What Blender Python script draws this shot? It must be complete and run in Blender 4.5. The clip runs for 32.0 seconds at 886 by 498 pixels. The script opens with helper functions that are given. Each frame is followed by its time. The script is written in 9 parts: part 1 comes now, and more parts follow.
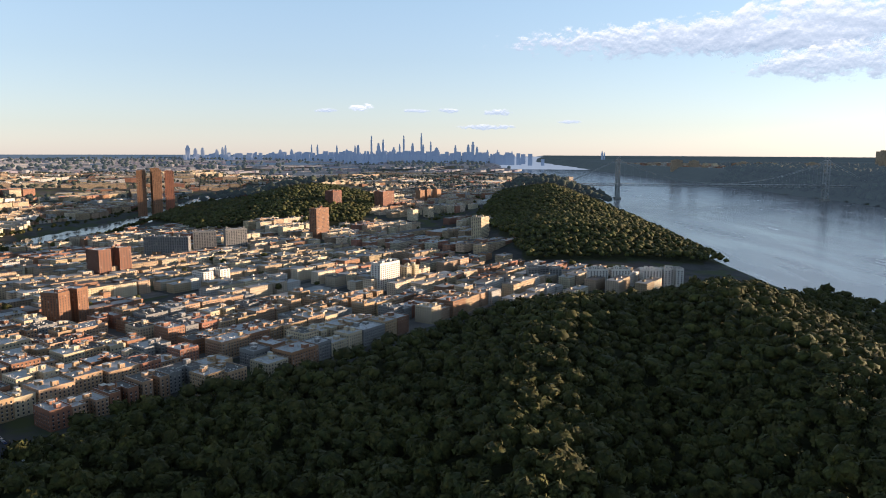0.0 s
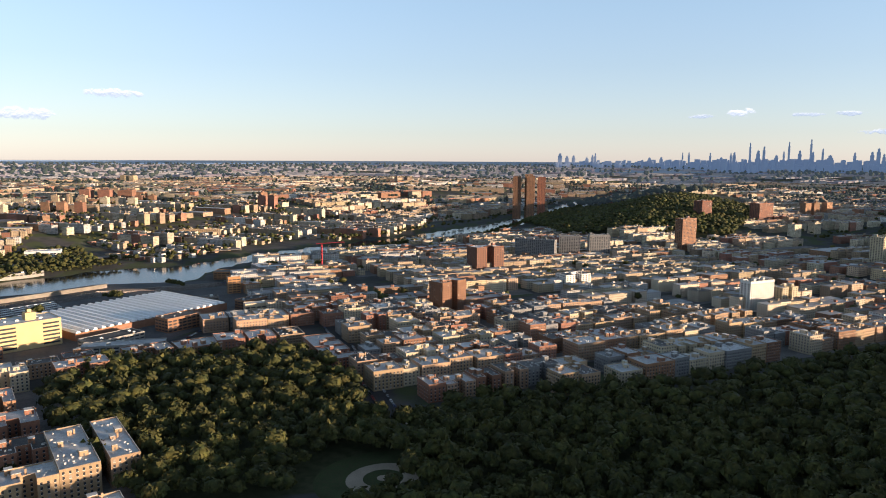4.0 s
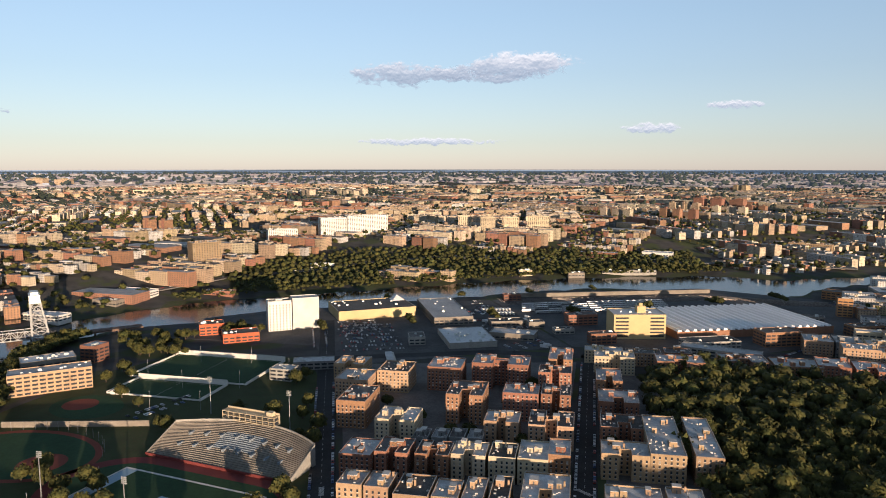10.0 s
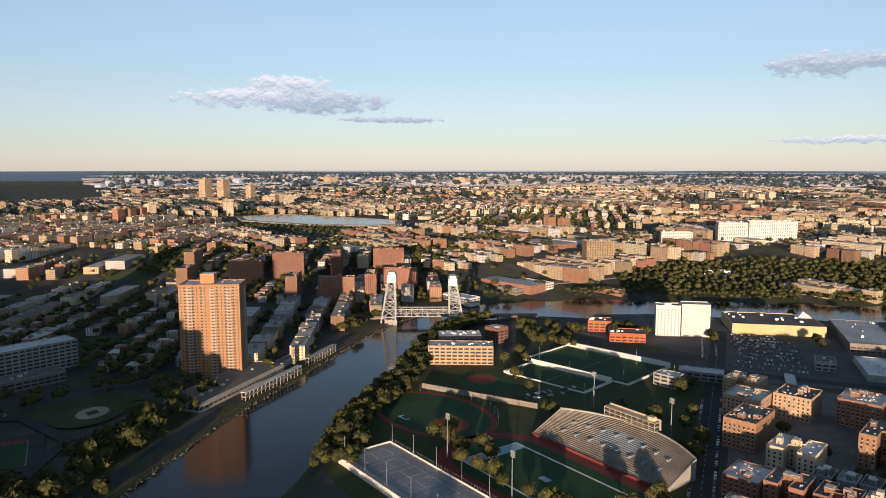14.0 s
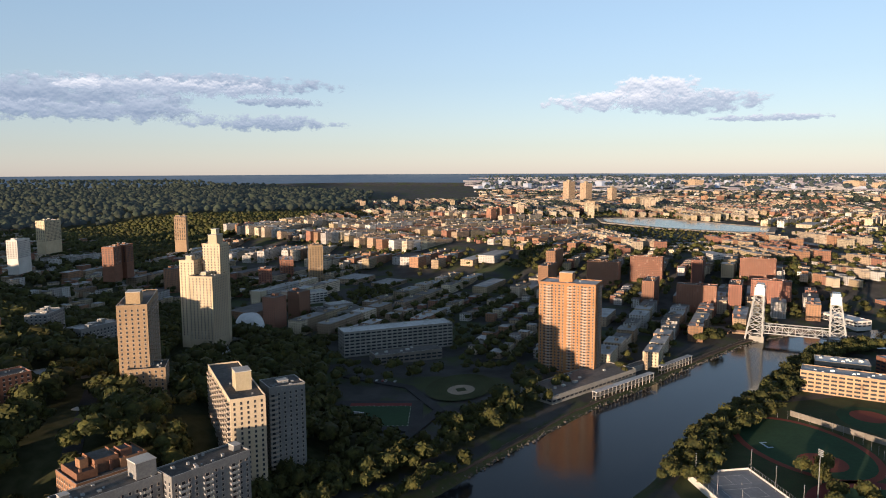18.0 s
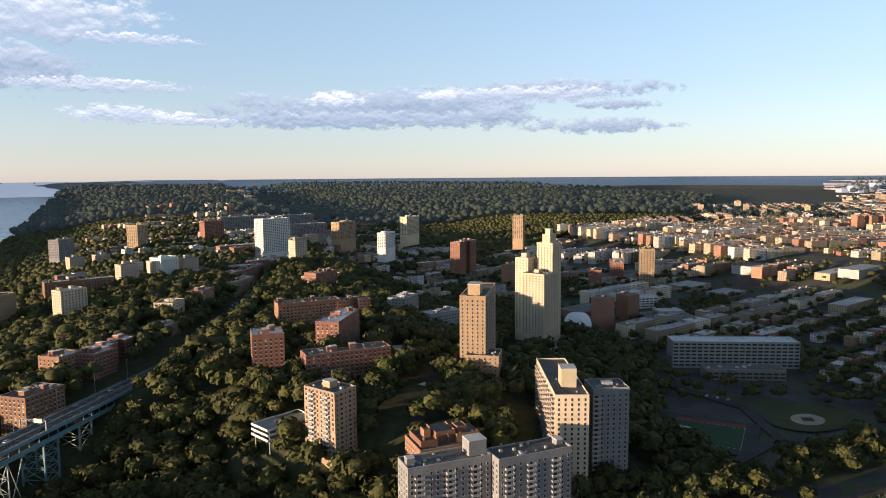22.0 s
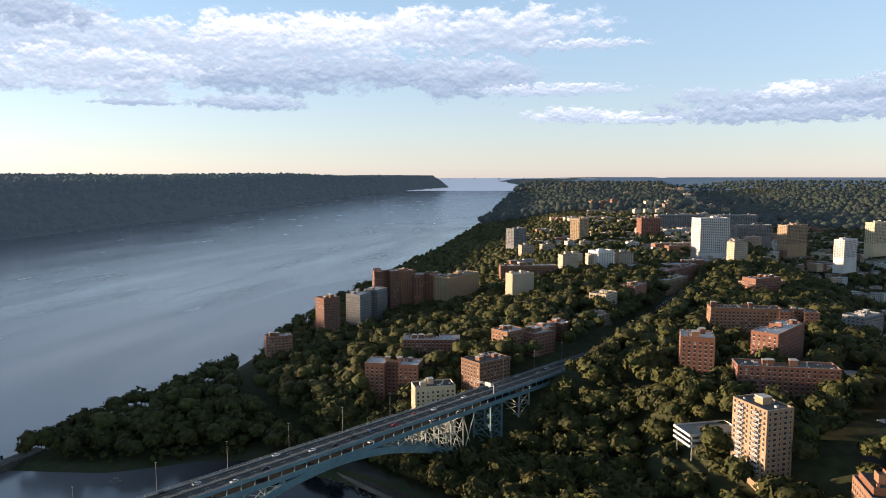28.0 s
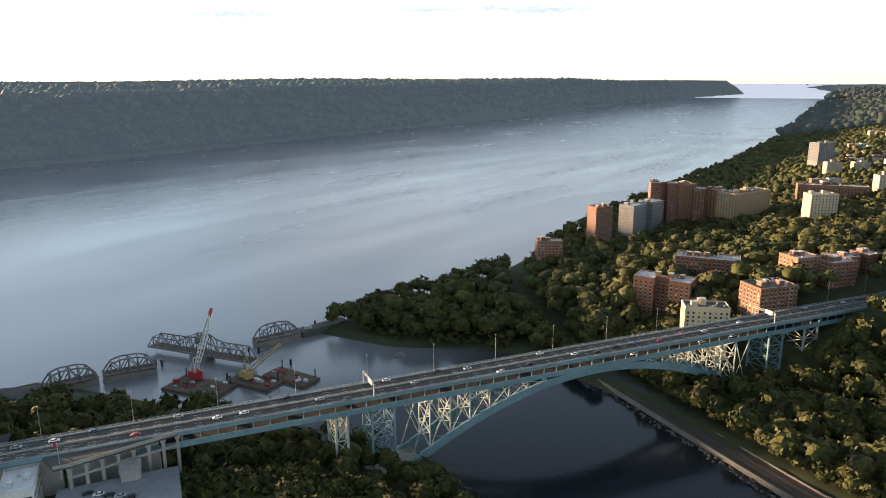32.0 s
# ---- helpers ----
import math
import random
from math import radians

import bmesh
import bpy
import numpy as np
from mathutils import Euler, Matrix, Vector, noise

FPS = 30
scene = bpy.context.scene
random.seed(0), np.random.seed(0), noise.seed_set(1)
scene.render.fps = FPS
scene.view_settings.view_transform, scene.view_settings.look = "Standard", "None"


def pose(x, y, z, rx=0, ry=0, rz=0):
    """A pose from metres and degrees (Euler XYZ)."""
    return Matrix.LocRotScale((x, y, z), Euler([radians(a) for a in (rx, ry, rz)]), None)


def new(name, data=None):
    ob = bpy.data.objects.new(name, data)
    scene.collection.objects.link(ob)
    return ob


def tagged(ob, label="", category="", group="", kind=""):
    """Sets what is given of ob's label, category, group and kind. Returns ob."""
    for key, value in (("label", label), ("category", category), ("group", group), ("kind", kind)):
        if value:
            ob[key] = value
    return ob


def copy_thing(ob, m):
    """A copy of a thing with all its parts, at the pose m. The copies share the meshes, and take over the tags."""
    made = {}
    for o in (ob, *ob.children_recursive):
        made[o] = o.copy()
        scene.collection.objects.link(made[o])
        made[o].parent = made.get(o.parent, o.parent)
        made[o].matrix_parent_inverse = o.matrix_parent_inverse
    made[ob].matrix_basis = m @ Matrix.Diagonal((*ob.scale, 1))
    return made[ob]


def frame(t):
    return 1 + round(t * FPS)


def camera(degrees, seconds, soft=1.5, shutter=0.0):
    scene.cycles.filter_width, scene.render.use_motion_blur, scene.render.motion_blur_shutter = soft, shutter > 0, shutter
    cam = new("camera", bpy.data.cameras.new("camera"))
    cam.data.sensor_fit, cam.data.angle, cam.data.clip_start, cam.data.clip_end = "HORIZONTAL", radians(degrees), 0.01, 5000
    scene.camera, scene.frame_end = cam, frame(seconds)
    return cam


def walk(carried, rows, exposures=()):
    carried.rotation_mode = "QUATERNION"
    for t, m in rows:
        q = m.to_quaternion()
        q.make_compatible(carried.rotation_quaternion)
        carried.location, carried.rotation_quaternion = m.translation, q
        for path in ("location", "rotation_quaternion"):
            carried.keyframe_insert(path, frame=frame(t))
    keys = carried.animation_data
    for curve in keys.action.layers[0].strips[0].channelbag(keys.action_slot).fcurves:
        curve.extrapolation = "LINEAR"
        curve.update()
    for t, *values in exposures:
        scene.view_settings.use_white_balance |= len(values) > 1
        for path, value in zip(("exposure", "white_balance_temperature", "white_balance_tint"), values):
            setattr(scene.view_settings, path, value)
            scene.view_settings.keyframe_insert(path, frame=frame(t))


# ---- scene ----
cam = camera(64.44, 32.0, soft=1.0)

# the drone hovers over the park and turns to its left: seconds, heading, tilt, lean
EYE_Z = 205.0
TURNS = [
    (0, -0.89, -7.96, -0.23), (0.5, 1.97, -7.92, -0.19), (1, 5.41, -7.84, -0.21), (1.5, 9.16, -7.77, -0.20), (2, 12.97, -7.66, -0.21),
    (2.5, 16.67, -7.61, -0.24), (3, 20.44, -7.55, -0.30), (3.5, 24.36, -7.52, -0.32), (5.5, 39.88, -7.34, -0.32), (6, 43.78, -7.34, -0.30),
    (6.5, 47.67, -7.29, -0.27), (7, 51.59, -7.25, -0.21), (7.5, 55.58, -7.17, -0.15), (8, 59.55, -7.10, -0.10), (8.5, 63.52, -7.04, -0.06),
    (9, 67.46, -6.99, -0.04), (9.5, 71.36, -6.90, -0.03), (10, 75.19, -6.83, -0.02), (10.5, 79.05, -6.80, -0.01), (11, 82.86, -6.79, -0.02),
    (11.5, 86.76, -6.81, -0.02), (12, 90.70, -6.81, -0.02), (12.5, 94.66, -6.81, -0.02), (13, 98.64, -6.80, -0.03), (13.5, 102.61, -6.77, -0.02),
    (14, 106.55, -6.74, 0.00), (14.5, 110.34, -6.73, 0.04), (16.5, 124.75, -6.62, 0.08), (17, 128.27, -6.58, 0.13), (17.5, 131.79, -6.53, 0.20),
    (18, 135.30, -6.47, 0.25), (18.5, 138.74, -6.40, 0.29), (19, 142.13, -6.38, 0.31), (19.5, 145.45, -6.33, 0.33), (20, 148.75, -6.27, 0.35),
    (20.5, 152.05, -6.23, 0.38), (21, 155.33, -6.19, 0.40), (21.5, 158.64, -6.15, 0.42), (22, 161.93, -6.15, 0.43), (22.5, 165.22, -6.16, 0.40),
    (23, 168.51, -6.17, 0.36), (23.5, 171.73, -6.20, 0.31), (24, 174.46, -6.22, 0.26), (24.5, 177.31, -6.26, 0.21), (25, 180.07, -6.29, 0.18),
    (25.5, 182.78, -6.30, 0.17), (27.5, 193.79, -6.26, 0.15), (28, 196.53, -6.18, 0.13), (28.5, 199.36, -6.11, 0.13), (28.8, 201.07, -6.75, 0.12),
    (29, 202.22, -8.80, 0.09), (29.2, 203.35, -12.07, 0.10), (29.5, 205.05, -14.31, 0.10), (30, 207.81, -14.38, 0.11), (30.5, 210.06, -14.40, 0.11),
    (31, 212.67, -14.22, 0.11), (31.5, 215.68, -13.57, 0.10), (32, 218.77, -13.65, 0.11)]
walk(cam, [(t, pose(0, 0, EYE_Z, 90 + tilt, lean, head)) for t, head, tilt, lean in TURNS],
     [(0, 1.35, 5650, 14), (3.5, 1.33, 5650, 14), (12, 0.83, 5650, 14), (17, 0.93, 5650, 14), (20, 1.1, 5650, 14), (24, 1.34, 5650, 14), (28.5, 1.35, 5650, 14), (29.1, 1.35, 5650, 14), (29.8, 2.1, 6350, 14), (31, 2.22, 6350, 14), (32, 2.1, 6350, 14)])

# ---- light ----
SUN_HEAD, SUN_HIGH = -81.0, 4.5
world = bpy.data.worlds.new("evening_sky")
scene.world = world
world.use_nodes = True
wn = world.node_tree
sky = wn.nodes.new("ShaderNodeTexSky")
sky.sky_type, sky.sun_disc = "NISHITA", False
sky.sun_elevation, sky.sun_rotation = radians(SUN_HIGH), radians(-SUN_HEAD)
sky.altitude, sky.air_density, sky.dust_density, sky.ozone_density = 200, 1.0, 0.3, 2.0
rise, drop_, split_ = wn.nodes.new("ShaderNodeTexCoord"), wn.nodes.new("ShaderNodeVectorMath"), wn.nodes.new("ShaderNodeSeparateXYZ")
drop_.inputs[1].default_value = (0, 0, 0.009)
wn.links.new(rise.outputs["Generated"], drop_.inputs[0])
wn.links.new(drop_.outputs[0], sky.inputs["Vector"])
wn.links.new(rise.outputs["Generated"], split_.inputs[0])
pale = wn.nodes.new("ShaderNodeHueSaturation")
pale.inputs["Saturation"].default_value, pale.inputs["Value"].default_value = 0.66, 1.1
wn.links.new(sky.outputs[0], pale.inputs["Color"])
veil, haze, thin = wn.nodes.new("ShaderNodeMix"), wn.nodes.new("ShaderNodeValToRGB"), wn.nodes.new("ShaderNodeMapRange")
veil.data_type = "RGBA"
veil.inputs[0].default_value = 0.32
haze.color_ramp.elements[0].position, haze.color_ramp.elements[0].color = 0.0, (2.85, 2.6, 2.62, 1)
haze.color_ramp.elements[1].position, haze.color_ramp.elements[1].color = 0.2, (2.0, 2.6, 2.95, 1)
wn.links.new(split_.outputs[2], haze.inputs[0])
wn.links.new(haze.outputs[0], veil.inputs[7])
wn.links.new(pale.outputs[0], veil.inputs[6])
# the haze thins out overhead
thin.interpolation_type = "SMOOTHSTEP"
thin.inputs[1].default_value, thin.inputs[2].default_value, thin.inputs[3].default_value, thin.inputs[4].default_value = 0.22, 0.75, 1.0, 0.42
wn.links.new(split_.outputs[2], thin.inputs[0])
deep_ = wn.nodes.new("ShaderNodeVectorMath")
deep_.operation = "SCALE"
wn.links.new(veil.outputs[2], deep_.inputs[0])
wn.links.new(thin.outputs[0], deep_.inputs["Scale"])
wn.links.new(deep_.outputs[0], wn.nodes["Background"].inputs[0])
wn.nodes["Background"].inputs[1].default_value = 0.124
sun = new("sun", bpy.data.lights.new("sun", "SUN"))
sun.data.energy, sun.data.angle, sun.data.color = 5.0, radians(0.6), (1.0, 0.69, 0.4)
sun.matrix_world = pose(0, 0, 400, 90 - SUN_HIGH, 0, SUN_HEAD + 180)


# ---- materials ----
def material(name, colour, rough=0.8, metal=0.0, grain=0.0, size=1.0, second=None, per_object=0.0, per_island=0.0, bump=0.0, large=0.0, emit=0.0, bump_size=0.0, glow=None):
    """A surface: colour mixed with a second colour by fine noise (metres), varied by large stains, by object or by piece."""
    m = bpy.data.materials.new(name)
    m.use_nodes = True
    nt = m.node_tree
    b = nt.nodes["Principled BSDF"]
    b.inputs["Roughness"].default_value, b.inputs["Metallic"].default_value = rough, metal
    b.inputs["Specular IOR Level"].default_value = 0.25 if rough > 0.5 else 0.5
    place = nt.nodes.new("ShaderNodeNewGeometry")
    out = None
    rgb = nt.nodes.new("ShaderNodeRGB")
    rgb.outputs[0].default_value = (*colour, 1)
    out = rgb.outputs[0]

    def noise_fac(scale, detail=3.0):
        n = nt.nodes.new("ShaderNodeTexNoise")
        n.inputs["Scale"].default_value, n.inputs["Detail"].default_value = 1.0 / scale, detail
        nt.links.new(place.outputs["Position"], n.inputs["Vector"])
        return n.outputs["Fac"]

    def blend(mode, a, other, fac):
        x = nt.nodes.new("ShaderNodeMix")
        x.data_type, x.blend_type = "RGBA", mode
        for value, slot in ((a, 6), (other, 7)):
            if isinstance(value, tuple):
                x.inputs[slot].default_value = (*value, 1)
            else:
                nt.links.new(value, x.inputs[slot])
        if isinstance(fac, float):
            x.inputs[0].default_value = fac
        else:
            nt.links.new(fac, x.inputs[0])
        return x.outputs[2]

    def ramp(value, low, high):
        r = nt.nodes.new("ShaderNodeMapRange")
        r.inputs[1].default_value, r.inputs[2].default_value = low, high
        nt.links.new(value, r.inputs[0])
        return r.outputs[0]

    if second:
        out = blend("MIX", out, second, ramp(noise_fac(size), 0.35, 0.65))
    if grain:
        g = ramp(noise_fac(size * 0.23, 4.0), 0.25, 0.75)
        dark = tuple(c * (1 - grain) for c in (1, 1, 1))
        out = blend("MULTIPLY", out, blend("MIX", dark, (1.0, 1.0, 1.0), g), 1.0)
    if large:
        g = ramp(noise_fac(max(size * 9, 6.0)), 0.3, 0.7)
        out = blend("MULTIPLY", out, blend("MIX", (1 - large, 1 - large, 1 - large), (1.0, 1.0, 1.0), g), 1.0)
    for amount, source in ((per_object, "ob"), (per_island, "is")):
        if amount:
            if source == "ob":
                s = nt.nodes.new("ShaderNodeObjectInfo").outputs["Random"]
            else:
                s = place.outputs["Random Per Island"]
            h = nt.nodes.new("ShaderNodeHueSaturation")
            r = nt.nodes.new("ShaderNodeMapRange")
            r.inputs[3].default_value, r.inputs[4].default_value = 1 - amount, 1 + amount
            nt.links.new(s, r.inputs[0])
            nt.links.new(r.outputs[0], h.inputs["Value"])
            mul = nt.nodes.new("ShaderNodeMath")
            mul.operation = "MULTIPLY"
            mul.inputs[1].default_value = 7.31
            frac = nt.nodes.new("ShaderNodeMath")
            frac.operation = "FRACT"
            nt.links.new(s, mul.inputs[0])
            nt.links.new(mul.outputs[0], frac.inputs[0])
            r2 = nt.nodes.new("ShaderNodeMapRange")
            r2.inputs[3].default_value, r2.inputs[4].default_value = 0.5 - amount * 0.06, 0.5 + amount * 0.06
            nt.links.new(frac.outputs[0], r2.inputs[0])
            nt.links.new(r2.outputs[0], h.inputs["Hue"])
            nt.links.new(out, h.inputs["Color"])
            out = h.outputs[0]
    nt.links.new(out, b.inputs["Base Color"])
    if bump:
        bn = nt.nodes.new("ShaderNodeBump")
        bn.inputs["Strength"].default_value, bn.inputs["Distance"].default_value = bump, (bump_size or size * 0.4) * 0.7
        nt.links.new(noise_fac(bump_size or size * 0.4, 4.0), bn.inputs["Height"])
        nt.links.new(bn.outputs[0], b.inputs["Normal"])
    if emit:
        b.inputs["Emission Color"].default_value = (*(glow or colour), 1)
        b.inputs["Emission Strength"].default_value = emit
    return m


BRICK = material("red_brick", (0.335, 0.172, 0.105), 0.9, grain=0.3, size=1.2, second=(0.26, 0.135, 0.085), per_object=0.22, large=0.2)
TAN = material("tan_brick", (0.44, 0.31, 0.19), 0.9, grain=0.25, size=1.2, second=(0.38, 0.26, 0.16), per_object=0.2, large=0.2)
CREAM = material("cream_brick", (0.60, 0.50, 0.35), 0.9, grain=0.2, size=1.5, second=(0.55, 0.46, 0.31), per_object=0.12, large=0.2)
WHITE = material("white_masonry", (0.74, 0.72, 0.66), 0.85, grain=0.15, size=1.5, second=(0.66, 0.64, 0.6), large=0.15, per_object=0.06)
ORANGEBRICK = material("orange_brick", (0.46, 0.25, 0.115), 0.9, grain=0.25, size=1.2, second=(0.4, 0.21, 0.095), per_object=0.08, large=0.2)
CONCRETE = material("concrete", (0.42, 0.40, 0.36), 0.9, grain=0.3, size=1.0, second=(0.34, 0.33, 0.3), large=0.25)
GREYBRICK = material("grey_brick", (0.29, 0.285, 0.275), 0.9, grain=0.25, size=1.2, second=(0.235, 0.235, 0.235), large=0.2)
ROOF_SILVER = material("silver_roof_coat", (0.68, 0.69, 0.7), 0.6, grain=0.35, size=3.0, second=(0.5, 0.51, 0.52), per_object=0.25, large=0.3)
ROOF_DARK = material("tar_roof", (0.14, 0.135, 0.13), 0.9, grain=0.4, size=2.5, second=(0.2, 0.19, 0.18), per_object=0.3, large=0.3)
GLASS = material("window_glass", (0.03, 0.034, 0.042), 0.3)
GLASS.node_tree.nodes["Principled BSDF"].inputs["Specular IOR Level"].default_value = 0.12
FRAME_PAINT = material("window_frame_paint", (0.62, 0.6, 0.56), 0.6)
ASPHALT = material("asphalt", (0.06, 0.06, 0.062), 0.9, grain=0.3, size=1.5, second=(0.045, 0.045, 0.047), large=0.3)
PAVING = material("pavement_concrete", (0.22, 0.21, 0.2), 0.9, grain=0.3, size=2.0, second=(0.16, 0.155, 0.15), large=0.35)
SOIL = material("woodland_floor", (0.045, 0.05, 0.022), 1.0, grain=0.5, size=3.0, second=(0.06, 0.05, 0.03), large=0.4)
GRASS = material("grass", (0.06, 0.085, 0.03), 1.0, grain=0.35, size=2.0, second=(0.075, 0.08, 0.035), large=0.3)
CITYGROUND = material("town_ground", (0.085, 0.083, 0.08), 0.95, grain=0.4, size=9.0, second=(0.055, 0.06, 0.045), large=0.4)
ROCK = material("shore_rock", (0.2, 0.185, 0.16), 0.95, grain=0.5, size=1.2, second=(0.12, 0.11, 0.1), large=0.3)
STEEL_BLUE = material("blue_green_bridge_paint", (0.2, 0.33, 0.37), 0.6, grain=0.25, size=2.0, second=(0.16, 0.27, 0.31), large=0.2)
ROADWAY = material("worn_bridge_roadway", (0.13, 0.122, 0.112), 0.9, grain=0.3, size=1.5, second=(0.1, 0.095, 0.088), large=0.3)
STEEL_GREY = material("grey_bridge_paint", (0.42, 0.43, 0.43), 0.6, grain=0.2, size=2.0, second=(0.33, 0.34, 0.34), large=0.2)
LEAF = material("summer_leaves", (0.108, 0.104, 0.024), 0.85, grain=0.4, size=4.2, second=(0.046, 0.056, 0.017), per_island=0.3, large=0.35, bump=0.6, bump_size=1.1)
BARK = material("bark", (0.09, 0.07, 0.05), 0.95, grain=0.4, size=0.5)


# ---- shape helpers ----
def smooth(a):
    a = np.clip(a, 0, 1)
    return a * a * (3 - 2 * a)


def far(v):
    """Bends the land with the curve of the earth and draws what lies past 2.4 km in, on the same lines of sight."""
    v = np.array(v, float).reshape(-1, 3)
    d = np.hypot(v[:, 0], v[:, 1]) + 1e-6
    v[:, 2] -= np.minimum(d, 62000) ** 2 / 1.48e7
    k = np.where(d > 2400, (2400 + 2480 * (1 - np.exp(-np.maximum(d - 2400, 0) / 2480))) / d, 1.0)
    eye = np.array([0, 0, EYE_Z])
    return eye + (v - eye) * k[:, None]


def mesh_of(name, verts, faces, mats, index=None, smooth_shade=False):
    me = bpy.data.meshes.new(name)
    if isinstance(faces, np.ndarray):
        n, k = faces.shape
        me.vertices.add(len(verts))
        me.vertices.foreach_set("co", np.ascontiguousarray(verts, np.float32).ravel())
        me.loops.add(n * k)
        me.loops.foreach_set("vertex_index", np.ascontiguousarray(faces, np.int32).ravel())
        me.polygons.add(n)
        me.polygons.foreach_set("loop_start", np.arange(0, n * k, k, dtype=np.int32))
        me.update(calc_edges=True)
    else:
        me.from_pydata([tuple(v) for v in verts], [], faces)
    for m in mats if isinstance(mats, (list, tuple)) else [mats]:
        me.materials.append(m)
    if index is not None:
        me.polygons.foreach_set("material_index", np.asarray(index, np.int32))
    me.polygons.foreach_set("use_smooth", np.full(len(me.polygons), smooth_shade))
    me.update()
    return me


class Shape:
    """Collects boxes, beams and prisms into one mesh."""

    def __init__(self):
        self.v, self.f, self.m = [], [], []

    def add(self, verts, faces, mi=0):
        n = len(self.v)
        self.v += [tuple(map(float, p)) for p in verts]
        self.f += [tuple(i + n for i in f) for f in faces]
        self.m += [mi] * len(faces)
        return self

    def box(self, x0, y0, z0, x1, y1, z1, mi=0, top=None, bottom=True):
        v = [(x0, y0, z0), (x1, y0, z0), (x1, y1, z0), (x0, y1, z0), (x0, y0, z1), (x1, y0, z1), (x1, y1, z1), (x0, y1, z1)]
        f = [(0, 1, 5, 4), (1, 2, 6, 5), (2, 3, 7, 6), (3, 0, 4, 7), (4, 5, 6, 7)] + ([(3, 2, 1, 0)] if bottom else [])
        n = len(self.m)
        self.add(v, f, mi)
        if top is not None:
            self.m[n + 4] = top
        return self

    def prism(self, outline, z0, z1, mi=0, top=None):
        k = len(outline)
        v = [(x, y, z0) for x, y in outline] + [(x, y, z1) for x, y in outline]
        n = len(self.m)
        self.add(v, [(i, (i + 1) % k, k + (i + 1) % k, k + i) for i in range(k)] + [tuple(range(k, 2 * k)), tuple(range(k - 1, -1, -1))], mi)
        if top is not None:
            self.m[n + k] = top
        return self

    def beam(self, a, b, w, h=None, mi=0):
        """A square bar from a to b."""
        a, b = Vector(a), Vector(b)
        h = h or w
        d = (b - a).normalized()
        s = d.cross(Vector((0, 0, 1)))
        s = s.normalized() if s.length > 1e-3 else Vector((1, 0, 0))
        u = s.cross(d)
        v = [p + s * (w / 2 * i) + u * (h / 2 * j) for p in (a, b) for i, j in ((-1, -1), (1, -1), (1, 1), (-1, 1))]
        return self.add(v, [(0, 1, 5, 4), (1, 2, 6, 5), (2, 3, 7, 6), (3, 0, 4, 7), (3, 2, 1, 0), (4, 5, 6, 7)], mi)

    def tube(self, a, b, r0, r1=None, n=8, mi=0, cap=True):
        a, b = Vector(a), Vector(b)
        r1 = r0 if r1 is None else r1
        d = (b - a).normalized()
        s = d.orthogonal().normalized()
        u = d.cross(s)
        ring = [(math.cos(6.28318 * i / n), math.sin(6.28318 * i / n)) for i in range(n)]
        v = [a + (s * c + u * e) * r0 for c, e in ring] + [b + (s * c + u * e) * r1 for c, e in ring]
        f = [(i, (i + 1) % n, n + (i + 1) % n, n + i) for i in range(n)]
        if cap:
            f += [tuple(range(n, 2 * n)), tuple(range(n - 1, -1, -1))]
        return self.add(v, f, mi)

    def mesh(self, name, mats, smooth_shade=False):
        return mesh_of(name, self.v, self.f, mats, self.m, smooth_shade)


def part(name, shape, mats, parent=None, label="", m=None):
    """One mesh object, under a thing where one is given."""
    ob = new(name, shape if isinstance(shape, bpy.types.Mesh) else shape.mesh(name, mats))
    if parent:
        ob.parent = parent
    if m is not None:
        ob.matrix_basis = m
    return tagged(ob, label)


def empty(name, m, label, category, group="", kind=""):
    ob = new(name)
    ob.matrix_basis = m
    ob.empty_display_size = 2
    return tagged(ob, label, category, group, kind)


# ---- the lie of the land ----
SHORE_E = np.array([(-20000, 4200), (-11400, 2070), (-5200, 1049), (-2900, 670), (-1830, 535), (-1450, 510), (-911, 450), (-718, 428), (-635, 415), (-549, 418), (-449, 425), (-378, 436),
                    (-345, 450), (-250, 485), (-146, 512), (100, 540), (500, 560), (884, 575), (1039, 530), (1267, 537), (1500, 558), (1983, 603), (2405, 629), (3200, 760), (4105, 866), (4900, 870), (6900, 690), (14200, 1210), (60000, 6000)])
SHORE_W = np.array([(-60000, 26000), (-20000, 7800), (-12600, 4700), (-11000, 3400), (-10300, 2960), (-7585, 2829), (-5628, 2608), (-3045, 2070), (-2164, 1995), (-1547, 1921), (-976, 1853), (0, 1840), (2604, 1720), (3300, 1730), (4180, 1800), (6600, 1750), (11300, 2000), (15000, 2203), (60000, 9000)])
CREEK = np.array([(520, -262, 85), (410, -290, 75), (330, -315, 68), (265, -345, 80), (180, -325, 80), (90, -300, 70), (0, -280, 58), (-100, -262, 44), (-200, -258, 46), (-300, -258, 46), (-400, -267, 50), (-500, -281, 42),
                  (-600, -279, 43), (-720, -288, 38), (-820, -286, 36), (-900, -262, 40), (-985, -190, 48), (-1017, -84, 74), (-1060, 20, 58), (-1062, 120, 62), (-1085, 240, 62), (-1105, 400, 60), (-1110, 520, 55),
                  (-1077, 656, 73), (-1015, 790, 110), (-1000, 910, 45), (-1008, 1050, 32), (-945, 1288, 60), (-878, 1461, 78), (-850, 1650, 82), (-850, 2030, 45), (-895, 2415, 50), (-950, 3000, 55), (-1000, 4200, 60)])


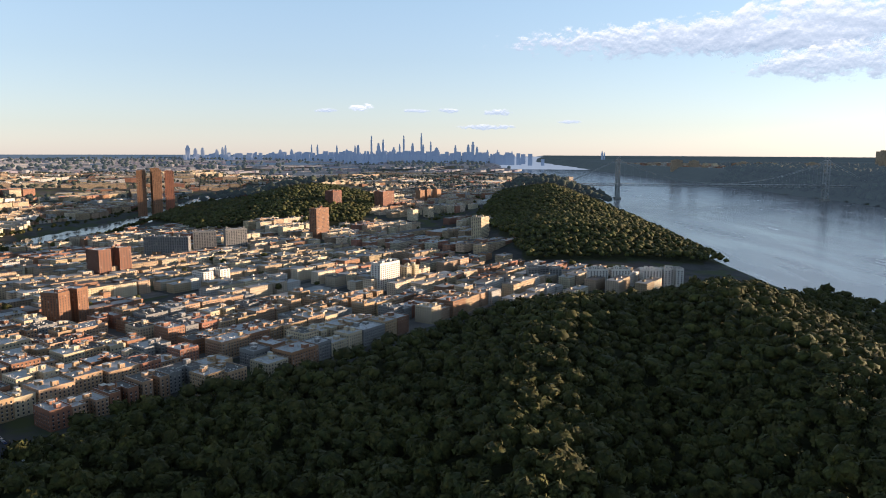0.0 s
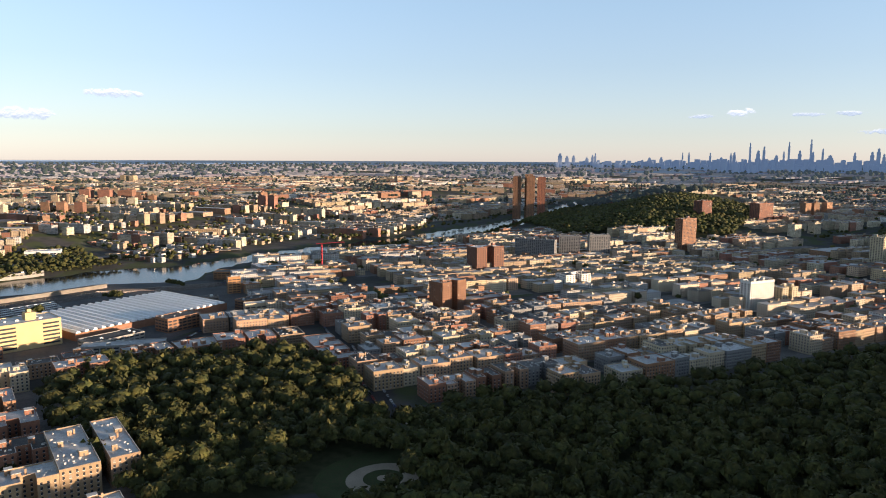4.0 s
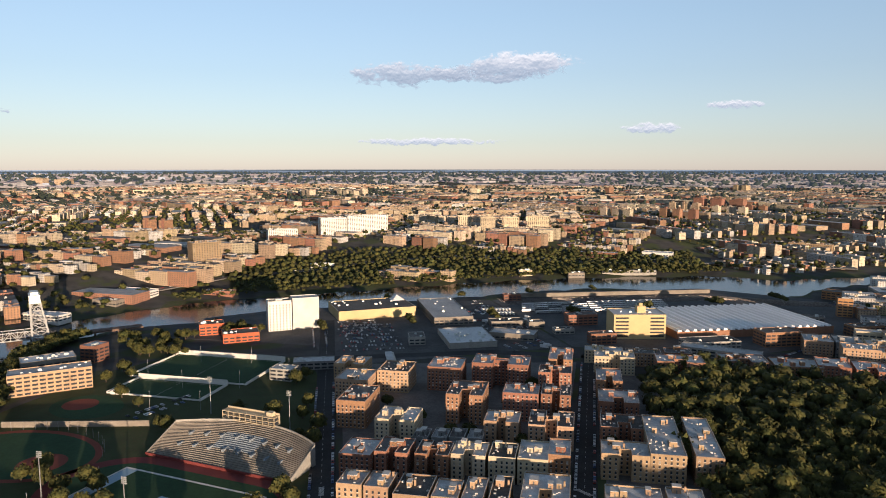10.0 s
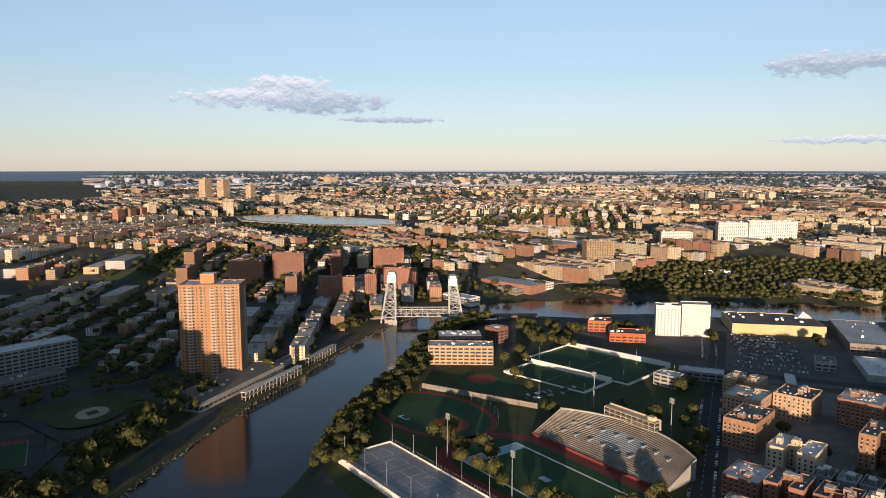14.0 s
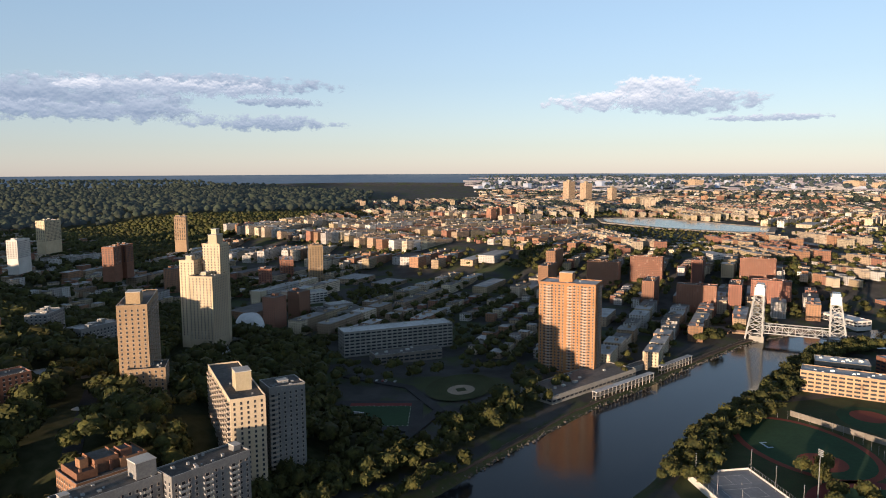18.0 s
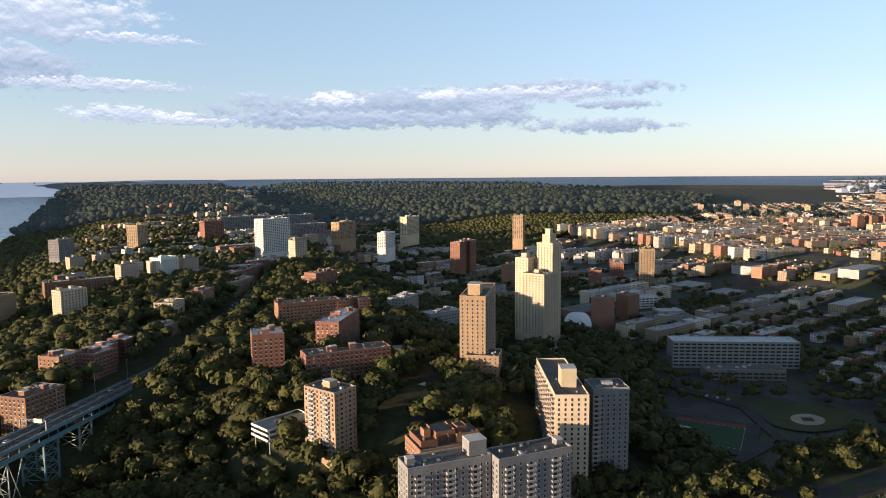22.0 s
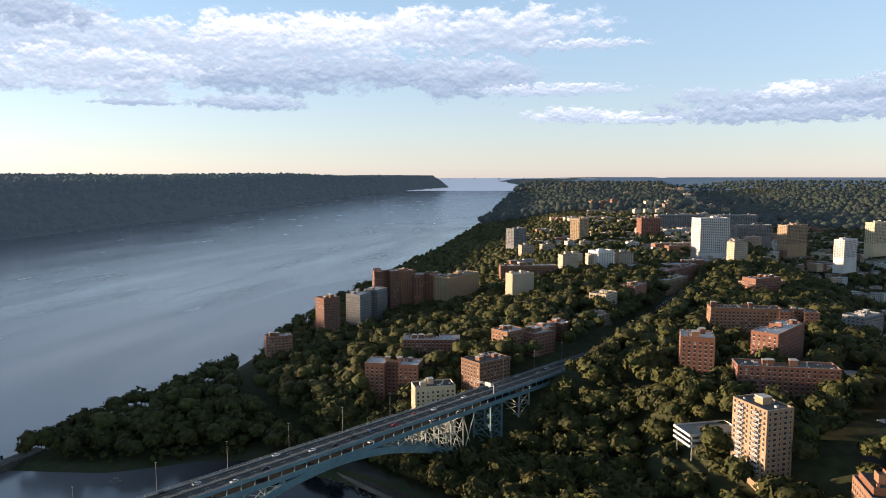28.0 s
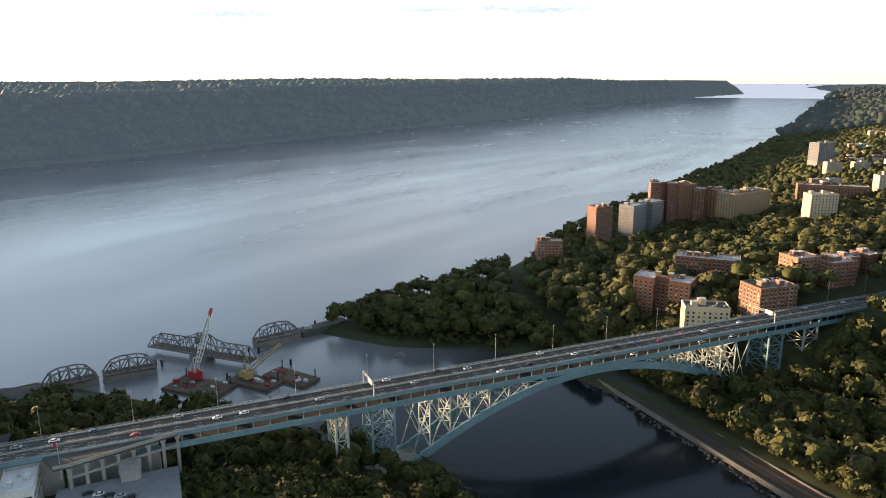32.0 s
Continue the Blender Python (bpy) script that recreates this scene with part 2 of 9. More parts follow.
def line_distance(x, y, pts):
    """Distance to a line of points, and the third number blended along it."""
    best, third = np.full(np.shape(x), 1e9), np.zeros(np.shape(x))
    for p, q in zip(pts[:-1], pts[1:]):
        dx, dy = q[0] - p[0], q[1] - p[1]
        t = np.clip(((x - p[0]) * dx + (y - p[1]) * dy) / (dx * dx + dy * dy), 0, 1)
        d = np.hypot(x - p[0] - t * dx, y - p[1] - t * dy)
        if len(p) > 2:
            s = p[2] + t * (q[2] - p[2])
            nearer = d - s < best - third
            third = np.where(nearer, s, third)
        else:
            nearer = d < best
        best = np.where(nearer, d, best)
    return best, third


def water_at(x, y):
    """Metres into the water, less than 0 on land."""
    x, y = np.asarray(x, float), np.asarray(y, float)
    hudson = np.minimum(x - np.interp(y, SHORE_E[:, 0], SHORE_E[:, 1]), np.interp(y, SHORE_W[:, 0], SHORE_W[:, 1]) - x)
    d, half = line_distance(x, y, CREEK)
    return np.maximum(hudson, half - d)


def gauss(x, y, pts, height, wide):
    d, _ = line_distance(x, y, np.array(pts, float))
    return height * np.exp(-(d / wide) ** 2)


def ground_at(x, y):
    """Height of the ground over the river."""
    x, y = np.asarray(x, float), np.asarray(y, float)
    e = np.interp(y, SHORE_E[:, 0], SHORE_E[:, 1])
    z = np.full(np.shape(x), 5.0)
    z = z + np.maximum(gauss(x, y, [(365, -45), (320, 60)], 50, 80), gauss(x, y, [(310, 70), (240, 240), (300, 550), (338, 780)], 39, 88))
    z = np.maximum(z, 5 + gauss(x, y, [(45, 300), (70, 430), (105, 600), (170, 760)], 28, 62))
    z = z + gauss(x, y, [(300, 1480), (350, 1800), (420, 2300), (480, 2900)], 40, 200)
    z = z + gauss(x, y, [(-380, 1900), (-450, 2400), (-500, 3000)], 38, 260)
    z = z + 30 * smooth((y - 1700) / 700) * smooth((x + 700) / 300) * smooth((e - x) / 200)
    foot = np.interp(x, [-330, -120, -40, 10, 60, 200, 300], [-310, -310, -350, -430, -452, -450, -450])
    hill = 48 * smooth((foot - y) / 112) * smooth((x + 330 - np.clip(-900 - y, 0, 4000) * 0.02) / 170) * smooth((e - 15 - x) / 380)
    z = z + hill
    ridge = np.interp(y, [-4000, -900, -300, 100], [-700, -800, -1000, -1230])
    z = z + 38 * smooth((ridge - x) / 330)
    w = np.interp(y, SHORE_W[:, 0], SHORE_W[:, 1])
    top = np.interp(y, [-20000, -11200, -10300, -7600, -3000, -900, 0, 2500, 4000, 9000], [80, 90, 165, 165, 150, 138, 136, 95, 85, 70])
    z = z + top * smooth((x - w - 20) / 130)
    d = np.hypot(x, y)
    z = z + smooth((d - 2500) / 5000) * (1 - smooth((d - 9000) / 9000)) * 14 * (np.sin(x / 900 + 1) * np.cos(y / 1100) + np.sin((x + y) / 500) * 0.5)
    cut, _ = line_distance(x, y, np.array([(95, -512), (38, -618), (20, -690), (-6, -790), (-40, -960), (-98, -1354)], float))
    z = np.minimum(z, 46.4 + np.maximum(0, cut - 18) * 0.5)
    wet = water_at(x, y)
    steep = np.where((x > 1500), 1.3, 0.35 + 0.3 * smooth((330 - np.abs(x)) / 90) * smooth((-335 - y) / 30))
    return np.where(d > 62000, 5.0, np.minimum(z, np.clip(-wet * steep, -4, 400)))


def gz(x, y):
    return float(ground_at(np.array([x]), np.array([y]))[0])


def inside(x, y, poly):
    x, y = np.asarray(x, float), np.asarray(y, float)
    c = np.zeros(np.shape(x), bool)
    for (x0, y0), (x1, y1) in zip(poly, poly[1:] + poly[:1]):
        c ^= ((y0 > y) != (y1 > y)) & (x < (x1 - x0) * (y - y0) / (y1 - y0 + 1e-9) + x0)
    return c


# stretches of wood and of town, as outlines on the plan
WOODS = {
    "hill": [(-278, 408), (-225, 515), (-113, 595), (-49, 690), (83, 837), (150, 905), (330, 915), (560, 940), (580, 500), (545, -20), (510, -90), (440, -160), (370, -205), (310, -232), (250, -250), (130, -250), (-100, -205), (-215, -190), (-235, 60), (-215, 330)],
    "isham": [(-322, 248), (-470, 292), (-551, 330), (-585, 405), (-560, 440), (-455, 545), (-343, 485), (-254, 400), (-222, 336)],
    "tryon": [(170, 1230), (545, 1230), (640, 2420), (760, 3200), (380, 3200), (120, 1900)],
    "george": [(-180, 1750), (-150, 2300), (-600, 2900), (-850, 2900), (-800, 2000), (-560, 1640)],
    "duyvil": [(60, -362), (225, -455), (268, -392), (330, -375), (470, -330), (475, -480), (450, -640), (470, -1000), (700, -3000), (2000, -10800), (-900, -10800), (-700, -1500), (-400, -1050), (-420, -760), (-440, -640), (-360, -520), (-325, -430), (-310, -330)],
    "cortlandt": [(-640, -1480), (-900, -1750), (-1500, -2000), (-2600, -3200), (-4600, -10800), (-890, -10800)],
    "marble": [(-335, -332), (-475, -350), (-484, -392), (-440, -378), (-400, -384), (-350, -360)],
    "bronx_bank": [(-1145, -40), (-1190, 240), (-1220, 385), (-1170, 620), (-1150, 830), (-1330, 900), (-1400, 500), (-1430, 200), (-1300, -60)],
    "jersey": [(1870, -1500), (1740, 2500), (2300, 6000), (9000, 6000), (14000, -14000), (4300, -14000), (2200, -2500)],
}


def wooded(x, y):
    out = np.zeros(np.shape(x), bool)
    for poly in WOODS.values():
        out |= inside(x, y, poly)
    return out


def polar_sheet(name, height, r0, step, turns):
    """A sheet round the camera's plumb line, with rings that widen outwards."""
    rings = [r0]
    while rings[-1] < 60000:
        rings.append(rings[-1] * step)
    r = np.array([0.0] + rings)
    a = np.linspace(0, 2 * np.pi, turns, endpoint=False)
    x, y = np.outer(r, np.cos(a)).ravel(), np.outer(r, np.sin(a)).ravel()
    z = height(x, y)
    i, j = np.meshgrid(np.arange(len(r) - 1), np.arange(turns), indexing="ij")
    k = (j + 1) % turns
    f = np.stack([i * turns + j, (i + 1) * turns + j, (i + 1) * turns + k, i * turns + k], -1).reshape(-1, 4)
    v = np.stack([x, y, z], 1)
    return far(v), f


def ground_material():
    """Woodland floor, town ground and bank stones, blended by how the land is used."""
    m = bpy.data.materials.new("land")
    m.use_nodes = True
    nt = m.node_tree
    b = nt.nodes["Principled BSDF"]
    b.inputs["Roughness"].default_value, b.inputs["Specular IOR Level"].default_value = 0.95, 0.15
    geo = nt.nodes.new("ShaderNodeNewGeometry")

    def tex(scale, detail=4.0):
        n = nt.nodes.new("ShaderNodeTexNoise")
        n.inputs["Scale"].default_value, n.inputs["Detail"].default_value = 1 / scale, detail
        nt.links.new(geo.outputs["Position"], n.inputs["Vector"])
        return n.outputs["Fac"]

    def mix(x, y, fac, low=None, high=None):
        if low is not None:
            r = nt.nodes.new("ShaderNodeMapRange")
            r.inputs[1].default_value, r.inputs[2].default_value = low, high
            nt.links.new(fac, r.inputs[0])
            fac = r.outputs[0]
        n = nt.nodes.new("ShaderNodeMix")
        n.data_type = "RGBA"
        nt.links.new(fac, n.inputs[0])
        for v, k in ((x, 6), (y, 7)):
            if isinstance(v, tuple):
                n.inputs[k].default_value = (*v, 1)
            else:
                nt.links.new(v, n.inputs[k])
        return n.outputs[2]

    def use(name):
        n = nt.nodes.new("ShaderNodeAttribute")
        n.attribute_name = name
        return n.outputs["Fac"]

    town = mix(mix((0.075, 0.074, 0.072), (0.05, 0.05, 0.05), tex(25), 0.4, 0.6), (0.06, 0.075, 0.035), tex(45, 5), 0.5, 0.6)
    wood = mix((0.035, 0.042, 0.018), (0.06, 0.06, 0.03), tex(6), 0.35, 0.65)
    bank = mix((0.07, 0.066, 0.045), (0.05, 0.065, 0.028), tex(4), 0.35, 0.55)
    c = mix(town, wood, use("wood"), 0.35, 0.65)
    c = mix(c, bank, use("bank"), 0.4, 0.6)
    nt.links.new(c, b.inputs["Base Color"])
    return m


v, f = polar_sheet("ground", ground_at, 40, 1.032, 560)
split = 560 * int(math.log(8500 / 40) / math.log(1.032))
# bluish glow put into far land and leaves stands in for air haze
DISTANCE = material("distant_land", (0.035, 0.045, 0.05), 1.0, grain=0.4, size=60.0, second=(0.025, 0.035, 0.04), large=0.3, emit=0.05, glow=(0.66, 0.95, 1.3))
FAR_LEAF = material("faint_haze_leaves", (0.05, 0.06, 0.03), 0.9, grain=0.4, size=9.0, second=(0.028, 0.04, 0.022), per_island=0.3, large=0.3, emit=0.007, glow=(0.75, 1.0, 1.25))
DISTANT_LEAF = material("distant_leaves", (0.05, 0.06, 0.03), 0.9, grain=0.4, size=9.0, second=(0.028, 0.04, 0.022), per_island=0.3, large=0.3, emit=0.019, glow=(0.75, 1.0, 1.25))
mid = f[split:, 0]
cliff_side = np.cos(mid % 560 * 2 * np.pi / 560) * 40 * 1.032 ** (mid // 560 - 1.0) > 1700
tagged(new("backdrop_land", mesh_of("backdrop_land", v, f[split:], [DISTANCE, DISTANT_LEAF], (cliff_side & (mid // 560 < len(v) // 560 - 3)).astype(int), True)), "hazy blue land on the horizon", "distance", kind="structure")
mid = np.array(f[:split])[:, 0]
r0_, a0_ = mid // 560, mid % 560
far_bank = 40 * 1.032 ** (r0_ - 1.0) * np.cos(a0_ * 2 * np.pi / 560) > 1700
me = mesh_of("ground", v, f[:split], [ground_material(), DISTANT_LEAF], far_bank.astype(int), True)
rings = len(v) // 560
rr = np.concatenate([[0.0], 40 * 1.032 ** np.arange(rings - 1)])
aa = np.linspace(0, 2 * np.pi, 560, endpoint=False)
x, y = np.outer(rr, np.cos(aa)).ravel(), np.outer(rr, np.sin(aa)).ravel()
for name, values in (("wood", wooded(x, y).astype(float)), ("bank", np.clip(1.2 + water_at(x, y) / 14, 0, 1) * (np.hypot(x, y) < 2600))):
    me.attributes.new(name, "FLOAT", "POINT").data.foreach_set("value", values.astype(np.float32))
tagged(new("ground", me), "uneven ground of woods, town and river banks", "ground", kind="structure")

WATER = bpy.data.materials.new("river_water")
WATER.use_nodes = True
nt = WATER.node_tree
b = nt.nodes["Principled BSDF"]
b.inputs["Base Color"].default_value = (0.02, 0.026, 0.03, 1)
b.inputs["Roughness"].default_value, b.inputs["IOR"].default_value = 0.2, 1.42
geo, bumpn = nt.nodes.new("ShaderNodeNewGeometry"), nt.nodes.new("ShaderNodeBump")
ripple, swell, addn = nt.nodes.new("ShaderNodeTexNoise"), nt.nodes.new("ShaderNodeTexNoise"), nt.nodes.new("ShaderNodeMath")
ripple.inputs["Scale"].default_value, ripple.inputs["Detail"].default_value = 0.25, 4
swell.inputs["Scale"].default_value, swell.inputs["Detail"].default_value = 0.012, 3
nt.links.new(geo.outputs["Position"], ripple.inputs["Vector"])
nt.links.new(geo.outputs["Position"], swell.inputs["Vector"])
addn.operation = "MULTIPLY"
nt.links.new(ripple.outputs["Fac"], addn.inputs[0])
nt.links.new(swell.outputs["Fac"], addn.inputs[1])
bumpn.inputs["Strength"].default_value, bumpn.inputs["Distance"].default_value = 0.2, 0.5
nt.links.new(addn.outputs[0], bumpn.inputs["Height"])
nt.links.new(bumpn.outputs[0], b.inputs["Normal"])
streak, lay, calm = nt.nodes.new("ShaderNodeTexNoise"), nt.nodes.new("ShaderNodeMapping"), nt.nodes.new("ShaderNodeMapRange")
lay.inputs["Rotation"].default_value, lay.inputs["Scale"].default_value = (0, 0, 0.3), (0.012, 0.0022, 1)
streak.inputs["Scale"].default_value, streak.inputs["Detail"].default_value = 1.0, 5
nt.links.new(geo.outputs["Position"], lay.inputs["Vector"])
nt.links.new(lay.outputs[0], streak.inputs["Vector"])
nt.links.new(streak.outputs["Fac"], calm.inputs[0])
calm.inputs[1].default_value, calm.inputs[2].default_value, calm.inputs[3].default_value, calm.inputs[4].default_value = 0.3, 0.75, 0.16, 0.3
wind, rough, murk = nt.nodes.new("ShaderNodeAttribute"), nt.nodes.new("ShaderNodeMix"), nt.nodes.new("ShaderNodeMix")
wind.attribute_name, murk.data_type = "ruffled", "RGBA"
rough.inputs[2].default_value = 0.13
murk.inputs[6].default_value, murk.inputs[7].default_value = (0.012, 0.015, 0.019, 1), (0.19, 0.195, 0.205, 1)
nt.links.new(wind.outputs["Fac"], rough.inputs[0])
nt.links.new(calm.outputs[0], rough.inputs[3])
nt.links.new(rough.outputs[0], b.inputs["Roughness"])
index_mix = nt.nodes.new("ShaderNodeMapRange")
index_mix.inputs[3].default_value, index_mix.inputs[4].default_value = 1.26, 1.62
nt.links.new(wind.outputs["Fac"], index_mix.inputs[0])
nt.links.new(index_mix.outputs[0], b.inputs["IOR"])
nt.links.new(wind.outputs["Fac"], murk.inputs[0])
nt.links.new(murk.outputs[2], b.inputs["Base Color"])
v, f = polar_sheet("water", lambda x, y: np.zeros(np.shape(x)), 60, 1.08, 180)
split = 180 * int(math.log(9000 / 60) / math.log(1.08))
# far water glows pale in place of the sky it would reflect
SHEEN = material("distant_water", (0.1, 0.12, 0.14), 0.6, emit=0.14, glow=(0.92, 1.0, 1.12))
rr_ = np.concatenate([[0.0], 60 * 1.08 ** np.arange(len(v) // 180 - 1)])
wx, wy = np.outer(rr_, np.cos(np.arange(180) * np.pi / 90)).ravel(), np.outer(rr_, np.sin(np.arange(180) * np.pi / 90)).ravel()
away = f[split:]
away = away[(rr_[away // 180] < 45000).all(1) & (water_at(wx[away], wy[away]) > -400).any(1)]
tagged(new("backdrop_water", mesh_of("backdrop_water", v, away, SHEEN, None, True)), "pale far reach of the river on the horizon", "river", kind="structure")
me = mesh_of("water", v, f[:split], WATER, None, True)
me.attributes.new("ruffled", "FLOAT", "POINT").data.foreach_set("value", smooth((wx - np.interp(wy, SHORE_E[:, 0], SHORE_E[:, 1]) + 190) / 130).astype(np.float32))
tagged(new("water", me), "wide tidal river with a rippled grey-blue surface", "river", kind="structure")


# ---- trees ----
def ico(level):
    bm = bmesh.new()
    bmesh.ops.create_icosphere(bm, subdivisions=level, radius=1.0)
    v = np.array([p.co[:] for p in bm.verts])
    f = np.array([[p.index for p in g.verts] for g in bm.faces])
    bm.free()
    return v, f


def crown(level, clumps, seed, size=(0.1, 0.2)):
    """A lumpy crown one metre in radius: a soft core under loose leaf clumps."""
    rng = np.random.default_rng(seed)
    v, f = ico(level)
    lumps = rng.normal(size=(12, 3))
    lumps /= np.linalg.norm(lumps, axis=1)[:, None]
    lumps[:, 2] = lumps[:, 2] * 0.7 + 0.3
    tall = rng.uniform(0.7, 1.0, 12)
    swell = lambda p: 0.66 + 0.34 * np.max(np.exp(-(1 - np.clip(p @ lumps.T, -1, 1)) / 0.1) * tall, axis=1)
    flat = lambda p: p * np.where(p[:, 2:3] < 0, np.array([[1, 1, 0.5]]), np.array([[1, 1, 0.92]]))
    v = flat(v * (swell(v) * rng.uniform(0.84, 1.06, len(v)) * (0.96 if clumps else 1.05))[:, None])
    if clumps:
        n = rng.normal(size=(clumps, 3))
        n[:, 2] = np.abs(n[:, 2]) - 0.35
        n /= np.linalg.norm(n, axis=1)[:, None]
        c = flat(n * (swell(n) * rng.uniform(0.93, 1.08, clumps))[:, None])
        n = n + rng.normal(size=(clumps, 3)) * 0.5
        n /= np.linalg.norm(n, axis=1)[:, None]
        s = np.cross(n, rng.normal(size=(clumps, 3)))
        s /= np.linalg.norm(s, axis=1)[:, None]
        t = np.cross(n, s)
        k = rng.uniform(*size, clumps)[:, None]
        q = np.stack([c - s * k - t * k * 0.6, c + s * k * 0.6 - t * k * 0.9, c + s * k * 0.2 + t * k], 1).reshape(-1, 3)
        f = np.vstack([f, np.arange(clumps * 3).reshape(-1, 3) + len(v)])
        v = np.vstack([v, q])
    return v, f


CROWNS = {0: [crown(2, 250, s, (0.09, 0.19)) for s in range(8)], 1: [crown(2, 90, s + 20, (0.13, 0.26)) for s in range(7)], 2: [crown(2, 36, s + 40, (0.14, 0.27)) for s in range(6)], 3: [crown(1, 0, s + 60) for s in range(5)]}


def wood(name, label, pts, sizes, level, lift=0.62, leaf=None):
    """Many trees in one mesh: crowns and trunks."""
    rng = np.random.default_rng(len(pts))
    vs, fs, base = [], [], 0
    z = ground_at(pts[:, 0], pts[:, 1])
    for (x, y), s, g in zip(pts, sizes, z):
        v, f = CROWNS[level][rng.integers(len(CROWNS[level]))]
        a = rng.uniform(0, 6.283)
        c, n = math.cos(a), math.sin(a)
        k = np.array([s * rng.uniform(0.85, 1.15), s * rng.uniform(0.85, 1.15), s * rng.uniform(0.85, 1.25)])
        p = v * k
        p = np.stack([p[:, 0] * c - p[:, 1] * n + x, p[:, 0] * n + p[:, 1] * c + y, p[:, 2] + g + s * lift * 2], 1)
        vs.append(p)
        fs.append(f + base)
        base += len(p)
    return tagged(new(name, mesh_of(name, far(np.vstack(vs)), np.vstack(fs), leaf or LEAF, None, True)), label, "trees", kind="stuff")


def scatter(poly, gap, seed, keep=None):
    """Points at about gap metres from one another in an outline."""
    rng = np.random.default_rng(seed)
    xs, ys = [p[0] for p in poly], [p[1] for p in poly]
    gx, gy = np.meshgrid(np.arange(min(xs), max(xs), gap), np.arange(min(ys), max(ys), gap))
    p = np.stack([gx.ravel(), gy.ravel()], 1) + rng.uniform(-0.45, 0.45, (gx.size, 2)) * gap
    p = p[inside(p[:, 0], p[:, 1], poly) & (water_at(p[:, 0], p[:, 1]) < -6)]
    if keep is not None:
        p = p[keep(p[:, 0], p[:, 1])]
    return p


def heading(p):
    return np.degrees(np.arctan2(-p[:, 0], p[:, 1]))


def in_sight(p, d0, d1):
    d = np.hypot(p[:, 0], p[:, 1])
    h = heading(p) % 360
    return (d >= d0) & (d < d1) & ((h < 258) | (h > 320))


# ---- houses ----
CURTAIN = material("window_blind", (0.26, 0.24, 0.21), 0.8)
COPING = material("pale_coping", (0.62, 0.6, 0.56), 0.8, grain=0.2, size=2.0, large=0.2)
WALLS = {"red": BRICK, "tan": TAN, "cream": CREAM, "white": WHITE, "grey": GREYBRICK, "concrete": CONCRETE, "orange": ORANGEBRICK}
TONES = {"red": "red-brown brick", "tan": "tan brick", "cream": "cream brick", "white": "white masonry", "grey": "grey brick", "concrete": "concrete", "orange": "orange brick"}


def outline(w, d, style):
    """Plan of a house round its centre, counterclockwise: plain, with a court in front, or with two courts."""
    a, b = w / 2, d / 2
    n, k = w * 0.13, d * 0.38
    if style == 1:
        return [(-a, -b), (-n, -b), (-n, -b + k), (n, -b + k), (n, -b), (a, -b), (a, b), (-a, b)]
    if style == 2:
        return [(-a, -b), (-n, -b), (-n, -b + k), (n, -b + k), (n, -b), (a, -b), (a, b), (n, b), (n, b - k), (-n, b - k), (-n, b), (-a, b)]
    if style == 3:
        return [(-a, -b), (a, -b), (a, 0), (n, 0), (n, b), (-a, b)]
    return [(-a, -b), (a, -b), (a, b), (-a, b)]


def edges(o):
    for i, p in enumerate(o):
        q = o[(i + 1) % len(o)]
        dx, dy = q[0] - p[0], q[1] - p[1]
        s = math.hypot(dx, dy)
        yield p, (dx / s, dy / s), s


def inset(o, t):
    out = []
    e = [(ux, uy) for _, (ux, uy), _ in edges(o)]
    for i, p in enumerate(o):
        (ax, ay), (bx, by) = e[i - 1], e[i]
        out.append((p[0] - t * (ay + by), p[1] + t * (ax + bx)))
    return out


def wall_shape(o, z0, z1, rail=0.9, t=0.4):
    """Outer walls with a parapet: brick in slot 0, coping in slot 1."""
    s = Shape()
    k, i = len(o), inset(o, t)
    v = [(x, y, z0) for x, y in o] + [(x, y, z1 + rail) for x, y in o] + [(x, y, z1 + rail) for x, y in i] + [(x, y, z1 - 0.2) for x, y in i]
    s.add(v, [(j, (j + 1) % k, k + (j + 1) % k, k + j) for j in range(k)], 0)
    base = len(s.v) - 4 * k
    s.f += [tuple(base + q for q in (k + j, k + (j + 1) % k, 2 * k + (j + 1) % k, 2 * k + j)) for j in range(k)]
    s.m += [1] * k
    s.f += [tuple(base + q for q in (2 * k + j, 2 * k + (j + 1) % k, 3 * k + (j + 1) % k, 3 * k + j)) for j in range(k)]
    s.m += [0] * k
    return s


def window_shape(o, z0, z1, rng, floor=3.0, bay=3.1, wide=1.25, tall=1.65, sills=True, reveal=0.05, skip=()):
    """Panes, a few with blinds drawn, over pale sills, along every wall of a plan."""
    s = Shape()
    floors = max(1, int((z1 - z0) / floor))
    for e, (p, (ux, uy), length) in enumerate(edges(o)):
        if e in skip:
            continue
        n = int((length - 0.8) / bay)
        nx, ny = uy, -ux
        for c in range(n):
            m = length / 2 + (c - (n - 1) / 2) * length / (n + 0.15)
            x, y = p[0] + ux * m + nx * reveal, p[1] + uy * m + ny * reveal
            for f in range(floors):
                z = z0 + f * floor + 0.95
                h = wide / 2
                s.add([(x - ux * h, y - uy * h, z), (x + ux * h, y + uy * h, z), (x + ux * h, y + uy * h, z + tall), (x - ux * h, y - uy * h, z + tall)], [(0, 1, 2, 3)], 1 if rng.random() < 0.08 else 0)
                if sills:
                    g, q = h + 0.12, reveal + 0.08
                    a, b = x + nx * 0.08, y + ny * 0.08
                    s.add([(a - ux * g, b - uy * g, z - 0.22), (a + ux * g, b + uy * g, z - 0.22), (a + ux * g, b + uy * g, z), (a - ux * g, b - uy * g, z)], [(0, 1, 2, 3)], 2)
    return s


HOUSES = {}


